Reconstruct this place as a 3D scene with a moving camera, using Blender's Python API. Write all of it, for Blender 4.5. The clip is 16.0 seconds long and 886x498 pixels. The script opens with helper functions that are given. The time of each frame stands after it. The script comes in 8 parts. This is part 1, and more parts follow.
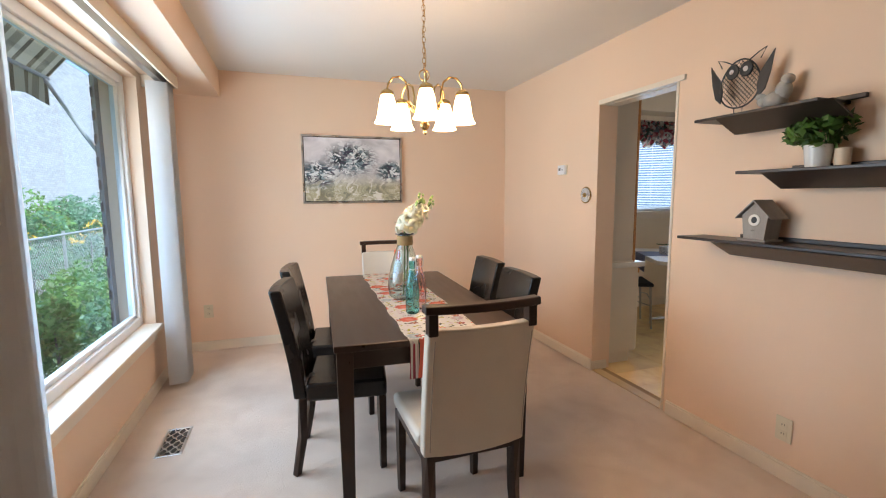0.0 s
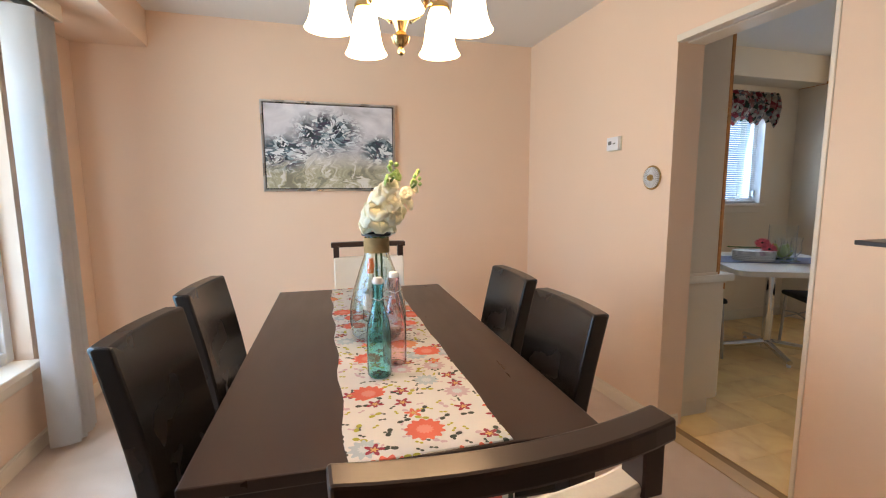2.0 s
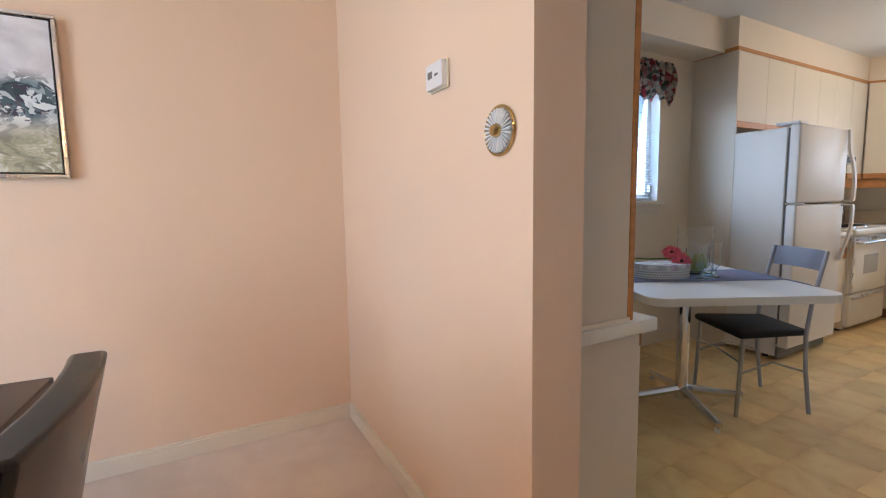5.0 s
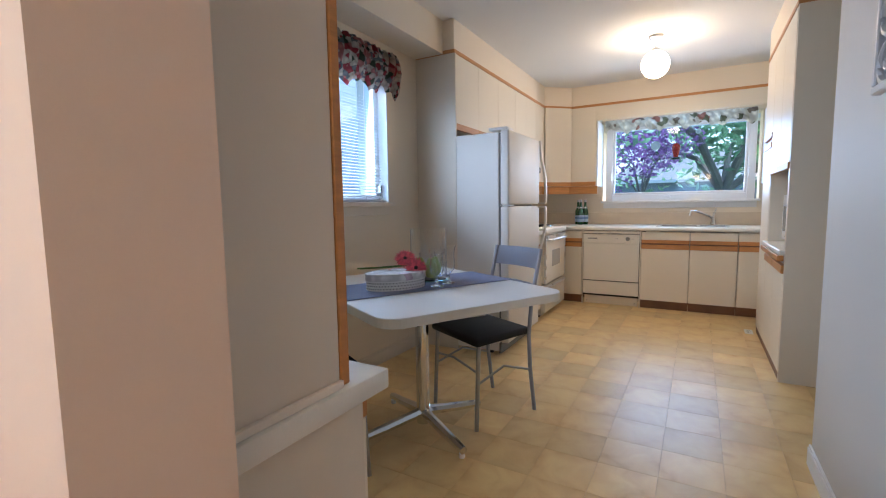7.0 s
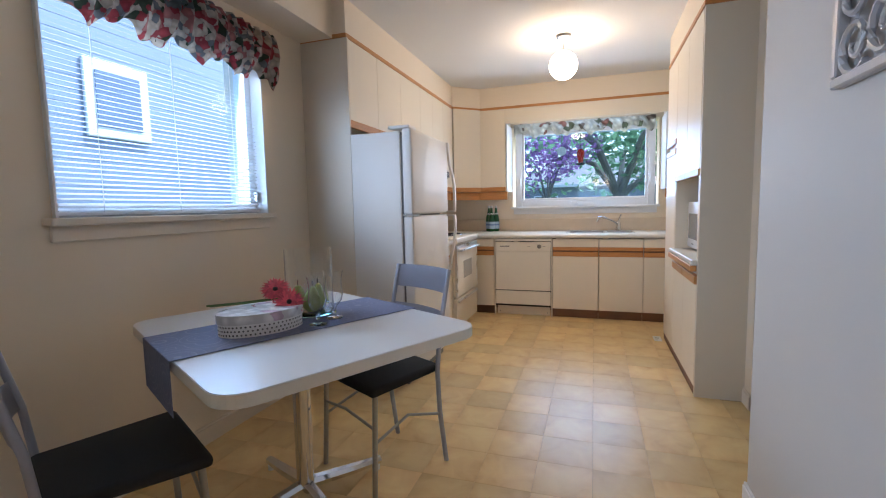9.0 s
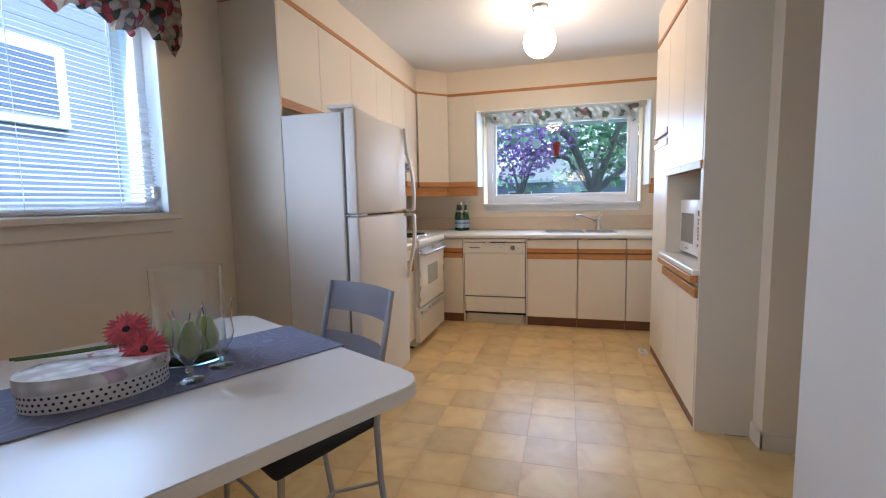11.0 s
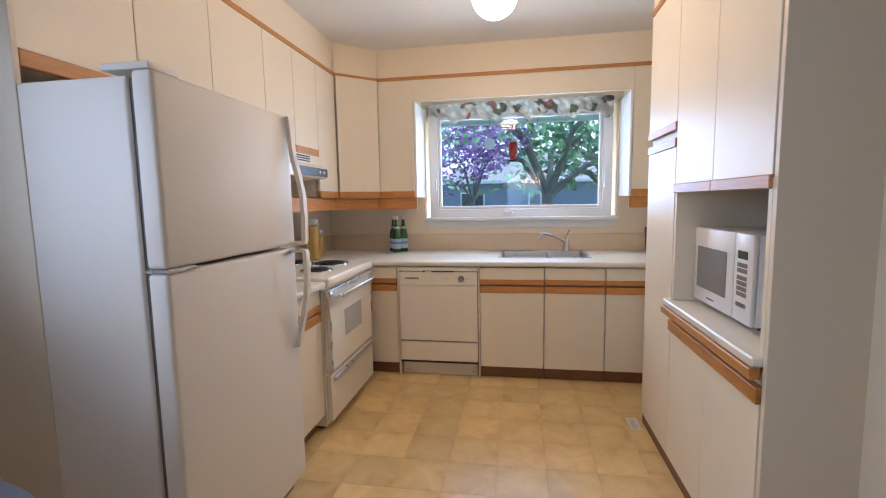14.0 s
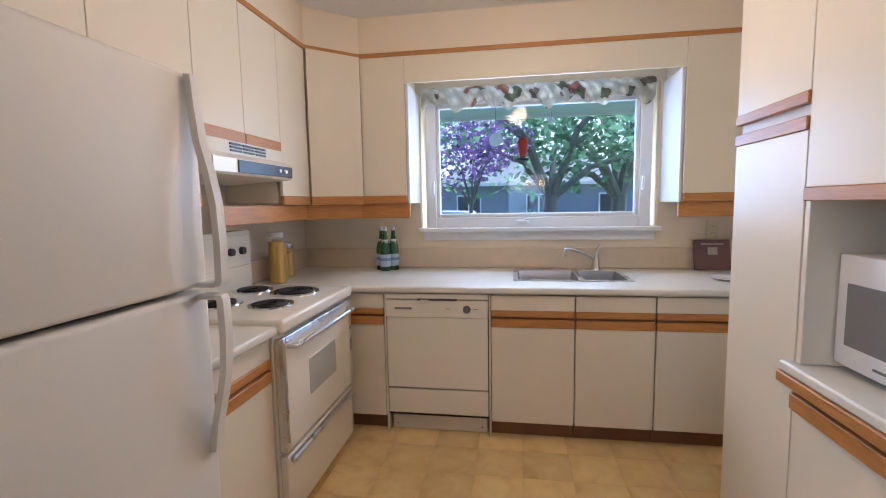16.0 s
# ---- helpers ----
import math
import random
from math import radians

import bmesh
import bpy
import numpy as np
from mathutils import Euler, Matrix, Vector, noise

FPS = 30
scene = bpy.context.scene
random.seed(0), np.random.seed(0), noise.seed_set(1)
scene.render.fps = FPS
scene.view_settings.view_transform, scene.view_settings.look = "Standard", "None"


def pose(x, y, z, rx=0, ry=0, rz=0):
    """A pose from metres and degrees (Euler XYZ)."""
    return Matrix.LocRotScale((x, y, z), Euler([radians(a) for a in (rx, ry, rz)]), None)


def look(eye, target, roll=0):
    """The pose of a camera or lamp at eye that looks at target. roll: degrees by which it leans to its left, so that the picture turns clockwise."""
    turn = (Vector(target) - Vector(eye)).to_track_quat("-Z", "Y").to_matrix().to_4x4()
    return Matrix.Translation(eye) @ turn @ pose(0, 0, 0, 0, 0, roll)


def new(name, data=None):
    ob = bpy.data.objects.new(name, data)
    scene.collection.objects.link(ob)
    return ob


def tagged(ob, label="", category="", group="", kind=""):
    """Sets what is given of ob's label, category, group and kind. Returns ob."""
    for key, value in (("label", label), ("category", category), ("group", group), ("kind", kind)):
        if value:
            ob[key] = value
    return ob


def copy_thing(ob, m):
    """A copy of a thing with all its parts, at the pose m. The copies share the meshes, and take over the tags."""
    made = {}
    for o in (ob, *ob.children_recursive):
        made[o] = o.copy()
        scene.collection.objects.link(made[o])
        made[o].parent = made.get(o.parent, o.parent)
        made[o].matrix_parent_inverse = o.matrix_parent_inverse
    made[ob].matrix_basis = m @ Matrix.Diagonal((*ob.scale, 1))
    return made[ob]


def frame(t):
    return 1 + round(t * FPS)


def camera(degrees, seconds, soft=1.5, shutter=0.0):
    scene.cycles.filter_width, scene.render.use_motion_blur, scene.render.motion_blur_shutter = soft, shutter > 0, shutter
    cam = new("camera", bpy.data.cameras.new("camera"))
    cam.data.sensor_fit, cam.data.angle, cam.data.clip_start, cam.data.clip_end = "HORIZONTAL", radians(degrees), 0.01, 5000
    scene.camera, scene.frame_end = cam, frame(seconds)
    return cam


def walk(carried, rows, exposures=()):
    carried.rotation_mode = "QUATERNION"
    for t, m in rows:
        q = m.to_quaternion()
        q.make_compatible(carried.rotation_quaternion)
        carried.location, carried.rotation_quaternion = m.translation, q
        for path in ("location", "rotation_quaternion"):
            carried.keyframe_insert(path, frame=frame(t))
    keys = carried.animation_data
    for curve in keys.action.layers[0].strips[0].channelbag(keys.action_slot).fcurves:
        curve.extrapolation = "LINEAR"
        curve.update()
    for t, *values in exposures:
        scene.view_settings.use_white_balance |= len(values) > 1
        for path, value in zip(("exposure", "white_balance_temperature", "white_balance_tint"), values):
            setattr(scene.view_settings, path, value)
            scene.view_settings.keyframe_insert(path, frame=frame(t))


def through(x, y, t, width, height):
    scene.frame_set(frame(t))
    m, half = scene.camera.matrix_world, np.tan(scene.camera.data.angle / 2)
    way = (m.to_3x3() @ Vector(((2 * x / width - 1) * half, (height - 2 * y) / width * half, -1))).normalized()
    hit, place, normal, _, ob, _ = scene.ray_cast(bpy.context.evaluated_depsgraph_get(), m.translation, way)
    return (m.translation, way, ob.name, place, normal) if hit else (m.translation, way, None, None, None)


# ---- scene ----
cam = camera(89.2, 16.0, soft=1.1)
PATH = [
    (0, (0.266, 0.525, 1.37), (0.903, 2.406, 1.137), -0.4),
    (0.5, (0.376, 0.764, 1.361), (0.987, 2.654, 1.12), -0.4),
    (1, (0.5, 1.014, 1.347), (1.09, 2.909, 1.103), -0.3),
    (1.5, (0.569, 1.259, 1.326), (1.156, 3.155, 1.077), -0.4),
    (2, (0.669, 1.493, 1.299), (1.243, 3.393, 1.049), -0.3),
    (2.5, (0.806, 1.71, 1.247), (1.38, 3.611, 1.005), -0.4),
    (3, (0.975, 1.896, 1.23), (1.549, 3.797, 0.994), -0.5),
    (3.5, (1.163, 2.094, 1.208), (1.743, 3.993, 0.965), -0.4),
    (4, (1.359, 2.251, 1.213), (1.979, 4.138, 0.975), -0.6),
    (4.2, (1.442, 2.311, 1.219), (2.107, 4.183, 0.984), -0.7),
    (6.3, (2.151, 2.825, 1.132), (3.668, 4.116, 0.958), -0.7),
    (6.5, (2.188, 2.84, 1.131), (3.775, 4.044, 0.954), -0.6),
    (7, (2.302, 2.909, 1.142), (4.034, 3.891, 0.952), -0.8),
    (7.5, (2.403, 2.968, 1.155), (4.249, 3.714, 0.97), -0.9),
    (8, (2.501, 2.989, 1.165), (4.377, 3.657, 0.986), -1),
    (10.5, (3.144, 3.064, 1.195), (5.049, 3.639, 0.994), -1.2),
    (11, (3.273, 3.073, 1.198), (5.191, 3.602, 0.993), -1.1),
    (11.5, (3.451, 3.093, 1.21), (5.382, 3.574, 1.008), -1.1),
    (12, (3.596, 3.119, 1.232), (5.541, 3.5157, 1.023), -1.1),
    (12.5, (3.759, 3.143, 1.243), (5.712, 3.518, 1.033), -0.8),
    (13, (3.961, 3.144, 1.272), (5.919, 3.494, 1.064), -1),
    (13.5, (4.157, 3.111, 1.289), (6.116, 3.456, 1.086), -0.8),
    (14, (4.324, 3.155, 1.323), (6.285, 3.484, 1.112), -1),
    (14.5, (4.49, 3.184, 1.362), (6.453, 3.503, 1.149), -1.1),
    (15, (4.688, 3.234, 1.364), (6.653, 3.542, 1.153), -1.1),
    (15.5, (4.904, 3.25, 1.364), (6.87, 3.562, 1.165), -1.1),
    (16, (5.065, 3.305, 1.353), (7.031, 3.614, 1.153), -1),
]
EXPOSURE = [(0, 1.50, 7500, 18), (3, 1.53, 7300, 18), (4.2, 1.58, 7050, 19), (7, 1.74, 6500, 19), (10.5, 1.71, 6750, 22), (13.2, 1.76, 7050, 24), (14.5, 1.60, 6850, 24), (16, 1.54, 6650, 24)]
walk(cam, [(t, look(eye, target, roll)) for t, eye, target, roll in PATH], EXPOSURE)


# ---- world and light ----
world = bpy.data.worlds.new("sky")
scene.world = world
world.use_nodes = True
wn = world.node_tree.nodes
sky = wn.new("ShaderNodeTexSky")
sky.sky_type, sky.sun_disc = "NISHITA", False
sky.sun_elevation, sky.sun_rotation = radians(48), radians(130)
sky.air_density, sky.dust_density = 1.0, 2.5
world.node_tree.links.new(sky.outputs[0], wn["Background"].inputs[0])
wn["Background"].inputs[1].default_value = 0.15


def lamp(name, kind, m, power, colour, **more):
    data = bpy.data.lights.new(name, kind)
    data.energy, data.color = power, colour
    for k, v in more.items():
        if k == "size":
            data.shape, data.size, data.size_y = "RECTANGLE", v[0], v[1]
        elif k == "radius":
            data.shadow_soft_size = v
        elif k == "angle":
            data.angle = v
    ob = new(name, data)
    ob.matrix_world = m
    return ob


lamp("sun", "SUN", look((0, 0, 20), (-0.50 * 14, 0.42 * 14, 0)), 4.9, (1, 0.95, 0.88), angle=radians(8))
# sky light standing in the window openings
lamp("window_light_dining", "AREA", look((-0.83, 3.15, 1.35), (2.0, 3.15, 1.1)), 23, (0.62, 0.82, 1.0), size=(1.7, 1.5))
lamp("window_light_kitchen", "AREA", look((8.56, 3.18, 1.62), (6.0, 3.18, 1.2)), 9.5, (0.62, 0.80, 1.0), size=(1.25, 0.7))
lamp("window_light_nook", "AREA", look((4.42, 5.06, 1.6), (4.42, 3.0, 1.2)), 9.5, (0.56, 0.77, 1.0), size=(1.0, 0.8))


# ---- materials ----
def nodes(name):
    m = bpy.data.materials.new(name)
    m.use_nodes = True
    nt = m.node_tree
    return m, nt, nt.nodes, nt.links, nt.nodes["Principled BSDF"]


def ramp(N, stops, mode="LINEAR"):
    r = N.new("ShaderNodeValToRGB")
    r.color_ramp.interpolation = mode
    e = r.color_ramp.elements
    while len(e) < len(stops):
        e.new(0.5)
    for el, (p, c) in zip(e, stops):
        el.position = p
        el.color = (*c, 1) if len(c) == 3 else c
    return r


def noise_tex(N, L, coord, scale, detail=4, stretch=None, distort=0):
    n = N.new("ShaderNodeTexNoise")
    n.inputs["Scale"].default_value, n.inputs["Detail"].default_value = scale, detail
    n.inputs["Distortion"].default_value = distort
    if stretch:
        mp = N.new("ShaderNodeMapping")
        mp.inputs["Scale"].default_value = stretch
        L.new(coord, mp.inputs[0])
        coord = mp.outputs[0]
    L.new(coord, n.inputs["Vector"])
    return n


def shade(c, f):
    return tuple(min(1, v * f) for v in c)


def paint(name, base, rough=0.5, metal=0.0, var=0.06, scale=3.0, fine=180.0, bump=0.05, coat=0.0, stretch=None, spec=0.5, island=0.0):
    """Colour varied at two scales, with a fine relief."""
    m, nt, N, L, P = nodes(name)
    co = N.new("ShaderNodeTexCoord").outputs["Object"]
    a = noise_tex(N, L, co, scale, 3, stretch)
    b = noise_tex(N, L, co, fine, 2, stretch)
    mix = N.new("ShaderNodeMath")
    mix.operation = "MULTIPLY_ADD"
    mix.inputs[1].default_value = 0.35
    L.new(b.outputs[0], mix.inputs[0])
    L.new(a.outputs[0], mix.inputs[2])
    r = ramp(N, [(0.35, shade(base, 1 - var)), (1.0, shade(base, 1 + var))])
    L.new(mix.outputs[0], r.inputs[0])
    out = r.outputs[0]
    if island:
        g = N.new("ShaderNodeNewGeometry")
        hs = N.new("ShaderNodeHueSaturation")
        ml = N.new("ShaderNodeMapRange")
        ml.inputs[3].default_value, ml.inputs[4].default_value = 1 - island, 1 + island
        L.new(g.outputs["Random Per Island"], ml.inputs[0])
        L.new(ml.outputs[0], hs.inputs["Value"])
        L.new(out, hs.inputs["Color"])
        out = hs.outputs[0]
    L.new(out, P.inputs["Base Color"])
    rr = N.new("ShaderNodeMapRange")
    rr.inputs[3].default_value, rr.inputs[4].default_value = max(0.02, rough - 0.06), min(1, rough + 0.06)
    L.new(a.outputs[0], rr.inputs[0])
    L.new(rr.outputs[0], P.inputs["Roughness"])
    P.inputs["Metallic"].default_value = metal
    P.inputs["Coat Weight"].default_value = coat
    P.inputs["Specular IOR Level"].default_value = spec
    if bump:
        bp = N.new("ShaderNodeBump")
        bp.inputs["Strength"].default_value, bp.inputs["Distance"].default_value = bump, 0.002
        L.new(b.outputs[0], bp.inputs["Height"])
        L.new(bp.outputs[0], P.inputs["Normal"])
    return m


def glass(name, colour, rough=0.0, ior=1.45):
    m, nt, N, L, P = nodes(name)
    P.inputs["Base Color"].default_value = (*colour, 1)
    P.inputs["Transmission Weight"].default_value = 1
    P.inputs["Roughness"].default_value, P.inputs["IOR"].default_value = rough, ior
    return m


def pane_glass(name, tint=(0.48, 0.73, 1.0)):
    m, nt, N, L, P = nodes(name)
    N.remove(P)
    t, g, mx, lw, f = N.new("ShaderNodeBsdfTransparent"), N.new("ShaderNodeBsdfGlossy"), N.new("ShaderNodeMixShader"), N.new("ShaderNodeLayerWeight"), N.new("ShaderNodeMapRange")
    pw = N.new("ShaderNodeMath")
    pw.operation = "POWER"
    pw.inputs[1].default_value = 5
    L.new(lw.outputs["Facing"], pw.inputs[0])
    L.new(pw.outputs[0], f.inputs[0])
    f.inputs[3].default_value, f.inputs[4].default_value = 0.035, 0.9
    t.inputs[0].default_value = (*tint, 1)
    g.inputs["Roughness"].default_value = 0.02
    L.new(f.outputs[0], mx.inputs[0])
    L.new(t.outputs[0], mx.inputs[1])
    L.new(g.outputs[0], mx.inputs[2])
    L.new(mx.outputs[0], N["Material Output"].inputs[0])
    return m


def glow(name, colour, strength):
    m, nt, N, L, P = nodes(name)
    P.inputs["Base Color"].default_value = (0.9, 0.88, 0.85, 1)
    P.inputs["Emission Color"].default_value = (*colour, 1)
    P.inputs["Emission Strength"].default_value = strength
    return m


M_WALL = paint("peach_wall_paint", (0.83, 0.615, 0.46), 0.65, var=0.025, scale=1.3, fine=260, bump=0.06)
M_KWALL = paint("cream_wall_paint", (0.82, 0.705, 0.56), 0.55, var=0.025, scale=1.3, fine=260, bump=0.06)
M_CEIL = paint("white_ceiling_paint", (0.76, 0.74, 0.71), 0.8, var=0.02, scale=1.0, fine=220, bump=0.12)
M_TRIM = paint("cream_gloss_trim_paint", (0.80, 0.70, 0.58), 0.4, var=0.03, scale=4, fine=120, bump=0.03)
M_WHITE = paint("white_vinyl_frame", (0.80, 0.80, 0.80), 0.35, var=0.02, scale=4, fine=90, bump=0.02)
M_DOORW = paint("white_wall_paint", (0.64, 0.62, 0.60), 0.6, var=0.02, scale=1.5, fine=90, bump=0.08)
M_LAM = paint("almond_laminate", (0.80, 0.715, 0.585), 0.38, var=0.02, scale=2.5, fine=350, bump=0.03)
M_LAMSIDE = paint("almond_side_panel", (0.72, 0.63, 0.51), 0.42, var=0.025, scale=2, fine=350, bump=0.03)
M_OAK = paint("oak_strip", (0.50, 0.205, 0.055), 0.4, var=0.22, scale=5, fine=90, bump=0.05, stretch=(1, 1, 14))
M_OAKH = paint("oak_strip_level", (0.53, 0.22, 0.06), 0.4, var=0.22, scale=9, fine=120, bump=0.05, stretch=(1, 1, 9))
M_KICK = paint("brown_kick_and_recess_shade", (0.20, 0.085, 0.035), 0.5, var=0.2, scale=6, fine=120)
M_COUNTER = paint("speckled_counter_laminate", (0.76, 0.72, 0.64), 0.35, var=0.05, scale=14, fine=420, bump=0.02)
M_SPLASH = paint("beige_backsplash_laminate", (0.68, 0.55, 0.41), 0.4, var=0.05, scale=14, fine=420, bump=0.02)
M_FRIDGE = paint("fridge_white_enamel", (0.78, 0.735, 0.68), 0.5, var=0.015, scale=2, fine=260, bump=0.10)
M_APPL = paint("almond_enamel", (0.82, 0.76, 0.66), 0.25, var=0.015, scale=2, fine=200, bump=0.01)
M_STEEL = paint("brushed_steel", (0.62, 0.61, 0.60), 0.28, metal=1.0, var=0.06, scale=8, fine=160, bump=0.02)
M_CHROME = paint("chrome", (0.75, 0.75, 0.76), 0.10, metal=1.0, var=0.03, scale=8, fine=60, bump=0)
M_GUNMETAL = paint("grey_painted_steel", (0.36, 0.37, 0.43), 0.38, metal=0.25, var=0.04, scale=6, fine=120, bump=0.02)
M_BLACK = paint("black_plastic", (0.02, 0.02, 0.021), 0.4, var=0.1, scale=9, fine=120)
M_DARK = paint("near_black_and_gap_shade", (0.03, 0.025, 0.02), 0.8, var=0.1)
M_COIL = paint("black_coil_steel", (0.025, 0.025, 0.027), 0.45, metal=0.4, var=0.2, scale=20, fine=120)
M_BRASS = paint("polished_brass", (0.62, 0.43, 0.19), 0.22, metal=1.0, var=0.10, scale=12, fine=60, bump=0)
M_SHADE = glow("lit_frosted_glass", (1.0, 0.68, 0.38), 7.4)
M_BULB = glow("lit_bulb", (1.0, 0.74, 0.46), 26)
M_GLOBE = glow("lit_opal_glass", (1.0, 0.84, 0.62), 10)
# the blue cast of the daylight outdoors is put into the pane tint
M_PANE = pane_glass("window_pane_blue_cast")
M_BLIND = paint("white_fabric_vane", (0.78, 0.76, 0.74), 0.7, var=0.03, scale=5, fine=300, bump=0.08)


# ---- building helpers ----
def box(bm, x0, x1, y0, y1, z0, z1, bevel=0.0, seg=1):
    r = bmesh.ops.create_cube(bm, size=1.0)
    vs = r["verts"]
    for v in vs:
        v.co = ((x0 + x1) / 2 + v.co.x * abs(x1 - x0), (y0 + y1) / 2 + v.co.y * abs(y1 - y0), (z0 + z1) / 2 + v.co.z * abs(z1 - z0))
    if bevel:
        es = list({e for v in vs for e in v.link_edges})
        bmesh.ops.bevel(bm, geom=es, offset=bevel, segments=seg, profile=0.5, affect="EDGES")
    return bm


def boxm(*a, **k):
    return box(bmesh.new(), *a, **k)


def sheet(*corners):
    bm = bmesh.new()
    bm.faces.new([bm.verts.new(c) for c in corners])
    return bm


def lathe(profile, steps=24, centre=(0, 0, 0), bm=None, close=False):
    """A turned shape from (radius, height) pairs."""
    bm = bm or bmesh.new()
    rings = []
    for r, z in profile:
        rings.append([bm.verts.new((centre[0] + r * math.cos(2 * math.pi * i / steps), centre[1] + r * math.sin(2 * math.pi * i / steps), centre[2] + z)) for i in range(steps)])
    for a, b in zip(rings, rings[1:]):
        for i in range(steps):
            j = (i + 1) % steps
            bm.faces.new((a[i], a[j], b[j], b[i]))
    if close:
        bm.faces.new(rings[0][::-1])
        bm.faces.new(rings[-1])
    return bm


def tube(points, radius, bm=None, sides=10, taper=None):
    """A round bar that follows a line of points."""
    bm = bm or bmesh.new()
    pts = [Vector(p) for p in points]
    rings = []
    up = Vector((0.13, 0.21, 0.97))
    for i, p in enumerate(pts):
        d = (pts[min(i + 1, len(pts) - 1)] - pts[max(i - 1, 0)]).normalized()
        a = d.cross(up)
        if a.length < 0.05:
            a = d.cross(Vector((1, 0.1, 0)))
        a.normalize()
        b = d.cross(a).normalized()
        r = radius if taper is None else radius * taper[i]
        rings.append([bm.verts.new(p + r * (math.cos(2 * math.pi * k / sides) * a + math.sin(2 * math.pi * k / sides) * b)) for k in range(sides)])
    for a, b in zip(rings, rings[1:]):
        for k in range(sides):
            j = (k + 1) % sides
            bm.faces.new((a[k], a[j], b[j], b[k]))
    bm.faces.new(rings[0][::-1])
    bm.faces.new(rings[-1])
    return bm


def arc(centre, radius, a0, a1, n, plane="xz"):
    out = []
    for i in range(n + 1):
        a = radians(a0 + (a1 - a0) * i / n)
        c, s = radius * math.cos(a), radius * math.sin(a)
        out.append((centre[0] + c, centre[1], centre[2] + s) if plane == "xz" else (centre[0] + c, centre[1] + s, centre[2]) if plane == "xy" else (centre[0], centre[1] + c, centre[2] + s))
    return out


def mesh_of(name, bm, material, smooth=False):
    bmesh.ops.recalc_face_normals(bm, faces=bm.faces)
    me = bpy.data.meshes.new(name)
    bm.to_mesh(me)
    bm.free()
    me.materials.append(material)
    if smooth:
        for p in me.polygons:
            p.use_smooth = True
        me.set_sharp_from_angle(angle=radians(40))
    return me


def thing(name, at, label, category, group="", kind="", turn=0):
    ob = new(name)
    ob.empty_display_size = 0.05
    ob.matrix_world = pose(*at, 0, 0, turn)
    return tagged(ob, label, category, group, kind)


def part(name, bm, material, parent, label="", smooth=False, local=False):
    """One mesh under a thing or a part. Coordinates are the world's, unless local."""
    if not local:
        root = parent
        while root.parent:
            root = root.parent
        bmesh.ops.transform(bm, matrix=root.matrix_basis.inverted(), verts=bm.verts)
    ob = new(name, mesh_of(name, bm, material, smooth))
    ob.parent = parent
    return tagged(ob, label)


def solid(name, bm, material, label, category, kind="", smooth=False, group=""):
    """A thing that is one mesh."""
    return tagged(new(name, mesh_of(name, bm, material, smooth)), label, category, group, kind)


# ---- the large structure ----
CEIL, KCEIL = 2.46, 2.545
XW, XP, XK = -0.69, 2.465, 2.63          # window wall, partition (dining face, kitchen face)
YN, YK, YS, XE = 4.935, 4.90, 2.445, 8.33
JN, JF = 2.678, 3.388                    # near and far jamb of the kitchen doorway
XS = 4.69                                # end of the kitchen south wall


def structure(name, bm, material, label, category):
    return solid(name, bm, material, label, category, "structure")


def wall_with_hole(name, axis, p0, p1, a0, a1, z1, hole, material, label, z0=0.0):
    """A wall between two planes p0, p1 across axis; hole = (a0, a1, z0, z1) along it."""
    bm = bmesh.new()
    ha, hb, hz0, hz1 = hole
    pieces = [(a0, ha, z0, z1), (hb, a1, z0, z1), (ha, hb, hz1, z1)]
    if hz0 > z0:
        pieces.append((ha, hb, z0, hz0))
    for s, e, b, t in pieces:
        if e - s > 1e-4 and t - b > 1e-4:
            if axis == "x":
                box(bm, p0, p1, s, e, b, t)
            else:
                box(bm, s, e, p0, p1, b, t)
    bmesh.ops.remove_doubles(bm, verts=bm.verts, dist=1e-5)
    return structure(name, bm, material, label, "wall")


# window openings
DW = (2.12, 4.20, 0.45, 2.19)            # dining: along y, z
KW = (2.33, 3.98, 1.175, 2.14)           # kitchen sink window
NW = (3.86, 4.985, 1.175, 2.14)          # nook window along x

wall_with_hole("wall_west", "x", XW - 0.22, XW, -2.6, YN + 0.2, CEIL + 0.2, DW, M_WALL, "peach painted dining room window wall")
structure("wall_north", boxm(XW, XP, YN, YN + 0.2, 0, CEIL + 0.2), M_WALL, "peach painted end wall of the dining room", "wall")
wall_with_hole("wall_partition", "x", XP, XK, -2.6, YN + 0.2, KCEIL + 0.2, (JN, JF, 0.0, 2.06), M_WALL, "peach painted wall with a doorway to the kitchen")
structure("wall_south", boxm(XW, XP, -2.8, -2.6, 0, CEIL + 0.2), M_WALL, "peach painted back wall of the dining room", "wall")
structure("ceiling_dining", boxm(XW, XP, -2.6, YN, CEIL, CEIL + 0.12), M_CEIL, "white painted dining room ceiling", "ceiling")
structure("bulkhead_dining", boxm(XW, -0.265, -2.6, YN, 2.235, CEIL), M_WALL, "peach painted boxed beam above the window", "beam")
structure("floor_base", boxm(XW - 0.2, 8.6, -2.8, 5.2, -0.25, -0.02), M_DARK, "wooden subfloor under both rooms", "floor")

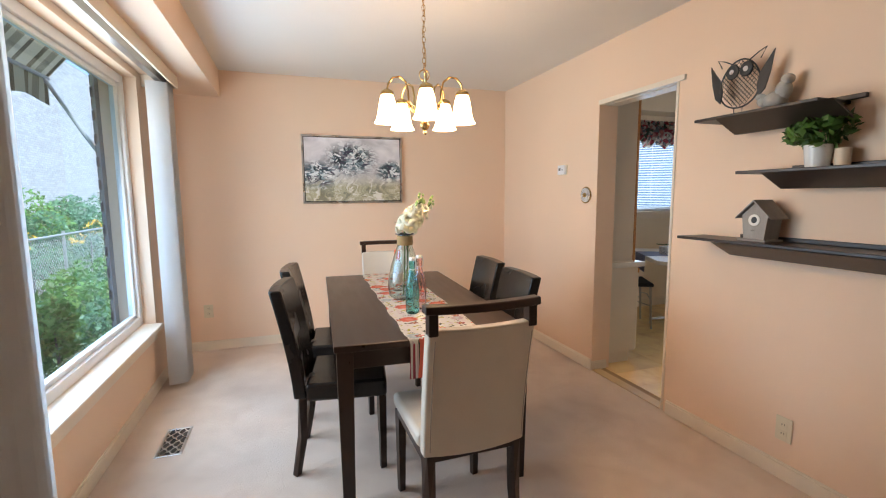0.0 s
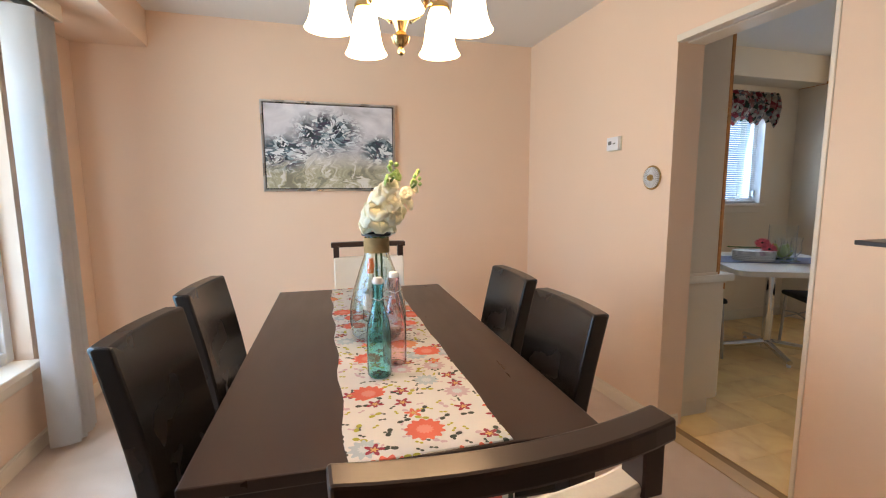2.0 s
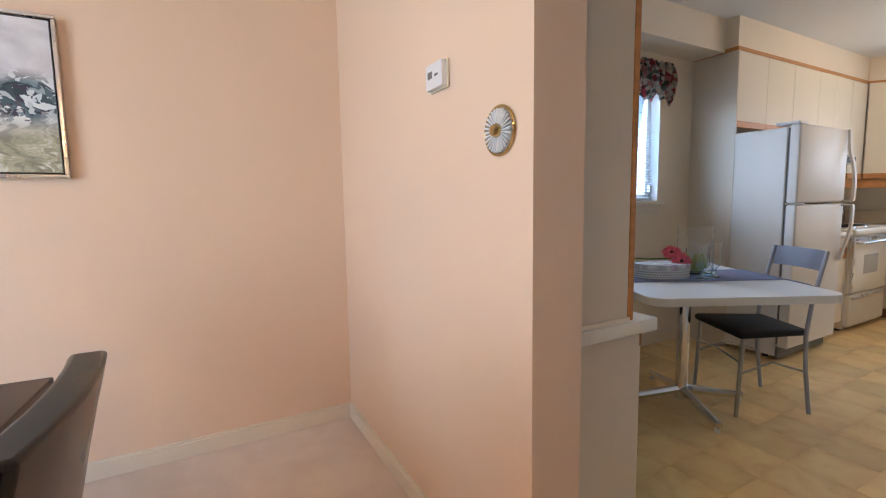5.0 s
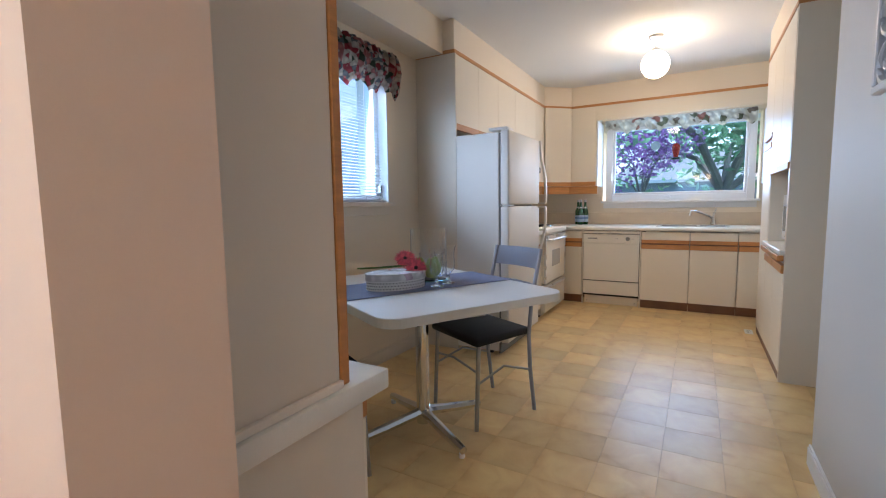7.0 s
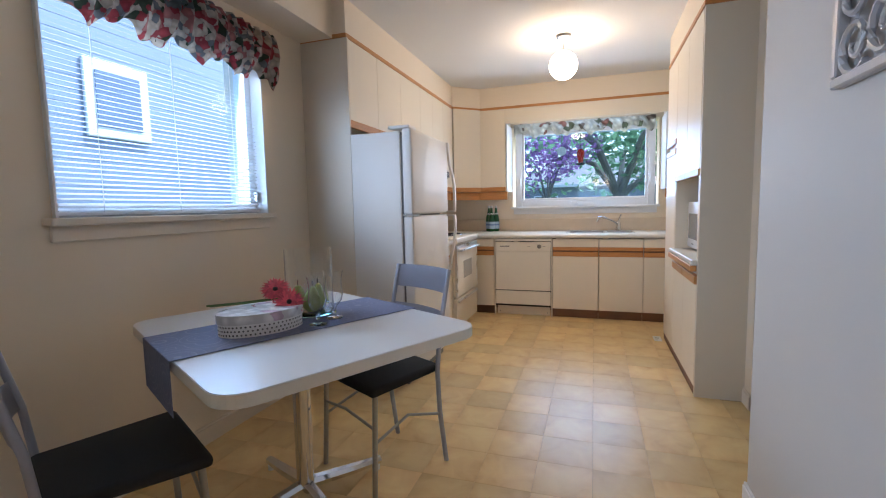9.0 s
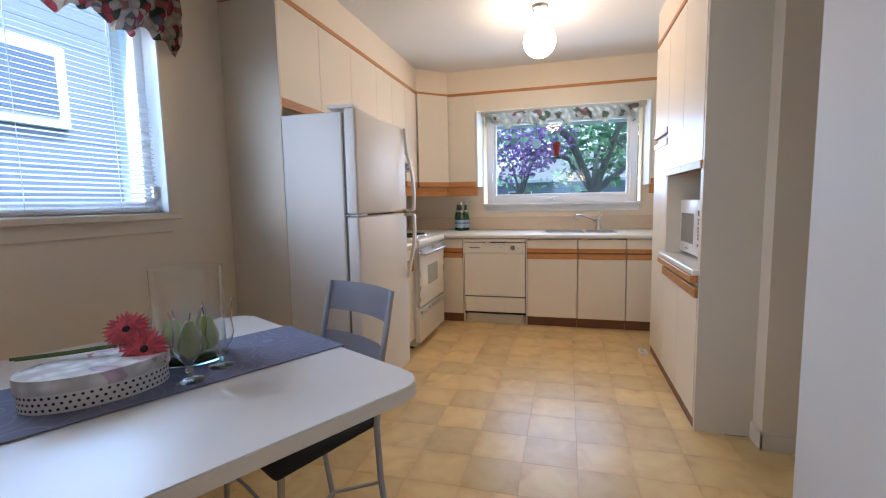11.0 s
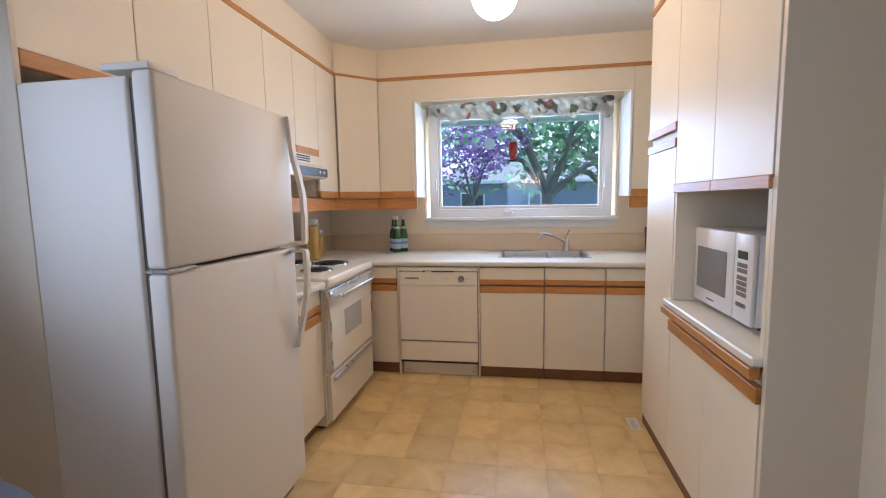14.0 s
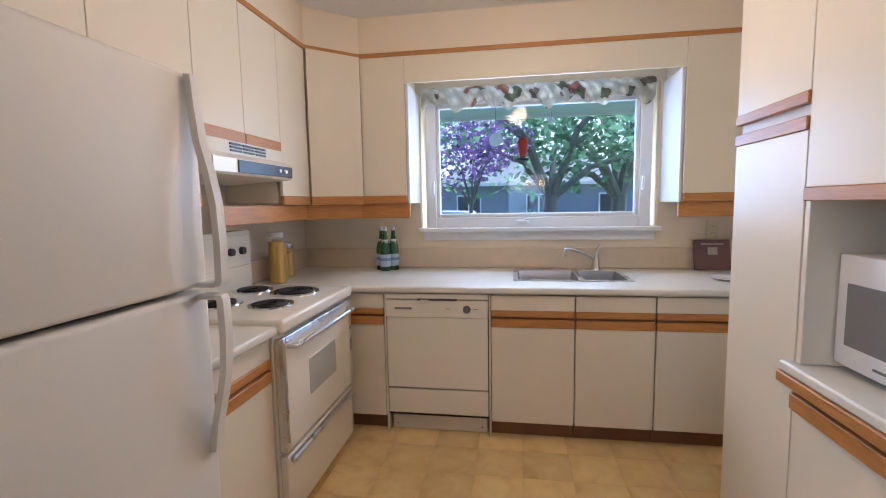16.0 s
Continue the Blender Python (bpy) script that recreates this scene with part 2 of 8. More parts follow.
wall_with_hole("wall_kitchen_north", "y", YK, YK + 0.25, XK, XE + 0.3, KCEIL + 0.2, NW, M_KWALL, "cream painted kitchen nook wall with a window")
wall_with_hole("wall_kitchen_east", "x", XE, XE + 0.27, 0.6, YK, KCEIL + 0.2, KW, M_KWALL, "cream painted kitchen wall with a window over the sink")
structure("wall_kitchen_south", boxm(XK, XS, YS - 0.12, YS, 0, KCEIL + 0.2), M_DOORW, "glossy white painted kitchen wall", "wall")
structure("wall_passage_west", boxm(XS - 0.12, XS, 0.6, YS - 0.12, 0, KCEIL + 0.2), M_DOORW, "white painted passage wall", "wall")
structure("wall_passage_east", boxm(5.63, 5.75, 0.6, 2.168, 0, KCEIL + 0.2), M_KWALL, "cream painted passage wall with a light switch", "wall")
structure("wall_behind_pantry", boxm(5.75, XE, 1.68, 1.80, 0, KCEIL + 0.2), M_KWALL, "cream painted wall behind the pantry cabinets", "wall")
structure("wall_passage_end", boxm(XS - 0.12, 5.75, 0.48, 0.6, 0, KCEIL + 0.2), M_KWALL, "cream painted wall at the end of the passage", "wall")
structure("ceiling_kitchen", boxm(XK, XE, 0.6, YK, KCEIL, KCEIL + 0.12), M_CEIL, "white painted kitchen ceiling", "ceiling")
structure("bulkhead_nook", boxm(XK, 5.415, 4.65, YK, 2.30, KCEIL), M_KWALL, "cream painted boxed beam above the nook window", "beam")
# soffit over the wall cabinets, with the cut corner
bm = bmesh.new()
plan = [(5.415, YK), (5.415, 4.555), (7.72, 4.555), (7.965, 4.29), (7.965, 1.80), (XE, 1.80), (XE, YK)]
lo = [bm.verts.new((x, y, 2.315)) for x, y in plan]
hi = [bm.verts.new((x, y, KCEIL)) for x, y in plan]
bm.faces.new(lo), bm.faces.new(hi[::-1])
for i in range(len(plan)):
    j = (i + 1) % len(plan)
    bm.faces.new((lo[i], lo[j], hi[j], hi[i]))
structure("soffit_kitchen", bm, M_KWALL, "cream painted soffit above the wall cabinets", "soffit")
structure("soffit_pantry", boxm(5.74, 7.03, 1.80, 2.43, 2.315, KCEIL), M_KWALL, "cream painted soffit above the pantry cabinets", "soffit")


# carpet
def carpet():
    m, nt, N, L, P = nodes("beige_cut_pile_carpet")
    co = N.new("ShaderNodeTexCoord").outputs["Object"]
    a, b, c = noise_tex(N, L, co, 1.1, 3), noise_tex(N, L, co, 5, 4, distort=0.6), noise_tex(N, L, co, 330, 3)
    s = N.new("ShaderNodeMath")
    s.operation = "MULTIPLY_ADD"
    s.inputs[1].default_value = 0.6
    L.new(b.outputs[0], s.inputs[0])
    L.new(a.outputs[0], s.inputs[2])
    s2 = N.new("ShaderNodeMath")
    s2.operation = "MULTIPLY_ADD"
    s2.inputs[1].default_value = 0.7
    L.new(c.outputs[0], s2.inputs[0])
    L.new(s.outputs[0], s2.inputs[2])
    r = ramp(N, [(0.55, (0.60, 0.46, 0.375)), (1.6, (0.84, 0.71, 0.61))])
    r.color_ramp.elements[1].position = 1.0
    mr = N.new("ShaderNodeMath")
    mr.operation = "MULTIPLY"
    mr.inputs[1].default_value = 0.66
    L.new(s2.outputs[0], mr.inputs[0])
    L.new(mr.outputs[0], r.inputs[0])
    L.new(r.outputs[0], P.inputs["Base Color"])
    P.inputs["Roughness"].default_value = 0.95
    P.inputs["Sheen Weight"].default_value = 0.25
    P.inputs["Specular IOR Level"].default_value = 0.1
    bp = N.new("ShaderNodeBump")
    bp.inputs["Strength"].default_value, bp.inputs["Distance"].default_value = 0.7, 0.006
    L.new(c.outputs[0], bp.inputs["Height"])
    L.new(bp.outputs[0], P.inputs["Normal"])
    return m


M_CARPET = carpet()
structure("floor_dining", boxm(XW, XP + 0.01, -2.6, YN, -0.02, 0.0), M_CARPET, "beige pink cut-pile carpet over the dining room", "carpet")


# baseboards
def baseboard(name, a, b, inward, h=0.085, material=None, label="cream painted baseboard"):
    """From a to b (x, y) along a wall; inward: unit step into the room."""
    (x0, y0), (x1, y1) = a, b
    ix, iy = inward
    bm = bmesh.new()
    for d, z0, z1 in ((0.013, 0.0, h - 0.012), (0.009, h - 0.012, h)):
        box(bm, min(x0, x1, x0 + ix * d), max(x0, x1, x0 + ix * d), min(y0, y1, y0 + iy * d), max(y0, y1, y0 + iy * d), z0, z1, 0.002)
    return structure(name, bm, material or M_TRIM, label, "baseboard")


baseboard("baseboard_west", (XW, -2.6), (XW, YN), (1, 0))
baseboard("baseboard_north", (XW + 0.014, YN), (XP, YN), (0, -1))
baseboard("baseboard_east", (XP, JF), (XP, YN - 0.014), (-1, 0))
baseboard("baseboard_jamb", (XP - 0.013, JF), (XK - 0.03, JF), (0, -1), 0.07)
baseboard("baseboard_east_near", (XP, -2.6), (XP, JN - 0.04), (-1, 0))
baseboard("baseboard_nook", (3.1, YK), (5.40, YK), (0, -1), 0.10)
baseboard("baseboard_kitchen_south", (XK, YS), (XS + 0.012, YS), (0, 1), 0.09, M_WHITE, "white painted baseboard")
baseboard("baseboard_passage_west", (XS, 0.6), (XS, YS), (1, 0), 0.09, M_WHITE, "white painted baseboard")
baseboard("baseboard_passage", (5.63, 0.6), (5.63, 2.180), (-1, 0), 0.09)
baseboard("baseboard_pantry_return", (5.617, 2.168), (5.74, 2.168), (0, 1), 0.09)
# doorway lining: head track and near jamb
bm = boxm(XP - 0.012, XP + 0.035, JN - 0.06, JF, 2.03, 2.062, 0.002)
box(bm, XP + 0.055, XK, JN, JF, 2.03, 2.062, 0.002)
structure("trim_door_head", bm, M_TRIM, "cream painted head of the kitchen doorway", "door frame")
bm = boxm(XP - 0.006, XP + 0.03, JN - 0.015, JN + 0.003, 0, 2.03, 0.002)
box(bm, XP + 0.06, XK + 0.004, JN - 0.015, JN + 0.003, 0, 2.03, 0.002)
structure("trim_door_jamb", bm, M_TRIM, "cream painted split jamb of the pocket door", "door frame")
structure("trim_threshold", boxm(XP - 0.004, XP + 0.075, JN, JF, 0.0005, 0.006, 0.002), paint("tan_threshold_strip", (0.55, 0.38, 0.20), 0.45, var=0.1, scale=8), "tan threshold strip between carpet and vinyl", "threshold")
structure("door_1", boxm(XP + 0.035, XP + 0.056, 2.04, JN - 0.010, 0.012, 2.03, 0.003), M_TRIM, "cream sliding door pushed back into the wall", "door")


# windows
def window_frame_x(name, x, outer, hole, side, label, frame_w, mat=None):
    """A window in a wall across x. side: +1 when outdoors lies at greater x."""
    y0, y1, z0, z1 = hole
    mat = mat or M_WHITE
    w = thing(name, (x, (y0 + y1) / 2, z0), label, "window", kind="structure")
    d = 0.07 * side
    a, b = sorted((x, x + d))
    bm = bmesh.new()
    f = frame_w
    box(bm, a, b, y0, y0 + f, z0, z1, 0.004), box(bm, a, b, y1 - f, y1, z0, z1, 0.004)
    box(bm, a + 0.001, b - 0.001, y0 + f, y1 - f, z0, z0 + f, 0.004), box(bm, a + 0.001, b - 0.001, y0 + f, y1 - f, z1 - f, z1, 0.004)
    part("window_frame", bm, mat, w)
    g = 0.028
    a2, b2 = sorted((x + 0.25 * d, x + 0.8 * d))
    bm = bmesh.new()
    box(bm, a2, b2, y0 + f, y0 + f + g, z0 + f, z1 - f, 0.005), box(bm, a2, b2, y1 - f - g, y1 - f, z0 + f, z1 - f, 0.005)
    box(bm, a2, b2, y0 + f + g, y1 - f - g, z0 + f, z0 + f + g, 0.005), box(bm, a2, b2, y0 + f + g, y1 - f - g, z1 - f - g, z1 - f, 0.005)
    part("sash", bm, mat, w)
    xm = x + d * 0.5
    p = part("pane", sheet((xm, y0 + f + g, z0 + f + g), (xm, y1 - f - g, z0 + f + g), (xm, y1 - f - g, z1 - f - g), (xm, y0 + f + g, z1 - f - g)), M_PANE, w)
    p.visible_shadow = False
    return w


win = window_frame_x("window_1", XW - 0.075, 0, (DW[0], 4.195, 0.475, DW[3]), -1, "large white vinyl picture window over a low sill", 0.06)
bm = boxm(XW - 0.10, XW + 0.055, DW[0] - 0.06, DW[1] - 0.03, 0.445, 0.478, 0.004)
box(bm, XW, XW + 0.018, DW[0] - 0.03, DW[1] - 0.06, 0.375, 0.445, 0.003)
structure("window_sill_dining", bm, M_TRIM, "cream painted window sill with an apron board", "window sill")

win = window_frame_x("window_2", XE + 0.03, 0, (KW[0] + 0.04, KW[1] - 0.04, KW[2], KW[3]), 1, "white vinyl awning window above the sink", 0.075)
hook = part("crank_handle", tube([(8.30, 3.24, 1.225), (8.285, 3.20, 1.24), (8.285, 3.10, 1.24)], 0.007, boxm(8.285, 8.345, 3.20, 3.28, 1.205, 1.23, 0.004)), M_WHITE, win)
for yy in (2.43, 3.88):
    part("latch", boxm(8.312, 8.336, yy - 0.008, yy + 0.008, 1.42, 1.52, 0.004), M_WHITE, win)
bm = boxm(XE - 0.075, XE + 0.05, KW[0] - 0.005, KW[1] + 0.005, 1.150, 1.177, 0.004)
box(bm, XE - 0.018, XE, KW[0] + 0.02, KW[1] - 0.02, 1.085, 1.150, 0.003)
structure("window_sill_kitchen", bm, M_WHITE, "white painted sill under the sink window", "window sill")


def window_nook():
    x0, x1, z0, z1 = NW
    w = thing("window_3", ((x0 + x1) / 2, YK, z0), "white framed window with lowered slatted blinds", "window", kind="structure")
    bm = bmesh.new()
    f, a, b = 0.05, YK + 0.06, YK + 0.14
    box(bm, x0, x0 + f, a, b, z0, z1, 0.004), box(bm, x1 - f, x1, a, b, z0, z1, 0.004)
    box(bm, x0 + f, x1 - f, a, b, z0, z0 + f, 0.004), box(bm, x0 + f, x1 - f, a, b, z1 - f, z1, 0.004)
    part("window_frame", bm, M_WHITE, w)
    p = part("pane", sheet((x0 + f, YK + 0.10, z0 + f), (x1 - f, YK + 0.10, z0 + f), (x1 - f, YK + 0.10, z1 - f), (x0 + f, YK + 0.10, z1 - f)), M_PANE, w)
    p.visible_shadow = False
    bm = bmesh.new()
    box(bm, x0 - 0.005, x0 + 0.004, YK - 0.02, YK + 0.06, z0, z1), box(bm, x1 - 0.004, x1 + 0.005, YK - 0.02, YK + 0.06, z0, z1)
    part("casing", bm, M_WHITE, w)
    part("latch", boxm(x1 - 0.03, x1 - 0.012, YK + 0.03, YK + 0.06, 1.24, 1.30, 0.003), M_STEEL, w)
    bm = boxm(x0 - 0.04, x1 + 0.04, YK - 0.055, YK + 0.06, z0 - 0.03, z0, 0.005)
    box(bm, x0 - 0.02, x1 + 0.02, YK - 0.015, YK, z0 - 0.09, z0 - 0.03, 0.003)
    structure("window_sill_nook", bm, M_TRIM, "cream painted sill of the nook window", "window sill")
    bl = thing("venetian_blind", ((x0 + x1) / 2, YK + 0.035, z0), "white slatted venetian blind lowered over the nook window", "blind")
    part("head_rail", boxm(x0 + 0.01, x1 - 0.01, YK + 0.015, YK + 0.05, z1 - 0.04, z1 - 0.005, 0.003), M_WHITE, bl)
    n = 44
    me = None
    for i in range(n):
        z = z0 + 0.03 + (z1 - z0 - 0.09) * i / (n - 1)
        if me is None:
            bm = bmesh.new()
            pts = [(-0.011, -0.004), (0, 0.0), (0.011, 0.0045)]
            rows = [[bm.verts.new((xx, dy, dz)) for dy, dz in pts] for xx in (x0 + 0.012, x1 - 0.012)]
            for k in range(2):
                bm.faces.new((rows[0][k], rows[1][k], rows[1][k + 1], rows[0][k + 1]))
            bmesh.ops.solidify(bm, geom=bm.faces[:], thickness=0.0006)
            me = mesh_of("slat", bm, M_BLIND)
        s = new("slat", me)
        s.parent = bl
        s.location = (-(x0 + x1) / 2, 0, z - z0)
    part("bottom_rail", boxm(x0 + 0.012, x1 - 0.012, YK + 0.022, YK + 0.046, z0 + 0.004, z0 + 0.02, 0.003), M_WHITE, bl)
    for xx in (x0 + 0.2, (x0 + x1) / 2, x1 - 0.2):
        part("ladder_cord", boxm(xx - 0.001, xx + 0.001, YK + 0.022, YK + 0.024, z0 + 0.01, z1 - 0.03), M_WHITE, bl)


window_nook()


# ---- fitted kitchen ----
def face_box(face, f):
    """Boxes set on a cabinet front: along, out from the face, up."""
    def put(bm, a0, a1, d0, d1, z0, z1, bevel=0.0015):
        if face == "-y":
            return box(bm, a0, a1, f - d1, f - d0, z0, z1, bevel)
        if face == "+y":
            return box(bm, a0, a1, f + d0, f + d1, z0, z1, bevel)
        return box(bm, f - d1, f - d0, a0, a1, z0, z1, bevel)
    return put


def carcass(face, f, a0, a1, depth, z0, z1, bm=None):
    bm = bm or bmesh.new()
    return face_box(face, f)(bm, a0, a1, -depth, -0.032, z0, z1, 0.001)


def upper(label, face, f, a0, a1, depth, z0, z1, doors=1, at=None, strip=True):
    mid = (a0 + a1) / 2
    base = (mid, f, z0) if face != "-x" else (f, mid, z0)
    c = thing("wall_cabinet", base, label, "cabinet", "wall cabinets")
    part("body", carcass(face, f, a0, a1, depth, z0 + 0.01, z1), M_LAMSIDE, c)
    put = face_box(face, f)
    w = (a1 - a0) / doors
    for i in range(doors):
        s, e = a0 + i * w + 0.0018, a0 + (i + 1) * w - 0.0018
        d = part("door", put(bmesh.new(), s, e, -0.018, 0.0, z0 + (PULL if strip else 0.0), z1 - 0.002), M_LAM, c)
        if strip:
            part("finger_pull", put(bmesh.new(), s, e, -0.018, 0.006, z0, z0 + PULL, 0.003), M_OAKH, d, "oak finger pull strip")
    return c


UZ0, UZ1 = 1.362, 2.30
PULL = 0.05                              # height of the oak finger pulls
WN = 4.555
dn = YK - WN - 0.002
upper("almond laminate cabinet doors above the refrigerator", "-y", WN, 5.432, 6.28, dn, 1.728, UZ1, 2)
upper("tall almond laminate wall cabinet beside the refrigerator", "-y", WN, 6.28, 6.727, dn, UZ0, UZ1, 1)
upper("almond laminate cabinet above the range hood", "-y", WN, 6.727, 7.389, dn, 1.650, UZ1, 2)
upper("almond laminate wall cabinet by the corner", "-y", WN, 7.389, 7.72, dn, UZ0, UZ1, 1)
upper("almond laminate wall cabinet beside the sink window", "-x", 7.965, 3.995, 4.29, XE - 7.967, UZ0, UZ1, 1)
upper("almond laminate wall cabinet in the far corner", "-x", 7.965, 1.82, 2.30, XE - 7.967, UZ0 - 0.02, UZ1, 1)
# cut-corner cabinet
cc = thing("corner_wall_cabinet", (7.9, 4.5, UZ0), "diagonal almond laminate corner wall cabinet", "cabinet", "wall cabinets")


def prism(plan, z0, z1, bm=None):
    bm = bm or bmesh.new()
    lo = [bm.verts.new((x, y, z0)) for x, y in plan]
    hi = [bm.verts.new((x, y, z1)) for x, y in plan]
    bm.faces.new(lo), bm.faces.new(hi[::-1])
    for i in range(len(plan)):
        j = (i + 1) % len(plan)
        bm.faces.new((lo[i], lo[j], hi[j], hi[i]))
    return bm


def slanted(p, q, d0, d1, z0, z1):
    """A slab on the line p to q, from d0 to d1 behind it."""
    p, q = Vector((*p, 0)), Vector((*q, 0))
    n = (q - p).normalized().cross(Vector((0, 0, 1)))
    pts = [p - n * d0, q - n * d0, q - n * d1, p - n * d1]
    return prism([(v.x, v.y) for v in pts], z0, z1)


part("body", prism([(7.725, 4.58), (7.985, 4.30), (XE - 0.004, 4.30), (XE - 0.004, YK - 0.004), (7.725, YK - 0.004)], UZ0 + 0.01, UZ1), M_LAMSIDE, cc)
A, B = (7.7255, 4.5492), (7.9595, 4.2958)
d = part("door", slanted(A, B, 0.0, -0.018, UZ0 + PULL, UZ1 - 0.002), M_LAM, cc)
part("seam", boxm(7.961, 7.972, 4.2888, 4.2945, UZ0 + 0.012, UZ1 - 0.003), M_DARK, cc, "dark joint between two doors")
part("finger_pull", slanted(A, B, 0.006, -0.018, UZ0, UZ0 + PULL), M_OAKH, d, "oak finger pull strip")
# board that joins the cabinets over the window
structure("trim_window_fascia", boxm(7.966, 7.984, 2.30, 3.995, 2.128, 2.30, 0.0015), M_LAM, "almond laminate fascia board over the sink window", "fascia")
structure("trim_window_cheek", boxm(7.985, XE - 0.002, 3.977, 3.9935, 1.36, 2.128, 0.0015), M_WHITE, "white cabinet side beside the sink window", "side panel")
structure("trim_window_cheek_far", boxm(7.985, XE - 0.002, 2.3015, 2.318, 1.34, 2.128, 0.0015), M_WHITE, "white cabinet side beside the sink window", "side panel")


# oak moulding under the soffit
def oak_rail(name, pts, z0, z1, proud, label):
    bm = bmesh.new()
    for p, q in zip(pts, pts[1:]):
        d = slanted(p, q, proud, -0.004, z0, z1)
        me = bpy.data.meshes.new("tmp")
        d.to_mesh(me)
        d.free()
        bm.from_mesh(me)
        bpy.data.meshes.remove(me)
    return structure(name, bm, M_OAKH, label, "moulding")


oak_rail("trim_oak_crown", [(5.412, YK - 0.003), (5.412, 4.552), (7.722, 4.552), (7.962, 4.29), (7.962, 1.83)], 2.295, 2.322, 0.012, "oak moulding strip along the soffit")
oak_rail("trim_oak_crown_pantry", [(7.033, 2.433), (5.737, 2.433), (5.737, 1.83)], 2.295, 2.322, 0.012, "oak moulding strip above the pantry cabinets")
# light valance under the cabinets
structure("trim_light_valance", boxm(6.86, 7.745, 4.585, 4.603, 1.270, 1.360, 0.002), M_OAKH, "oak light valance under the wall cabinets", "valance board")
structure("trim_light_valance_corner", slanted((7.742, 4.60), (7.995, 4.325), 0.0, -0.018, 1.268, 1.360), M_OAKH, "oak light valance under the corner cabinet", "valance board")
structure("trim_light_valance_window", boxm(7.985, 8.003, 3.98, 4.335, 1.266, 1.360, 0.002), M_OAKH, "oak light valance under the wall cabinets", "valance board")
structure("trim_light_valance_far", boxm(7.985, 8.003, 1.82, 2.315, 1.250, 1.340, 0.002), M_OAKH, "oak light valance under the wall cabinets", "valance board")
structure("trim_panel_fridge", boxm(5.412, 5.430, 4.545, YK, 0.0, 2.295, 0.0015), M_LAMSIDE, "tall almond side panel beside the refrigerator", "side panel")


# base cabinets
def base_cabinet(label, face, f, a0, a1, depth, doors, ztop=0.845, strips=True, z0=0.10):
    mid = (a0 + a1) / 2
    base = (mid, f, 0) if face != "-x" else (f, mid, 0)
    c = thing("base_cabinet", base, label, "cabinet", "base cabinets")
    put = face_box(face, f)
    part("body", carcass(face, f, a0, a1, depth, z0, 0.66 if "sink" in label else ztop), M_LAMSIDE, c)
    part("kick_board", put(bmesh.new(), a0, a1, -0.075, -0.055, 0.0, z0 - 0.001), M_KICK, c, "dark brown kick board")
    w = (a1 - a0) / doors
    for i in range(doors):
        s, e = a0 + i * w + 0.0018, a0 + (i + 1) * w - 0.0018
        d = part("drawer", put(bmesh.new(), s, e, -0.018, 0.0, 0.752, ztop - 0.008), M_LAM, c)
        part("finger_pull", put(bmesh.new(), s, e, -0.018, 0.006, 0.716, 0.752, 0.003), M_OAKH, d, "oak finger pull strip")
        # dark brown strip colours in the shadow between the two pulls
        part("recess", put(bmesh.new(), s, e, -0.019, -0.012, 0.700, 0.716, 0.0), M_KICK, d, "finger recess with its shadow coloured dark brown")
        d = part("door", put(bmesh.new(), s, e, -0.018, 0.0, z0 - 0.002, 0.655), M_LAM, c)
        part("finger_pull", put(bmesh.new(), s, e, -0.018, 0.006, 0.655, 0.702, 0.003), M_OAKH, d, "oak finger pull strip")
    return c


FX, FY, CT = 7.56, 4.262, 0.885
base_cabinet("narrow almond base cabinet in the corner beside the dishwasher", "-x", FX, 4.055, 4.285, XE - FX - 0.01, 1)
base_cabinet("almond base cabinet with oak pulls under the sink", "-x", FX, 2.971, 3.430, XE - FX - 0.01, 1)
base_cabinet("almond base cabinet with oak pulls under the sink", "-x", FX, 2.552, 2.968, XE - FX - 0.01, 1)
base_cabinet("almond base cabinet beside the pantry", "-x", FX, 2.13, 2.549, XE - FX - 0.01, 1)
base_cabinet("narrow almond base cabinet between refrigerator and stove", "-y", FY, 6.23, 6.675, YK - FY - 0.01, 1)


# worktops
def worktop(name, plan, z0, z1, label, hole=None):
    bm = prism(plan, z0, z1)
    bmesh.ops.recalc_face_normals(bm, faces=bm.faces)
    bmesh.ops.bevel(bm, geom=[e for e in bm.edges if abs(e.verts[0].co.z - e.verts[1].co.z) < 1e-4], offset=0.012, segments=3, profile=0.5, affect="EDGES")
    if hole:
        a, b, c, d = hole
        for co, no in (((a, 0, 0), (1, 0, 0)), ((b, 0, 0), (1, 0, 0)), ((0, c, 0), (0, 1, 0)), ((0, d, 0), (0, 1, 0))):
            bmesh.ops.bisect_plane(bm, geom=bm.verts[:] + bm.edges[:] + bm.faces[:], plane_co=co, plane_no=no)
        gone = [f for f in bm.faces if a < f.calc_center_median().x < b and c < f.calc_center_median().y < d]
        bmesh.ops.delete(bm, geom=gone, context="FACES")
    return solid(name, bm, M_COUNTER, label, "worktop", smooth=True)


CF = 7.535
ctr = worktop("worktop", [(7.455, YK - 0.002), (7.455, 4.275), (7.489, 4.285), (CF, 4.235), (CF, 1.82), (XE - 0.002, 1.82), (XE - 0.002, YK - 0.002)], CT - 0.038, CT, "off-white laminate worktop around the sink", (7.788, 8.158, 2.638, 3.277))
worktop("worktop", [(6.235, YK - 0.002), (6.235, 4.225), (6.675, 4.225), (6.675, YK - 0.002)], CT - 0.038, CT, "off-white laminate worktop beside the stove")
bm = boxm(XE - 0.022, XE - 0.003, 1.82, YK - 0.024, CT + 0.001, 1.03, 0.003)
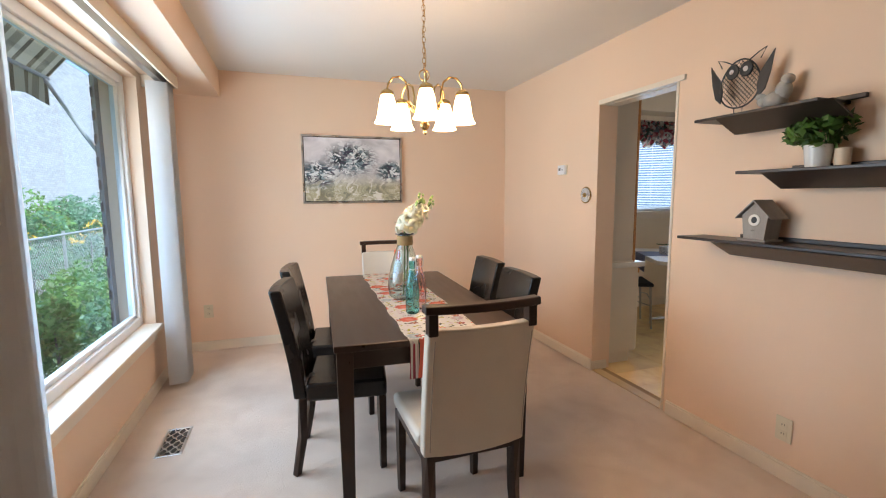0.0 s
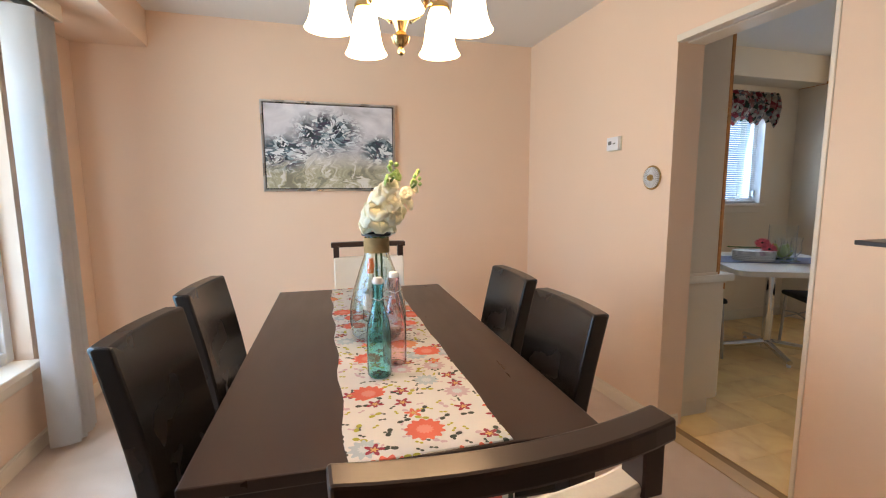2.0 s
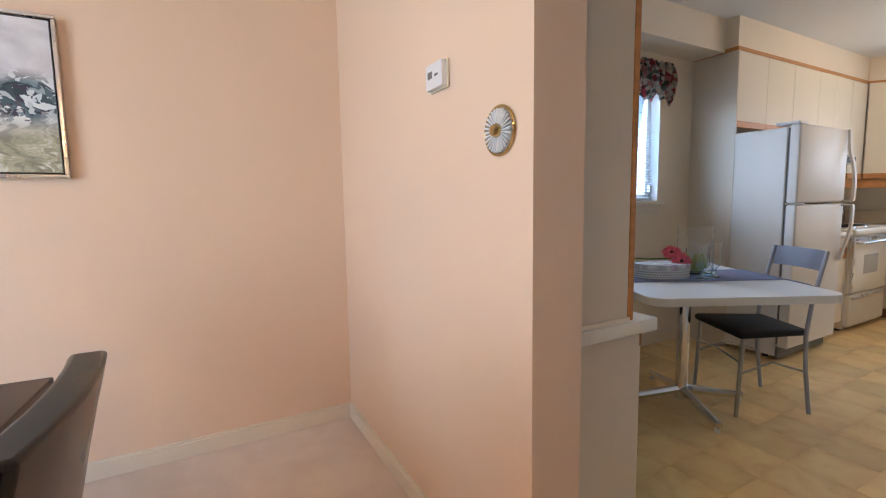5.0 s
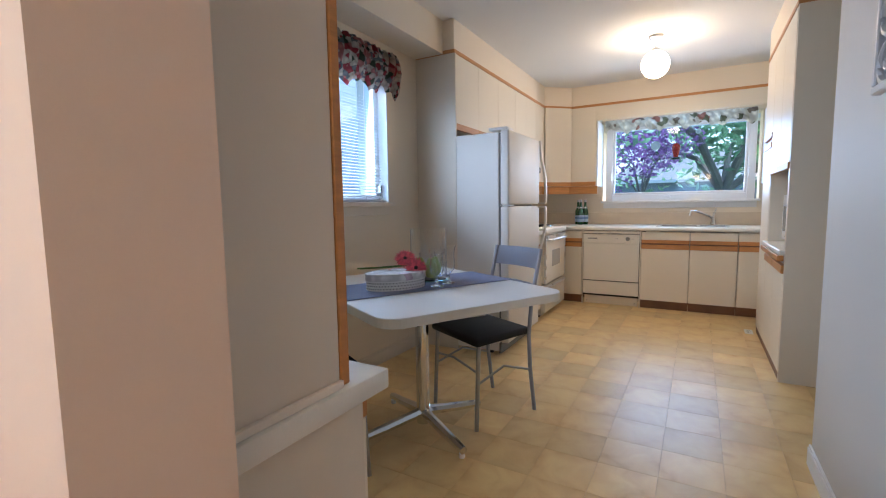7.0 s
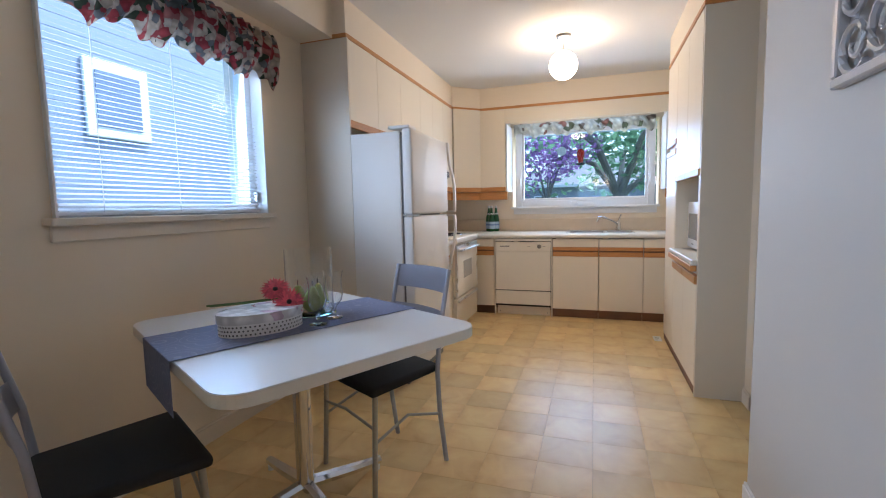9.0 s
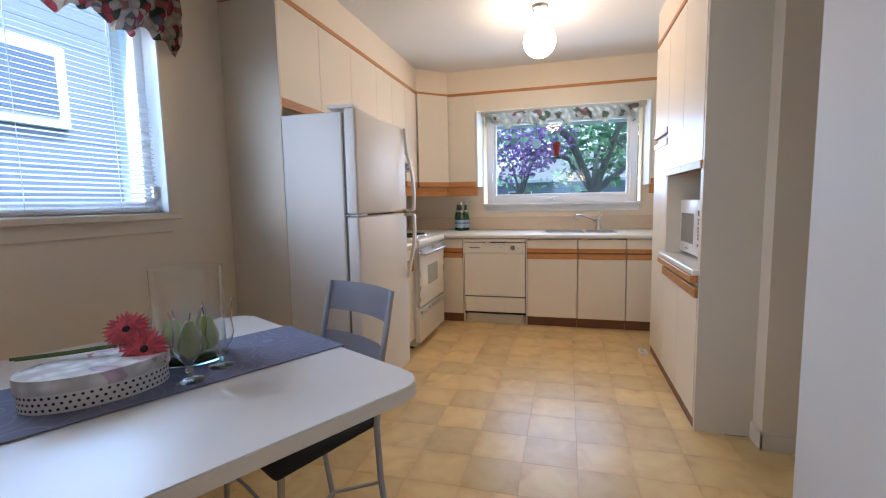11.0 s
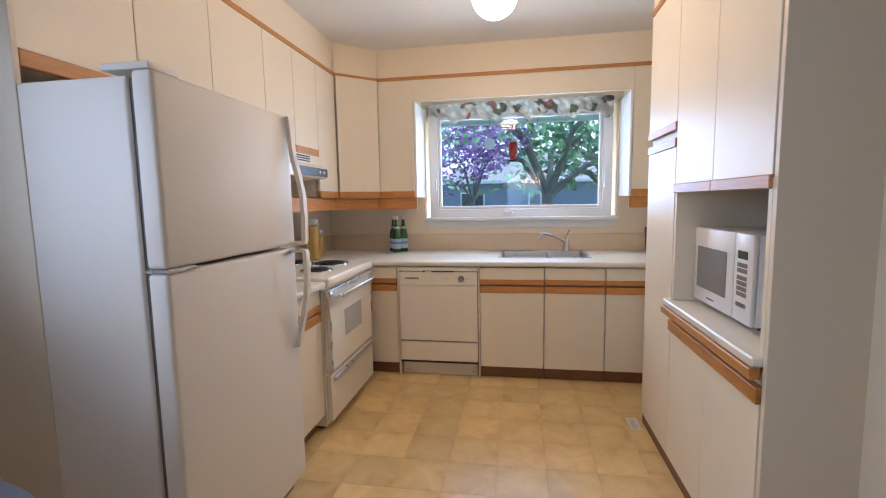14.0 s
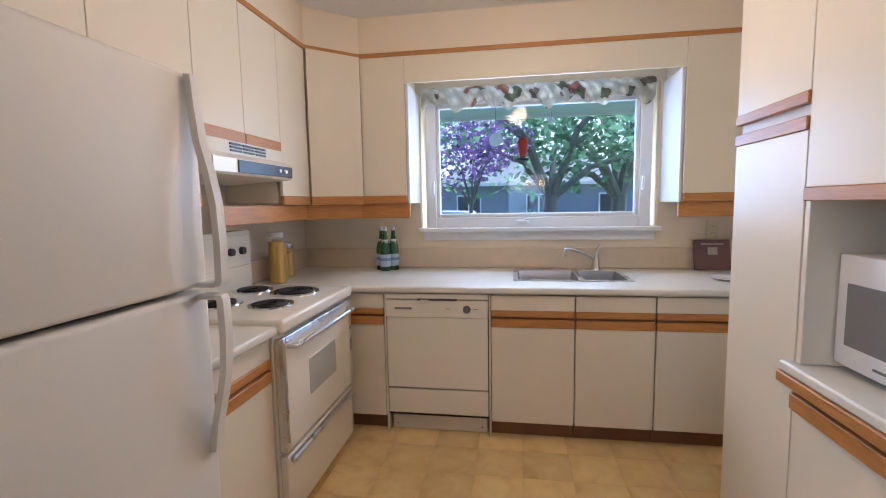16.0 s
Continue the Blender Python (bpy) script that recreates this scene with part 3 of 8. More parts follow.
structure("trim_backsplash", bm, M_SPLASH, "beige laminate backsplash behind the worktop", "backsplash")
bm = boxm(6.235, 6.68, YK - 0.022, YK - 0.003, CT + 0.001, 1.03, 0.003)
box(bm, 7.45, XE - 0.003, YK - 0.022, YK - 0.003, CT + 0.001, 1.03, 0.003)
structure("trim_backsplash_stove", bm, M_SPLASH, "beige laminate backsplash beside the stove", "backsplash")


# double sink
def sink():
    s = thing("kitchen_sink", (8.0, 2.96, CT), "stainless steel double sink set into the worktop", "sink")
    x0, x1, y0, y1 = 7.76, 8.245, 2.61, 3.305
    bm = bmesh.new()
    z = CT + 0.006
    for a, b, c, d in ((x0, x1, y0, y0 + 0.03), (x0, x1, y1 - 0.03, y1), (x0, x0 + 0.03, y0 + 0.03, y1 - 0.03), (x1 - 0.09, x1, y0 + 0.03, y1 - 0.03), (x0 + 0.03, x1 - 0.09, 2.885, 2.915)):
        box(bm, a, b, c, d, CT + 0.0005, z, 0.002)
    part("rim", bm, M_STEEL, s)
    for c, d in ((y0 + 0.032, 2.883), (2.917, y1 - 0.032)):
        bm = bmesh.new()
        a, b = x0 + 0.03, x1 - 0.09
        top = [bm.verts.new(p) for p in ((a, c, z - 0.001), (b, c, z - 0.001), (b, d, z - 0.001), (a, d, z - 0.001))]
        i = 0.03
        bot = [bm.verts.new(p) for p in ((a + i, c + i, CT - 0.17), (b - i, c + i, CT - 0.17), (b - i, d - i, CT - 0.17), (a + i, d - i, CT - 0.17))]
        for k in range(4):
            bm.faces.new((top[k], top[(k + 1) % 4], bot[(k + 1) % 4], bot[k]))
        bm.faces.new(bot)
        part("bowl", bm, M_SINK, s)
    f = thing("faucet", (8.205, 2.755, z), "chrome single-lever kitchen faucet behind the sink", "faucet")
    part("base", lathe([(0.0, 0), (0.032, 0), (0.03, 0.02), (0.022, 0.05), (0.02, 0.085), (0.016, 0.10), (0.0, 0.102)], 16, (8.205, 2.755, z)), M_CHROME, f, smooth=True)
    part("spout", tube([(8.205, 2.755, z + 0.06), (8.18, 2.79, z + 0.095), (8.13, 2.86, z + 0.13), (8.075, 2.935, z + 0.155), (8.04, 2.975, z + 0.155), (8.03, 2.985, z + 0.105)], 0.011), M_CHROME, f, smooth=True)
    part("lever", tube([(8.205, 2.755, z + 0.10), (8.205, 2.745, z + 0.14), (8.19, 2.73, z + 0.18)], 0.009, taper=[1.3, 1.0, 0.7]), M_CHROME, f, smooth=True)


M_SINK = paint("sink_steel", (0.42, 0.42, 0.42), 0.3, metal=1.0, var=0.1, scale=6, fine=120, bump=0.02)
sink()


# dishwasher
def dishwasher():
    y0, y1 = 3.436, 4.048
    d = thing("dishwasher", (FX, (y0 + y1) / 2, 0), "almond dishwasher with a dial control panel", "dishwasher")
    put = face_box("-x", FX)
    # near-black body puts the shade of the panel gaps into its colour
    part("body", put(bmesh.new(), y0, y1, -0.55, -0.022, 0.10, 0.845), M_DARK, d, "dishwasher body coloured near black as shade in the gaps")
    part("door", put(bmesh.new(), y0 + 0.012, y1 - 0.012, -0.02, 0.008, 0.282, 0.705, 0.003), M_APPL, d)
    part("lower_panel", put(bmesh.new(), y0 + 0.012, y1 - 0.012, -0.02, 0.005, 0.125, 0.272, 0.003), M_APPL, d)
    part("trim", put(bmesh.new(), y0 + 0.008, y1 - 0.008, -0.02, 0.012, 0.812, 0.842, 0.004), M_APPL, d)
    cp = part("control_panel", put(bmesh.new(), y0 + 0.010, y1 - 0.010, -0.02, 0.016, 0.705, 0.806, 0.004), M_APPL, d)
    part("latch", put(bmesh.new(), 3.62, 3.85, 0.004, 0.026, 0.806, 0.815, 0.002), M_BLACK, cp, "black latch slot")
    part("latch_lever", put(bmesh.new(), 3.78, 3.83, 0.014, 0.034, 0.797, 0.812, 0.003), M_LAM, cp)
    for i in range(6):
        part("button", put(bmesh.new(), 3.884 + i * 0.017, 3.898 + i * 0.017, 0.014, 0.021, 0.752, 0.764, 0.001), M_GREYPL, cp, "grey push button")
    k = lathe([(0.0, 0), (0.022, 0), (0.021, 0.012), (0.016, 0.022), (0.0, 0.023)], 16)
    bmesh.ops.transform(k, matrix=pose(FX - 0.016, 3.565, 0.757, 0, -90, 0), verts=k.verts)
    part("dial", k, M_GREYPL, cp, "grey round dial", smooth=True)
    for yy in (3.50, 3.66):
        part("indicator", put(bmesh.new(), yy, yy + 0.03, 0.0155, 0.0168, 0.756, 0.759, 0.0), M_GREYPL, cp)
    part("kick_plate", put(bmesh.new(), y0 + 0.02, y1 - 0.02, -0.06, -0.045, 0.004, 0.112, 0.002), M_LAMSIDE, d)
    for yy in (y0 + 0.05, y1 - 0.05):
        part("screw", put(bmesh.new(), yy - 0.004, yy + 0.004, -0.046, -0.042, 0.03, 0.038, 0.001), M_BLACK, d)
    for yy in (y0 - 0.003, y1 - 0.006):
        part("side_strip", put(bmesh.new(), yy, yy + 0.009, -0.05, 0.0, 0.0, 0.845, 0.0), M_LAM, d)


M_GREYPL = paint("grey_plastic", (0.18, 0.17, 0.16), 0.45, var=0.1, scale=9, fine=120)
dishwasher()


# electric range
def stove():
    x0, x1, f = 6.684, 7.446, 4.235
    s = thing("electric_stove", ((x0 + x1) / 2, f, 0), "almond electric range with four coil burners", "stove")
    put = face_box("-y", f)
    part("body", boxm(x0, x1, f + 0.02, YK - 0.03, 0.02, 0.845, 0.003), M_APPL, s)
    part("cooktop", boxm(x0 - 0.006, x1 + 0.004, f - 0.03, YK - 0.08, 0.847, 0.905, 0.016, 3), M_APPL, s, smooth=True)
    od = part("oven_door", put(bmesh.new(), x0 + 0.01, x1 - 0.01, -0.02, 0.018, 0.345, 0.825, 0.004), M_APPL, s)
    part("oven_window", put(bmesh.new(), 6.915, 7.215, 0.016, 0.0205, 0.50, 0.67, 0.002), M_OVENW, od, "grey oven window")
    for a, b in ((x0 + 0.003, x0 + 0.028), (x1 - 0.028, x1 - 0.003)):
        part("door_trim", put(bmesh.new(), a, b, 0.002, 0.022, 0.345, 0.828, 0.002), M_STEEL, od, "bright metal edge strip")
    part("top_trim", put(bmesh.new(), x0 + 0.029, x1 - 0.029, 0.002, 0.021, 0.80, 0.827, 0.002), M_STEEL, od, "bright metal edge strip")
    part("handle", tube([(x0 + 0.05, f - 0.012, 0.785), (x0 + 0.055, f - 0.055, 0.785), (x1 - 0.055, f - 0.055, 0.785), (x1 - 0.05, f - 0.012, 0.785)], 0.011), M_STEEL, od, "metal door handle", smooth=True)
    dr = part("drawer", put(bmesh.new(), x0 + 0.01, x1 - 0.01, -0.02, 0.015, 0.05, 0.325, 0.004), M_APPL, s)
    part("handle", put(bmesh.new(), x0 + 0.03, x1 - 0.03, 0.012, 0.035, 0.29, 0.315, 0.008), M_STEEL, dr, "metal drawer handle")
    part("plinth", boxm(x0 + 0.02, x1 - 0.02, f + 0.05, YK - 0.1, 0.0, 0.05), M_BLACK, s)
    bg = part("backguard", boxm(x0, x1, YK - 0.10, YK - 0.03, 0.88, 1.225, 0.012, 2), M_APPL, s, smooth=True)
    part("fascia", boxm(x0 + 0.03, x1 - 0.03, YK - 0.106, YK - 0.098, 1.03, 1.20, 0.002), M_APPL, bg)
    for i, xx in enumerate((6.78, 6.88, 7.24, 7.34)):
        k = lathe([(0.0, 0), (0.022, 0), (0.02, 0.02), (0.0, 0.021)], 14)
        bmesh.ops.transform(k, matrix=pose(xx, YK - 0.106, 1.115, 90, 0, 0), verts=k.verts)
        part("knob", k, M_BLACK, bg, "black control knob", smooth=True)
    for xx, yy, r in ((7.245, 4.44, 0.108), (6.94, 4.40, 0.085), (7.27, 4.69, 0.085), (6.93, 4.68, 0.108)):
        b = part("burner", lathe([(r + 0.018, 0.0), (r + 0.016, 0.006), (r + 0.004, 0.004), (r - 0.01, -0.004), (0.012, -0.006), (0.0, -0.006)], 28, (xx, yy, 0.906)), M_CHROME, s, "chrome drip pan with a black coil", smooth=True)
        pts = []
        for i in range(100):
            a = i / 99 * 4.4 * 2 * math.pi
            rr = 0.02 + (r - 0.026) * i / 99
            pts.append((xx + rr * math.cos(a), yy + rr * math.sin(a), 0.913))
        part("coil", tube(pts, 0.0062, sides=5), M_COIL, b, "black heating coil", smooth=True)


M_OVENW = paint("oven_window_glass", (0.42, 0.40, 0.36), 0.2, var=0.05, scale=6, fine=200)
stove()


# range hood
def hood():
    h = thing("range_hood", (7.06, 4.5, 1.5), "almond range hood with a black control strip", "range hood")
    x0, x1 = 6.735, 7.385
    bm = bmesh.new()
    prof = [(YK - 0.01, 1.648), (4.535, 1.648), (4.53, 1.59), (4.497, 1.565), (4.497, 1.505), (4.51, 1.495), (YK - 0.01, 1.47)]
    l = [bm.verts.new((x0, y, z)) for y, z in prof]
    r = [bm.verts.new((x1, y, z)) for y, z in prof]
    bm.faces.new(l), bm.faces.new(r[::-1])
    for i in range(len(prof)):
        j = (i + 1) % len(prof)
        bm.faces.new((l[i], l[j], r[j], r[i]))
    part("shell", bm, M_APPL, h)
    part("control_strip", boxm(x0 + 0.165, x1 - 0.002, 4.491, 4.4975, 1.506, 1.562, 0.002), M_BLACK, h, "black control strip")
    for i in range(2):
        k = lathe([(0.0, 0), (0.011, 0), (0.009, 0.012), (0.0, 0.013)], 10)
        bmesh.ops.transform(k, matrix=pose(7.24 + i * 0.06, 4.491, 1.534, 90, 0, 0), verts=k.verts)
        part("knob", k, M_STEEL, h, smooth=True)
    for i in range(3):
        for j in range(3):
            part("vent_slot", boxm(6.90 + j * 0.10, 6.985 + j * 0.10, 4.5255, 4.534, 1.600 + i * 0.015, 1.608 + i * 0.015), M_BLACK, h)


hood()


# refrigerator
def strap(x0, x1, y, line, thick=0.016):
    """A flat upright bar in front of a door: (height, gap from the door) pairs."""
    bm = bmesh.new()
    rows = [[bm.verts.new((a, y - d - e, z)) for a, e in ((x0, 0.0), (x1, 0.0), (x1 - 0.004, thick), (x0 + 0.004, thick))] for z, d in line]
    for p, q in zip(rows, rows[1:]):
        for k in range(4):
            bm.faces.new((p[k], p[(k + 1) % 4], q[(k + 1) % 4], q[k]))
    bm.faces.new(rows[0]), bm.faces.new(rows[-1][::-1])
    return bm


def fridge():
    x0, x1 = 5.416, 6.148
    f = thing("refrigerator", ((x0 + x1) / 2, 4.4, 0), "white top-freezer refrigerator with textured doors", "refrigerator")
    part("body", boxm(x0, x1, 4.196, YK - 0.04, 0.03, 1.675, 0.006, 2), M_FRIDGE, f)
    part("gasket", boxm(x0 + 0.012, x1 - 0.012, 4.183, 4.197, 0.12, 1.67), M_GREYPL, f, "dark door seal")
    up = part("freezer_door", boxm(x0, x1, 4.116, 4.183, 1.146, 1.690, 0.014, 3), M_FRIDGE, f, smooth=True)
    lo = part("fridge_door", boxm(x0, x1, 4.116, 4.183, 0.10, 1.134, 0.014, 3), M_FRIDGE, f, smooth=True)
    part("handle", strap(x1 - 0.05, x1 - 0.012, 4.116, [(1.684, 0.006), (1.60, 0.012), (1.52, 0.020), (1.44, 0.040), (1.36, 0.054), (1.26, 0.058), (1.165, 0.056), (1.152, 0.050)]), M_FRIDGE, up, smooth=True)
    part("handle_foot", boxm(x1 - 0.05, x1 - 0.012, 4.062, 4.117, 1.148, 1.162, 0.003), M_FRIDGE, up)
    part("handle", strap(x1 - 0.05, x1 - 0.012, 4.116, [(1.128, 0.050), (1.115, 0.056), (1.02, 0.058), (0.93, 0.052), (0.85, 0.036), (0.78, 0.018), (0.70, 0.006)]), M_FRIDGE, lo, smooth=True)
    part("handle_foot", boxm(x1 - 0.05, x1 - 0.012, 4.062, 4.117, 1.116, 1.130, 0.003), M_FRIDGE, lo)
    part("hinge_cover", boxm(x0 + 0.005, x0 + 0.12, 4.128, 4.278, 1.691, 1.712, 0.006, 2), M_FRIDGE, f, smooth=True)
    part("hinge", boxm(x0 - 0.004, x0 + 0.11, 4.110, 4.188, 1.135, 1.146, 0.003), M_STEEL, f, "bright middle hinge")
    part("grille", boxm(x0 + 0.01, x1 - 0.01, 4.178, 4.198, 0.012, 0.095, 0.003), M_GREYPL, f, "dark toe grille")
    for xx in (x0 + 0.05, x1 - 0.05):
        part("foot", lathe([(0.0, 0), (0.02, 0), (0.02, 0.03), (0.0, 0.031)], 10, (xx, 4.278, 0)), M_BLACK, f)


fridge()


# pantry wall
PY = 2.433
putp = face_box("+y", PY)


def pantry():
    pd = 0.62
    p = thing("pantry_cabinet", (6.80, PY, 0), "tall narrow almond pantry cabinet with oak pulls", "cabinet")
    part("body", putp(bmesh.new(), 6.585, 7.03, -pd, -0.0195, 0.0, 2.30), M_LAMSIDE, p)
    part("door", putp(bmesh.new(), 6.588, 7.028, -0.018, 0, 0.06, 1.555), M_LAM, p)
    d = part("upper_door", putp(bmesh.new(), 6.588, 7.028, -0.018, 0, 1.672, 2.29), M_LAM, p)
    part("finger_pull", putp(bmesh.new(), 6.588, 7.028, -0.018, 0.006, 1.634, 1.672, 0.003), M_OAKH, d, "oak finger pull strip")
    part("finger_pull", putp(bmesh.new(), 6.588, 7.028, -0.018, 0.006, 1.555, 1.598, 0.003), M_OAKH, p, "oak finger pull strip")
    part("kick_board", putp(bmesh.new(), 5.78, 7.028, -0.018, -0.006, 0.0, 0.058), M_KICK, p, "dark brown kick board")
    c = thing("microwave_cabinet", (6.17, PY, 0), "almond cabinet with an open microwave niche", "cabinet")
    bm = bmesh.new()
    putp(bm, 5.765, 6.583, -pd, -0.0195, 0.06, 0.795)
    putp(bm, 5.765, 6.583, -pd, -0.0195, 1.375, 2.30)
    putp(bm, 5.765, 6.583, -pd, -pd + 0.015, 0.796, 1.374)
    part("body", bm, M_LAMSIDE, c)
    for a, b in ((6.560, 6.583), (5.765, 5.788)):
        part("niche_side", putp(bmesh.new(), a, b, -pd + 0.016, -0.002, 0.84, 1.374), M_LAM, c)
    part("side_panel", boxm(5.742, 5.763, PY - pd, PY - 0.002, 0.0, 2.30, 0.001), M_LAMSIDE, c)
    part("shelf", putp(bmesh.new(), 5.770, 6.62, -pd + 0.016, 0.028, 0.805, 0.838, 0.006), M_COUNTER, c, "speckled laminate shelf edge")
    part("shelf_edge", putp(bmesh.new(), 5.770, 6.62, 0.0, 0.034, 0.768, 0.804, 0.003), M_OAKH, c, "oak shelf edge strip")
    for a, b in ((5.770, 6.173), (6.176, 6.583)):
        d = part("door", putp(bmesh.new(), a, b, -0.018, 0, 0.06, 0.690), M_LAM, c)
        part("finger_pull", putp(bmesh.new(), a, b, -0.018, 0.012, 0.690, 0.742, 0.003), M_OAKH, d, "oak finger pull strip")
        d = part("upper_door", putp(bmesh.new(), a, b, -0.018, 0, 1.384, 2.29), M_LAM, c)
        part("finger_pull", putp(bmesh.new(), a, b, -0.018, 0.008, 1.343, 1.384, 0.003), M_OAKH, d, "oak finger pull strip")
    m = thing("microwave_oven", (6.28, PY - 0.2, 0.838), "white microwave oven with a grey window in the niche", "microwave")
    x0, x1, f = 6.03, 6.553, PY - 0.085
    part("body", boxm(x0, x1, f - 0.40, f - 0.02, 0.857, 1.186, 0.006, 2), M_MW, m, smooth=True)
    dr = part("door", boxm(x0 + 0.14, x1, f - 0.02, f, 0.858, 1.188, 0.008, 2), M_MW, m, smooth=True)
    part("window", boxm(6.225, 6.512, f - 0.002, f + 0.002, 0.922, 1.105, 0.002), M_MWWIN, dr, "grey microwave window")
    part("badge", boxm(6.33, 6.40, f - 0.001, f + 0.0015, 0.884, 0.891), M_GREYPL, dr)
    cp = part("control_panel", boxm(x0, x0 + 0.138, f - 0.02, f, 0.858, 1.188, 0.008, 2), M_MW, m, smooth=True)
    part("display", boxm(x0 + 0.035, x0 + 0.105, f - 0.001, f + 0.002, 1.095, 1.125), M_LCD, cp, "dark green display")
    for z0, n in ((0.917, 1), (0.957, 4), (1.044, 2)):
        for r in range(n):
            for q in range(3):
                part("key", boxm(x0 + 0.035 + q * 0.025, x0 + 0.057 + q * 0.025, f - 0.001, f + 0.0015, z0 + r * 0.02, z0 + r * 0.02 + 0.016), M_GREYPL, cp)
    for xx in (x0 + 0.04, x1 - 0.04):
        part("foot", boxm(xx - 0.012, xx + 0.012, f - 0.08, f - 0.05, 0.8385, 0.8575), M_BLACK, m)


M_MW = paint("white_plastic", (0.80, 0.79, 0.80), 0.3, var=0.015, scale=3, fine=200, bump=0.01)
M_MWWIN = paint("grey_mesh_glass", (0.22, 0.22, 0.22), 0.15, var=0.05, scale=30, fine=500)
M_LCD = paint("green_display", (0.02, 0.05, 0.02), 0.2, var=0.1)
pantry()


# ceiling globe
def globe():
    g = thing("ceiling_light", (6.62, 3.266, KCEIL), "lit white glass globe pendant on a short rod", "ceiling light")
    part("canopy", lathe([(0.0, -0.03), (0.03, -0.032), (0.055, -0.022), (0.065, 0.0)], 24, (6.62, 3.266, KCEIL)), M_STEEL, g, smooth=True)
    part("rod", tube([(6.62, 3.266, KCEIL - 0.03), (6.62, 3.266, 2.43)], 0.006), M_STEEL, g)
    part("cap", lathe([(0.0, 0.135), (0.03, 0.13), (0.035, 0.10), (0.035, 0.095)], 20, (6.62, 3.266, 2.31)), M_STEEL, g, smooth=True)
    n = 14
    part("globe", lathe([(max(0.0005, 0.112 * math.sin(math.pi * i / n)), -0.112 * math.cos(math.pi * i / n)) for i in range(n + 1)], 28, (6.62, 3.266, 2.31)), M_GLOBE, g, "lit opal glass globe", smooth=True)


globe()


# hutch beside the doorway
def hutch():
    h = thing("hutch_cabinet", (2.8, 3.9, 0), "cream hutch with an oak-edged tall side panel", "cabinet")
    y1 = YK - 0.01
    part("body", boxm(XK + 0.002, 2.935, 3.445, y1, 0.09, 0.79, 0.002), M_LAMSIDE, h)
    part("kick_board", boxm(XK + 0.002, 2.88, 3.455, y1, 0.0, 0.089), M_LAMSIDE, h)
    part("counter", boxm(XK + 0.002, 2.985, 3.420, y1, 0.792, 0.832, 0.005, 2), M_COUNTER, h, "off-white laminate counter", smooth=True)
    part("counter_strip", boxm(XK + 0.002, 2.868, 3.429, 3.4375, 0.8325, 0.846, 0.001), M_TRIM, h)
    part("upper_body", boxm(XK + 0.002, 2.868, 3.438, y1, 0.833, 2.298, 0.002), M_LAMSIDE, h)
    part("edge_strip", boxm(2.869, 2.890, 3.435, 3.455, 0.833, 2.298, 0.002), M_OAK, h, "oak edge strip")
    n = 3
    w = (y1 - 3.465) / n
    for i in range(n):
        a, b = 3.465 + i * w + 0.0015, 3.465 + (i + 1) * w - 0.0015
        part("upper_door", boxm(2.869, 2.886, a, b, 0.87, 2.29, 0.001), M_LAM, h)
        d = part("door", boxm(2.937, 2.955, a - 0.01, b - 0.01, 0.095, 0.735, 0.001), M_LAM, h)
        part("finger_pull", boxm(2.937, 2.962, a - 0.01, b - 0.01, 0.736, 0.775, 0.003), M_OAKH, d, "oak finger pull strip")


hutch()


# nook table
TURN_T = 62.3  # the table stands askew
TC = (4.195, 4.113)


def nook_table():
    t = thing("nook_table", (*TC, 0), "white laminate pedestal table in the kitchen nook", "table", turn=TURN_T)
    L2, W2, r = 0.545, 0.462, 0.09
    plan = []
    for sx, sy, a0 in ((1, 1, 0), (-1, 1, 90), (-1, -1, 180), (1, -1, 270)):
        for k in range(7):
            a = radians(a0 + 15 * k)
            plan.append((sx * (L2 - r) + r * math.cos(a), sy * (W2 - r) + r * math.sin(a)))
    part("tabletop", prism(plan, 0.707, 0.745), M_TABLE, t, local=True)
    part("edge_band", prism([(x * 1.004, y * 1.004) for x, y in plan], 0.709, 0.742), M_BAND, t, "cream edge band", local=True)
    part("column", lathe([(0.034, 0.03), (0.034, 0.688)], 20), M_CHROME, t, "chrome column", smooth=True, local=True)
    part("mount_plate", boxm(-0.2, 0.2, -0.2, 0.2, 0.688, 0.7065, 0.004), M_BLACK, t, local=True)
    for k in range(4):
        a = radians(90 * k)
        e = (0.36 * math.cos(a), 0.36 * math.sin(a))
        bm = tube([(0.02 * math.cos(a), 0.02 * math.sin(a), 0.085), (e[0] * 0.6, e[1] * 0.6, 0.055), (*e, 0.038)], 0.024, sides=8, taper=[1.1, 1, 0.8])
        f = part("foot", bm, M_CHROME, t, "chrome foot", smooth=True, local=True)
        part("glide", lathe([(0.0, 0), (0.014, 0), (0.014, 0.02), (0.0, 0.021)], 10, (e[0] * 0.96, e[1] * 0.96, 0)), M_WHITE, f, local=True)
    # runner lies across the table and hangs over two edges
    r0 = thing("table_runner", (*TC, 0.745), "slate blue woven runner with a swirl pattern on the nook table", "table runner", turn=TURN_T)
    bm = boxm(-0.150, 0.215, -W2 - 0.010, W2 + 0.010, 0.0022, 0.0045, 0.0008)
    box(bm, -0.150, 0.215, -W2 - 0.0125, -W2 - 0.0105, -0.07, 0.0042, 0.0008)
    box(bm, -0.150, 0.215, W2 + 0.0105, W2 + 0.0125, -0.17, 0.0042, 0.0008)
    part("cloth", bm, M_BLUE, r0, local=True)


M_TABLE = paint("white_table_laminate", (0.78, 0.77, 0.76), 0.3, var=0.02, scale=5, fine=300, bump=0.01)
M_BAND = paint("cream_edge_band", (0.70, 0.66, 0.58), 0.4, var=0.03, scale=5, fine=200)


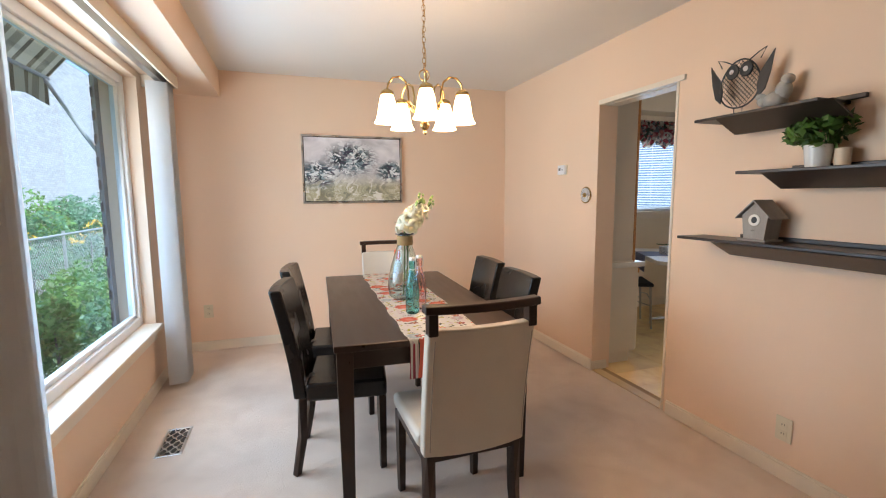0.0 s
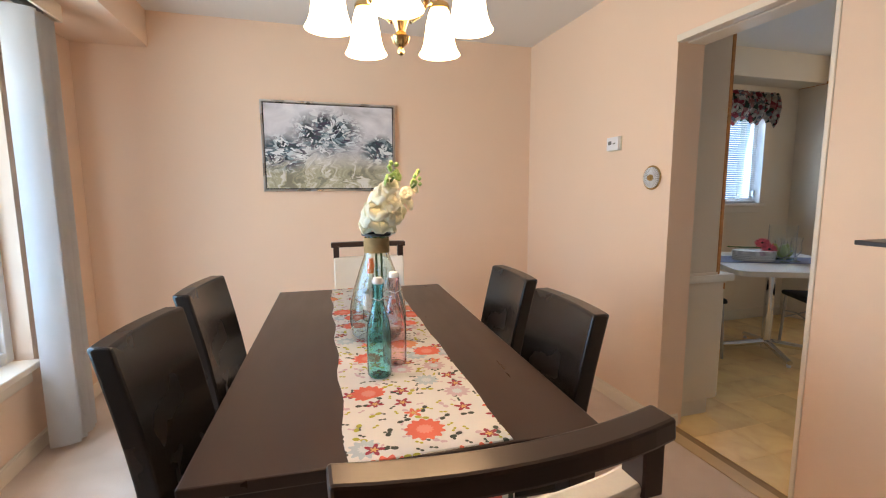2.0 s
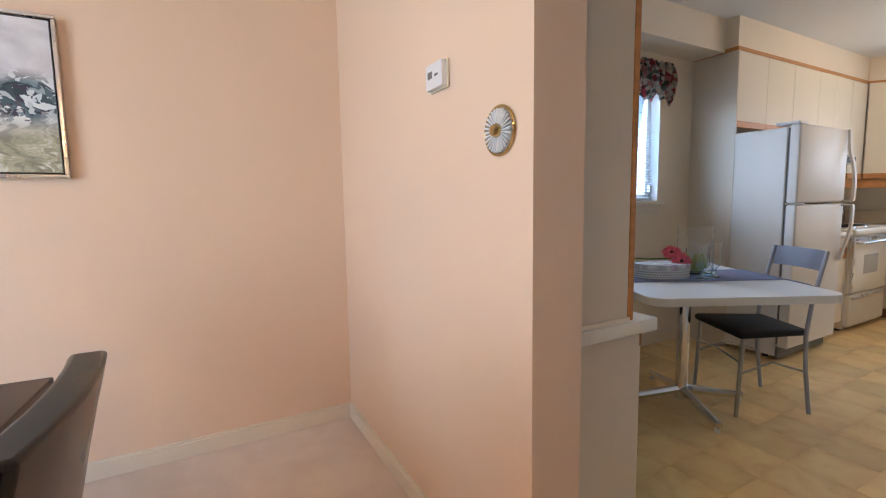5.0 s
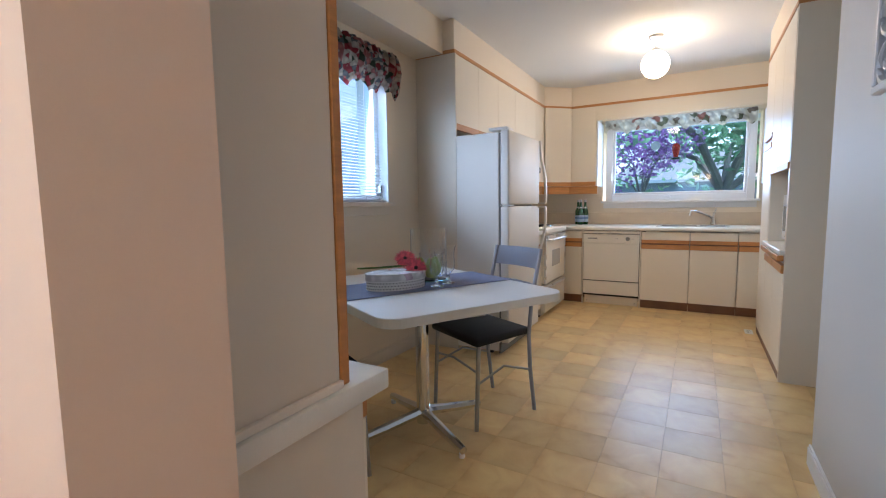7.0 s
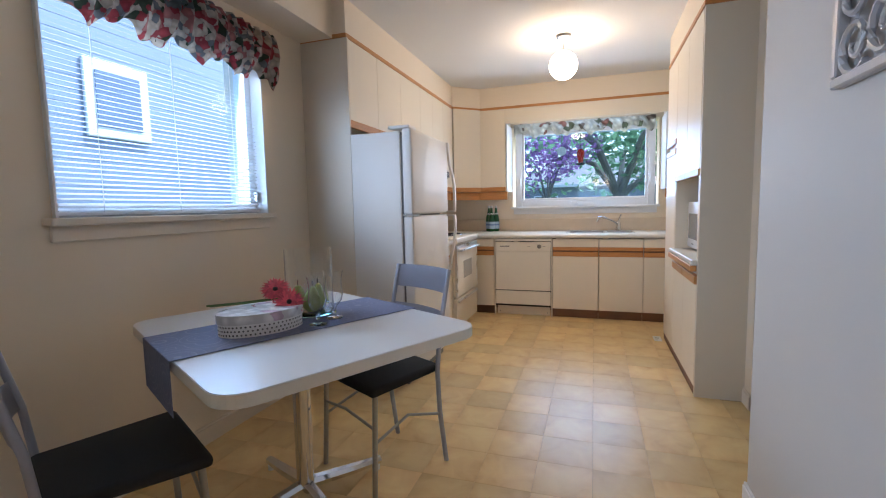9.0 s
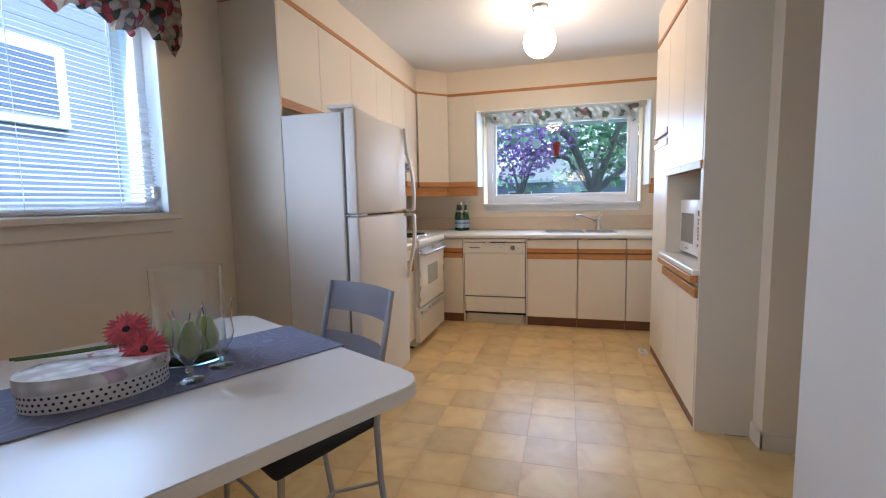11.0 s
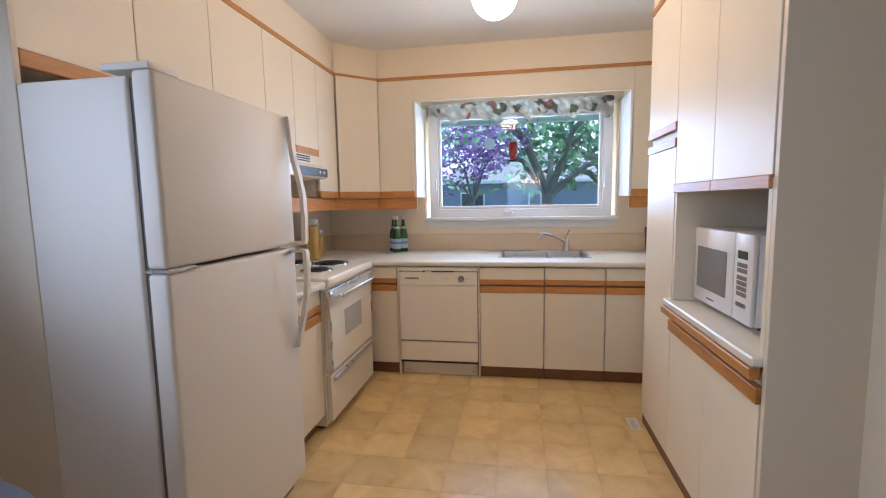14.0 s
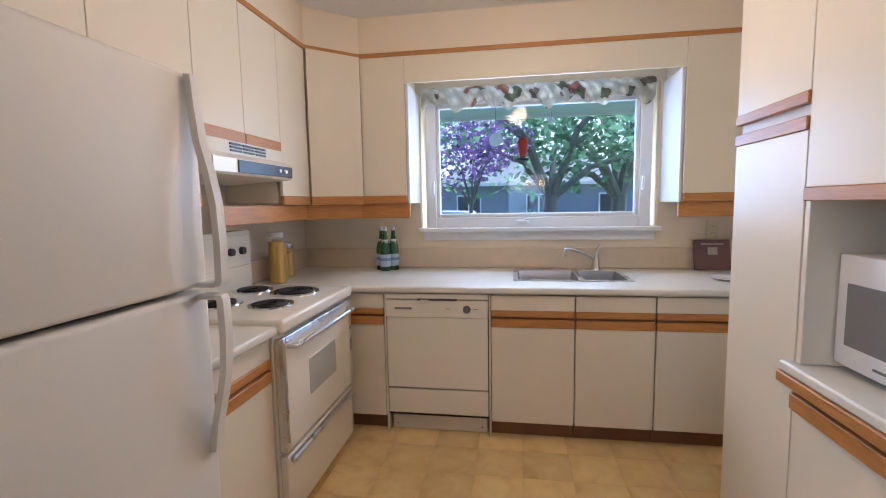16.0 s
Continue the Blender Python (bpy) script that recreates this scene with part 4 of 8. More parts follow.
def swirl_cloth():
    m, nt, N, L, P = nodes("blue_swirl_cloth")
    co = N.new("ShaderNodeTexCoord").outputs["Object"]
    v = N.new("ShaderNodeTexVoronoi")
    v.inputs["Scale"].default_value = 7
    L.new(co, v.inputs["Vector"])
    w = N.new("ShaderNodeMath")
    w.operation = "SINE"
    k = N.new("ShaderNodeMath")
    k.operation = "MULTIPLY"
    k.inputs[1].default_value = 42
    L.new(v.outputs["Distance"], k.inputs[0])
    L.new(k.outputs[0], w.inputs[0])
    r = ramp(N, [(0.86, (0.17, 0.19, 0.30)), (0.97, (0.24, 0.265, 0.38))])
    L.new(w.outputs[0], r.inputs[0])
    L.new(r.outputs[0], P.inputs["Base Color"])
    P.inputs["Roughness"].default_value = 0.75
    n = noise_tex(N, L, co, 500, 2)
    bp = N.new("ShaderNodeBump")
    bp.inputs["Strength"].default_value, bp.inputs["Distance"].default_value = 0.3, 0.001
    L.new(n.outputs[0], bp.inputs["Height"])
    L.new(bp.outputs[0], P.inputs["Normal"])
    return m


M_BLUE = swirl_cloth()
M_SEATB = paint("black_seat_fabric", (0.014, 0.014, 0.015), 0.85, var=0.15, scale=12, fine=400, bump=0.2)
nook_table()


# nook chairs: local x points to the chair's front
def nook_chair(m):
    c = thing("metal_chair", (0, 0, 0), "grey metal ladder-back chair with a black padded seat", "chair", "chairs at the nook table")
    bm = box(bmesh.new(), -0.20, 0.20, -0.20, 0.20, 0.435, 0.475, 0.018, 3)
    for v in bm.verts:
        v.co.y *= 1.0 + 0.12 * v.co.x / 0.2
        v.co.z += 0.01 * (1 - (v.co.x / 0.2) ** 2)
    part("seat", bm, M_SEATB, c, "black padded seat", smooth=True, local=True)
    for s in (1, -1):
        part("front_leg", tube([(0.17, 0.195 * s, 0.435), (0.19, 0.20 * s, 0.0)], 0.011), M_STEELD, c, smooth=True, local=True)
        part("back_post", tube([(-0.225, 0.185 * s, 0.0), (-0.19, 0.185 * s, 0.25), (-0.18, 0.185 * s, 0.44), (-0.20, 0.185 * s, 0.62), (-0.265, 0.185 * s, 0.90)], 0.011), M_GUNMETAL, c, smooth=True, local=True)
        part("side_stretcher", tube([(0.18, 0.198 * s, 0.24), (0.0, 0.19 * s, 0.30), (-0.19, 0.185 * s, 0.24)], 0.006), M_STEELD, c, smooth=True, local=True)
    part("front_stretcher", tube([(0.178, 0.197, 0.30), (0.19, 0, 0.33), (0.178, -0.197, 0.30)], 0.006), M_STEELD, c, smooth=True, local=True)
    for z0, z1 in ((0.62, 0.71), (0.79, 0.90)):
        bm = bmesh.new()
        rows = []
        for i in range(9):
            y = -0.185 + 0.37 * i / 8
            bow = -0.035 * (1 - (y / 0.185) ** 2)
            rows.append([bm.verts.new((-0.20 - 0.065 * (z - 0.62) / 0.28 + bow, y, z)) for z in (z0, z1)])
        for a, b in zip(rows, rows[1:]):
            bm.faces.new((a[0], b[0], b[1], a[1]))
        bmesh.ops.solidify(bm, geom=bm.faces[:], thickness=0.012)
        part("back_slat", bm, M_GUNMETAL, c, smooth=True, local=True)
    c.matrix_basis = m
    return c


M_STEELD = paint("satin_grey_steel", (0.40, 0.39, 0.38), 0.3, metal=0.9, var=0.05, scale=6, fine=100, bump=0.01)
c0 = nook_chair(pose(4.545, 3.938, 0, 0, 0, 152))
copy_thing(c0, pose(3.65, 4.36, 0, 0, 0, -28))


# kitchen floor: vinyl squares
def vinyl():
    m, nt, N, L, P = nodes("mottled_vinyl_tile")
    tc = N.new("ShaderNodeTexCoord")
    oi = N.new("ShaderNodeObjectInfo")
    add = N.new("ShaderNodeVectorMath")
    add.operation = "ADD"
    sc = N.new("ShaderNodeVectorMath")
    sc.operation = "SCALE"
    sc.inputs[0].default_value = (37, 53, 11)
    L.new(oi.outputs["Random"], sc.inputs["Scale"])
    L.new(tc.outputs["Object"], add.inputs[0])
    L.new(sc.outputs[0], add.inputs[1])
    n = noise_tex(N, L, add.outputs[0], 7, 4, distort=0.8)
    n2 = noise_tex(N, L, add.outputs[0], 60, 3)
    sx = N.new("ShaderNodeSeparateXYZ")
    L.new(tc.outputs["Object"], sx.inputs[0])
    ab = []
    for k in (0, 1):
        a = N.new("ShaderNodeMath")
        a.operation = "ABSOLUTE"
        L.new(sx.outputs[k], a.inputs[0])
        ab.append(a)
    mx = N.new("ShaderNodeMath")
    mx.operation = "MAXIMUM"
    L.new(ab[0].outputs[0], mx.inputs[0]), L.new(ab[1].outputs[0], mx.inputs[1])
    e = N.new("ShaderNodeMapRange")
    e.inputs[1].default_value, e.inputs[2].default_value = 0.05, 0.135
    e.inputs[3].default_value, e.inputs[4].default_value = 0.0, 0.20
    L.new(mx.outputs[0], e.inputs[0])
    s = N.new("ShaderNodeMath")
    s.operation = "MULTIPLY_ADD"
    s.inputs[1].default_value = 1.0
    L.new(n.outputs[0], s.inputs[0]), L.new(e.outputs[0], s.inputs[2])
    r = ramp(N, [(0.36, (0.86, 0.63, 0.30)), (0.66, (0.78, 0.53, 0.24)), (0.95, (0.64, 0.37, 0.15))])
    L.new(s.outputs[0], r.inputs[0])
    hs = N.new("ShaderNodeHueSaturation")
    v = N.new("ShaderNodeMapRange")
    v.inputs[3].default_value, v.inputs[4].default_value = 0.9, 1.1
    L.new(oi.outputs["Random"], v.inputs[0])
    L.new(v.outputs[0], hs.inputs["Value"])
    L.new(r.outputs[0], hs.inputs["Color"])
    L.new(hs.outputs[0], P.inputs["Base Color"])
    rr = N.new("ShaderNodeMapRange")
    rr.inputs[3].default_value, rr.inputs[4].default_value = 0.24, 0.42
    L.new(n2.outputs[0], rr.inputs[0])
    L.new(rr.outputs[0], P.inputs["Roughness"])
    bp = N.new("ShaderNodeBump")
    bp.inputs["Strength"].default_value, bp.inputs["Distance"].default_value = 0.25, 0.003
    L.new(n.outputs[0], bp.inputs["Height"])
    L.new(bp.outputs[0], P.inputs["Normal"])
    return m


M_VINYL = vinyl()
M_GROUT = paint("tile_joint", (0.30, 0.19, 0.09), 0.8, var=0.1)
TILE, TILE_X, TILE_Y = 0.242, 7.07, 3.137


# ---- dining room ----
M_ESP = paint("espresso_wood", (0.032, 0.017, 0.012), 0.3, var=0.12, scale=3, fine=60, bump=0.0, stretch=(7, 1, 7), spec=0.35)
M_LEATHER = paint("black_leather", (0.011, 0.009, 0.0085), 0.26, var=0.2, scale=6, fine=140, bump=0.06, spec=0.4)
M_CREAML = paint("cream_leather", (0.66, 0.61, 0.53), 0.42, var=0.04, scale=5, fine=170, bump=0.10)
M_STITCH = paint("grey_stitching", (0.35, 0.32, 0.28), 0.8, var=0.1)


def dining_table():
    t = thing("dining_table", (0.911, 3.215, 0), "dark espresso wood dining table", "table", turn=-3.2)
    L2, W2 = 0.865, 0.452
    part("tabletop", boxm(-W2, W2, -L2, L2, 0.722, 0.752, 0.004, 2), M_ESP, t, local=True)
    for s in (1, -1):
        part("apron", boxm(-W2 + 0.075, W2 - 0.075, s * (L2 - 0.055) - 0.011, s * (L2 - 0.055) + 0.011, 0.632, 0.7215, 0.002), M_ESP, t, local=True)
        part("apron", boxm(s * (W2 - 0.04) - 0.011, s * (W2 - 0.04) + 0.011, -L2 + 0.085, L2 - 0.085, 0.632, 0.7215, 0.002), M_ESP, t, local=True)
        for q in (1, -1):
            bm = boxm(s * (W2 - 0.046) - 0.036, s * (W2 - 0.046) + 0.036, q * (L2 - 0.05) - 0.036, q * (L2 - 0.05) + 0.036, 0.0, 0.7215, 0.003)
            for v in bm.verts:
                if v.co.z < 0.3:
                    v.co.x = s * (W2 - 0.046) + (v.co.x - s * (W2 - 0.046)) * 0.72
                    v.co.y = q * (L2 - 0.05) + (v.co.y - q * (L2 - 0.05)) * 0.72
            part("leg", bm, M_ESP, t, local=True)
    r = thing("table_runner", (0.930, 3.215, 0.752), "white cotton runner printed with coral and grey flowers", "table runner", turn=-1.9)
    bm = bmesh.new()
    rows = []
    prof = [(-L2 - 0.012, -0.17), (-L2 - 0.010, -0.02), (-L2 + 0.004, 0.0025)] + [(-L2 + 0.004 + (2 * L2 - 0.008) * i / 24, 0.0025) for i in range(1, 24)] + [(L2 - 0.004, 0.0025), (L2 + 0.010, -0.02), (L2 + 0.012, -0.16)]
    for i, (y, z) in enumerate(prof):
        w = 0.006 * math.sin(i * 1.3)
        rows.append([bm.verts.new((x + w * (0.4 if k else 1), y, z + 0.0006 * math.sin(i * 2.1 + k))) for k, x in enumerate((-0.175, -0.06, 0.06, 0.185))])
    for a, b in zip(rows, rows[1:]):
        for k in range(3):
            bm.faces.new((a[k], a[k + 1], b[k + 1], b[k]))
    bmesh.ops.solidify(bm, geom=bm.faces[:], thickness=-0.0012)
    part("cloth", bm, M_FLORAL, r, smooth=True, local=True)


def floral():
    """White cotton with printed blooms: (scale, offset, radius, petals, depth, share, colours, heart)."""
    m, nt, N, L, P = nodes("floral_cotton")
    co = N.new("ShaderNodeTexCoord").outputs["Object"]

    def calc(op, a, b=None):
        n = N.new("ShaderNodeMath")
        n.operation = op
        for i, v in enumerate((a, b)):
            if v is None:
                continue
            if isinstance(v, (int, float)):
                n.inputs[i].default_value = v
            else:
                L.new(v, n.inputs[i])
        return n.outputs[0]

    base = N.new("ShaderNodeRGB")
    base.outputs[0].default_value = (0.86, 0.85, 0.82, 1)
    last = base.outputs[0]
    coral, blue, wine, olive, dark, mauve = (0.86, 0.20, 0.13), (0.55, 0.66, 0.70), (0.42, 0.06, 0.09), (0.55, 0.52, 0.08), (0.07, 0.09, 0.07), (0.70, 0.55, 0.60)
    layers = [(34, 0.0, 0.34, 2, 0.55, 0.45, [(0.0, dark), (0.45, olive), (0.75, mauve)], None),
              (20, 1.7, 0.36, 2, 0.60, 0.50, [(0.0, olive), (0.40, dark), (0.70, mauve)], None),
              (9.5, 3.1, 0.36, 11, 0.14, 0.34, [(0.0, blue), (0.7, mauve)], (0.72, 0.78, 0.80)),
              (15, 5.3, 0.36, 5, 0.30, 0.42, [(0.0, wine), (0.55, coral), (0.8, wine)], (0.80, 0.50, 0.20)),
              (8.0, 7.9, 0.40, 13, 0.10, 0.40, [(0.0, coral), (0.8, (0.80, 0.34, 0.16))], (0.88, 0.34, 0.26))]
    for scale, shift, rad, petals, deep, keep, cols, heart in layers:
        mv = N.new("ShaderNodeVectorMath")
        mv.operation = "ADD"
        mv.inputs[1].default_value = (shift, shift * 0.37, 0)
        L.new(co, mv.inputs[0])
        v = N.new("ShaderNodeTexVoronoi")
        v.voronoi_dimensions = "2D"
        v.inputs["Scale"].default_value, v.inputs["Randomness"].default_value = scale, 0.75
        L.new(mv.outputs[0], v.inputs["Vector"])
        off = N.new("ShaderNodeVectorMath")
        off.operation = "SUBTRACT"
        L.new(mv.outputs[0], off.inputs[0]), L.new(v.outputs["Position"], off.inputs[1])
        xyz = N.new("ShaderNodeSeparateXYZ")
        L.new(off.outputs[0], xyz.inputs[0])
        sp = N.new("ShaderNodeSeparateColor")
        L.new(v.outputs["Color"], sp.inputs[0])
        turn = calc("ADD", calc("ARCTAN2", xyz.outputs[1], xyz.outputs[0]), calc("MULTIPLY", sp.outputs[2], 6.28))
        edge = calc("MULTIPLY", calc("ADD", calc("MULTIPLY", calc("SINE", calc("MULTIPLY", turn, petals)), deep), 1 - deep), rad)
        inside = calc("MULTIPLY", calc("LESS_THAN", v.outputs["Distance"], edge), calc("LESS_THAN", sp.outputs[1], keep))
        r = ramp(N, cols, "CONSTANT")
        L.new(sp.outputs[0], r.inputs[0])
        colour = r.outputs[0]
        if heart:
            hm = N.new("ShaderNodeMixRGB")
            hm.inputs[2].default_value = (*heart, 1)
            L.new(calc("LESS_THAN", v.outputs["Distance"], calc("MULTIPLY", edge, 0.42)), hm.inputs[0])
            L.new(colour, hm.inputs[1])
            colour = hm.outputs[0]
        mx = N.new("ShaderNodeMixRGB")
        L.new(inside, mx.inputs[0])
        L.new(last, mx.inputs[1])
        L.new(colour, mx.inputs[2])
        last = mx.outputs[0]
    L.new(last, P.inputs["Base Color"])
    P.inputs["Roughness"].default_value = 0.85
    n = noise_tex(N, L, co, 600, 2)
    bp = N.new("ShaderNodeBump")
    bp.inputs["Strength"].default_value, bp.inputs["Distance"].default_value = 0.2, 0.001
    L.new(n.outputs[0], bp.inputs["Height"])
    L.new(bp.outputs[0], P.inputs["Normal"])
    return m


M_FLORAL = floral()
dining_table()


def slab(bm, width, thick, z0, z1, x0, x1, n=6, bow=0.0, bevel=0.014):
    """A cushioned back that leans from x0 at z0 to x1 at z1."""
    box(bm, -thick / 2, thick / 2, -width / 2, width / 2, z0, z1)
    bmesh.ops.subdivide_edges(bm, edges=bm.edges[:], cuts=n, use_grid_fill=True)
    for v in bm.verts:
        f = max(0.0, (v.co.z - z0) / (z1 - z0))
        v.co.x += x0 + (x1 - x0) * f ** 1.4 - bow * (1 - (2 * v.co.y / width) ** 2)
    return bm


def soften(ob, width=0.012, segments=3):
    md = ob.modifiers.new("soft", "BEVEL")
    md.width, md.segments, md.limit_method, md.angle_limit = width, segments, "ANGLE", radians(50)
    return ob


# chairs: local x points to the chair's front
def black_chair(m):
    c = thing("black_dining_chair", (0, 0, 0), "black leather parsons dining chair", "chair", "black chairs at the dining table")
    soften(part("backrest", slab(bmesh.new(), 0.405, 0.058, 0.40, 0.935, -0.19, -0.285, 5, 0.018), M_LEATHER, c, smooth=True, local=True), 0.026, 5)
    soften(part("seat", boxm(-0.165, 0.225, -0.21, 0.21, 0.385, 0.475), M_LEATHER, c, smooth=True, local=True), 0.018, 3)
    for s in (1, -1):
        part("front_leg", tube([(0.20, 0.18 * s, 0.386), (0.20, 0.18 * s, 0.0)], 0.026, sides=4, taper=[1, 0.8]), M_ESP, c, local=True)
        part("back_leg", tube([(-0.185, 0.175 * s, 0.40), (-0.19, 0.175 * s, 0.2), (-0.225, 0.175 * s, 0.0)], 0.026, sides=4, taper=[1, 0.95, 0.8]), M_ESP, c, local=True)
    c.matrix_basis = m
    return c


b0 = black_chair(pose(0.492, 2.875, 0, 0, 0, -9))
copy_thing(b0, pose(0.528, 3.45, 0, 0, 0, -8))
copy_thing(b0, pose(1.225, 2.82, 0, 0, 0, 177))
copy_thing(b0, pose(1.285, 3.37, 0, 0, 0, 177))


def white_chair(m):
    c = thing("cream_dining_chair", (0, 0, 0), "cream leather dining chair with a dark wood top rail", "chair", "cream chairs at the table ends")
    b = soften(part("backrest", slab(bmesh.new(), 0.415, 0.05, 0.41, 0.915, -0.205, -0.285, 5, 0.03), M_CREAML, c, smooth=True, local=True), 0.016, 3)
    for s in (1, -1):
        part("seam", tube([(-0.236 - 0.08 * ((z - 0.41) / 0.505) ** 1.4 - 0.011, 0.188 * s, z) for z in (0.44, 0.55, 0.66, 0.77, 0.88)], 0.0016, sides=5), M_STITCH, b, local=True)
        part("post", boxm(-0.320, -0.275, s * 0.192 - 0.017, s * 0.192 + 0.017, 0.895, 0.985, 0.003), M_ESP, c, local=True)
        part("front_leg", tube([(0.20, 0.185 * s, 0.40), (0.205, 0.185 * s, 0.0)], 0.027, sides=4, taper=[1, 0.72]), M_ESP, c, local=True)
        part("back_leg", tube([(-0.20, 0.18 * s, 0.42), (-0.205, 0.18 * s, 0.2), (-0.235, 0.18 * s, 0.0)], 0.027, sides=4, taper=[1, 0.95, 0.72]), M_ESP, c, local=True)
        part("seat_rail", boxm(-0.19, 0.20, s * 0.19 - 0.012, s * 0.19 + 0.012, 0.375, 0.420, 0.002), M_ESP, c, local=True)
    for xx in (-0.205, 0.20):
        part("seat_rail", boxm(xx - 0.012, xx + 0.012, -0.178, 0.178, 0.375, 0.420, 0.002), M_ESP, c, local=True)
    bm = bmesh.new()
    rows = []
    for i in range(11):
        y = -0.222 + 0.444 * i / 10
        bow = -0.03 * (1 - (y / 0.222) ** 2)
        rows.append([bm.verts.new((x + bow, y, z)) for x, z in ((-0.325, 0.974), (-0.272, 0.974), (-0.276, 1.004), (-0.322, 1.004))])
    for a, b2 in zip(rows, rows[1:]):
        for k in range(4):
            bm.faces.new((a[k], a[(k + 1) % 4], b2[(k + 1) % 4], b2[k]))
    bm.faces.new(rows[0]), bm.faces.new(rows[-1][::-1])
    soften(part("top_rail", bm, M_ESP, c, "dark wood top rail", local=True), 0.005, 2)
    soften(part("seat", boxm(-0.18, 0.225, -0.215, 0.215, 0.418, 0.478), M_CREAML, c, smooth=True, local=True), 0.02, 3)
    c.matrix_basis = m
    return c


w0 = white_chair(pose(0.895, 2.255, 0, 0, 0, 91))
copy_thing(w0, pose(1.0, 3.93, 0, 0, 0, -94))


# chandelier
def chandelier():
    cx, cy, z0 = 0.945, 2.81, 1.686
    c = thing("chandelier", (cx, cy, CEIL), "brass chandelier with five lit frosted glass shades", "chandelier")
    part("canopy", lathe([(0.0, -0.035), (0.03, -0.033), (0.055, -0.018), (0.062, 0.0)], 24, (cx, cy, CEIL)), M_BRASS, c, smooth=True)
    z = 2.03
    k = 0
    while z < CEIL - 0.04:
        pl = "xz" if k % 2 else "yz"
        pts = [(p[0], p[1], z + (p[2] - z) * 1.8) for p in arc((cx, cy, z), 0.009, 0, 360, 10, pl)]
        part("chain_link", tube(pts, 0.0018, sides=5), M_BRASS, c, smooth=True)
        z += 0.0255
        k += 1
    part("cord", tube([(cx + 0.012 * math.sin(i * 1.1), cy + 0.012 * math.cos(i * 0.9), 2.0 + i * 0.0377) for i in range(12)], 0.0022, sides=5), M_BRASS, c, smooth=True)
    part("ring", tube(arc((cx, cy, 1.985), 0.026, 0, 360, 20), 0.0035, sides=6), M_BRASS, c, smooth=True)
    part("stem", lathe([(0.0, 0.0), (0.008, 0.004), (0.010, 0.012), (0.006, 0.022), (0.02, 0.034), (0.026, 0.05), (0.012, 0.065), (0.02, 0.09), (0.038, 0.12), (0.030, 0.15), (0.012, 0.165), (0.012, 0.20), (0.022, 0.215), (0.012, 0.235), (0.012, 0.262), (0.006, 0.275), (0.0, 0.28)], 20, (cx, cy, z0)), M_BRASS, c, smooth=True)
    for i in range(5):
        a = radians(-104 + 72 * i)
        ux, uy = math.cos(a), math.sin(a)
        P2 = lambda r, h: (cx + r * ux, cy + r * uy, z0 + h)
        arm = part("arm", tube([P2(0.02, 0.12), P2(0.05, 0.105), P2(0.075, 0.125), P2(0.085, 0.165), P2(0.088, 0.215), P2(0.10, 0.258), P2(0.132, 0.28), P2(0.168, 0.272), P2(0.192, 0.24), P2(0.198, 0.205)], 0.005, sides=8), M_BRASS, c, smooth=True)
        part("scroll", tube([P2(0.085 + 0.022 * math.cos(t * 0.55) * (1 - t / 16), 0.14 + 0.028 * math.sin(t * 0.55) * (1 - t / 16)) for t in range(14)], 0.0035, sides=6), M_BRASS, arm, smooth=True)
        part("cap", lathe([(0.0, 0.215), (0.014, 0.213), (0.03, 0.203), (0.033, 0.196), (0.033, 0.186), (0.028, 0.184)], 18, P2(0.198, 0)), M_BRASS, arm, smooth=True)
        part("shade", lathe([(0.026, 0.190), (0.033, 0.176), (0.040, 0.150), (0.045, 0.115), (0.050, 0.085), (0.058, 0.062), (0.066, 0.050), (0.0645, 0.0495), (0.056, 0.061), (0.048, 0.085), (0.043, 0.115), (0.038, 0.150), (0.026, 0.186)], 22, P2(0.198, 0)), M_SHADE, arm, "lit frosted glass bell shade", smooth=True)
        part("bulb", lathe([(0.0005, 0.070), (0.016, 0.076), (0.024, 0.095), (0.022, 0.118), (0.012, 0.145), (0.011, 0.175)], 14, P2(0.198, 0)), M_BULB, arm, "lit light bulb", smooth=True)


chandelier()


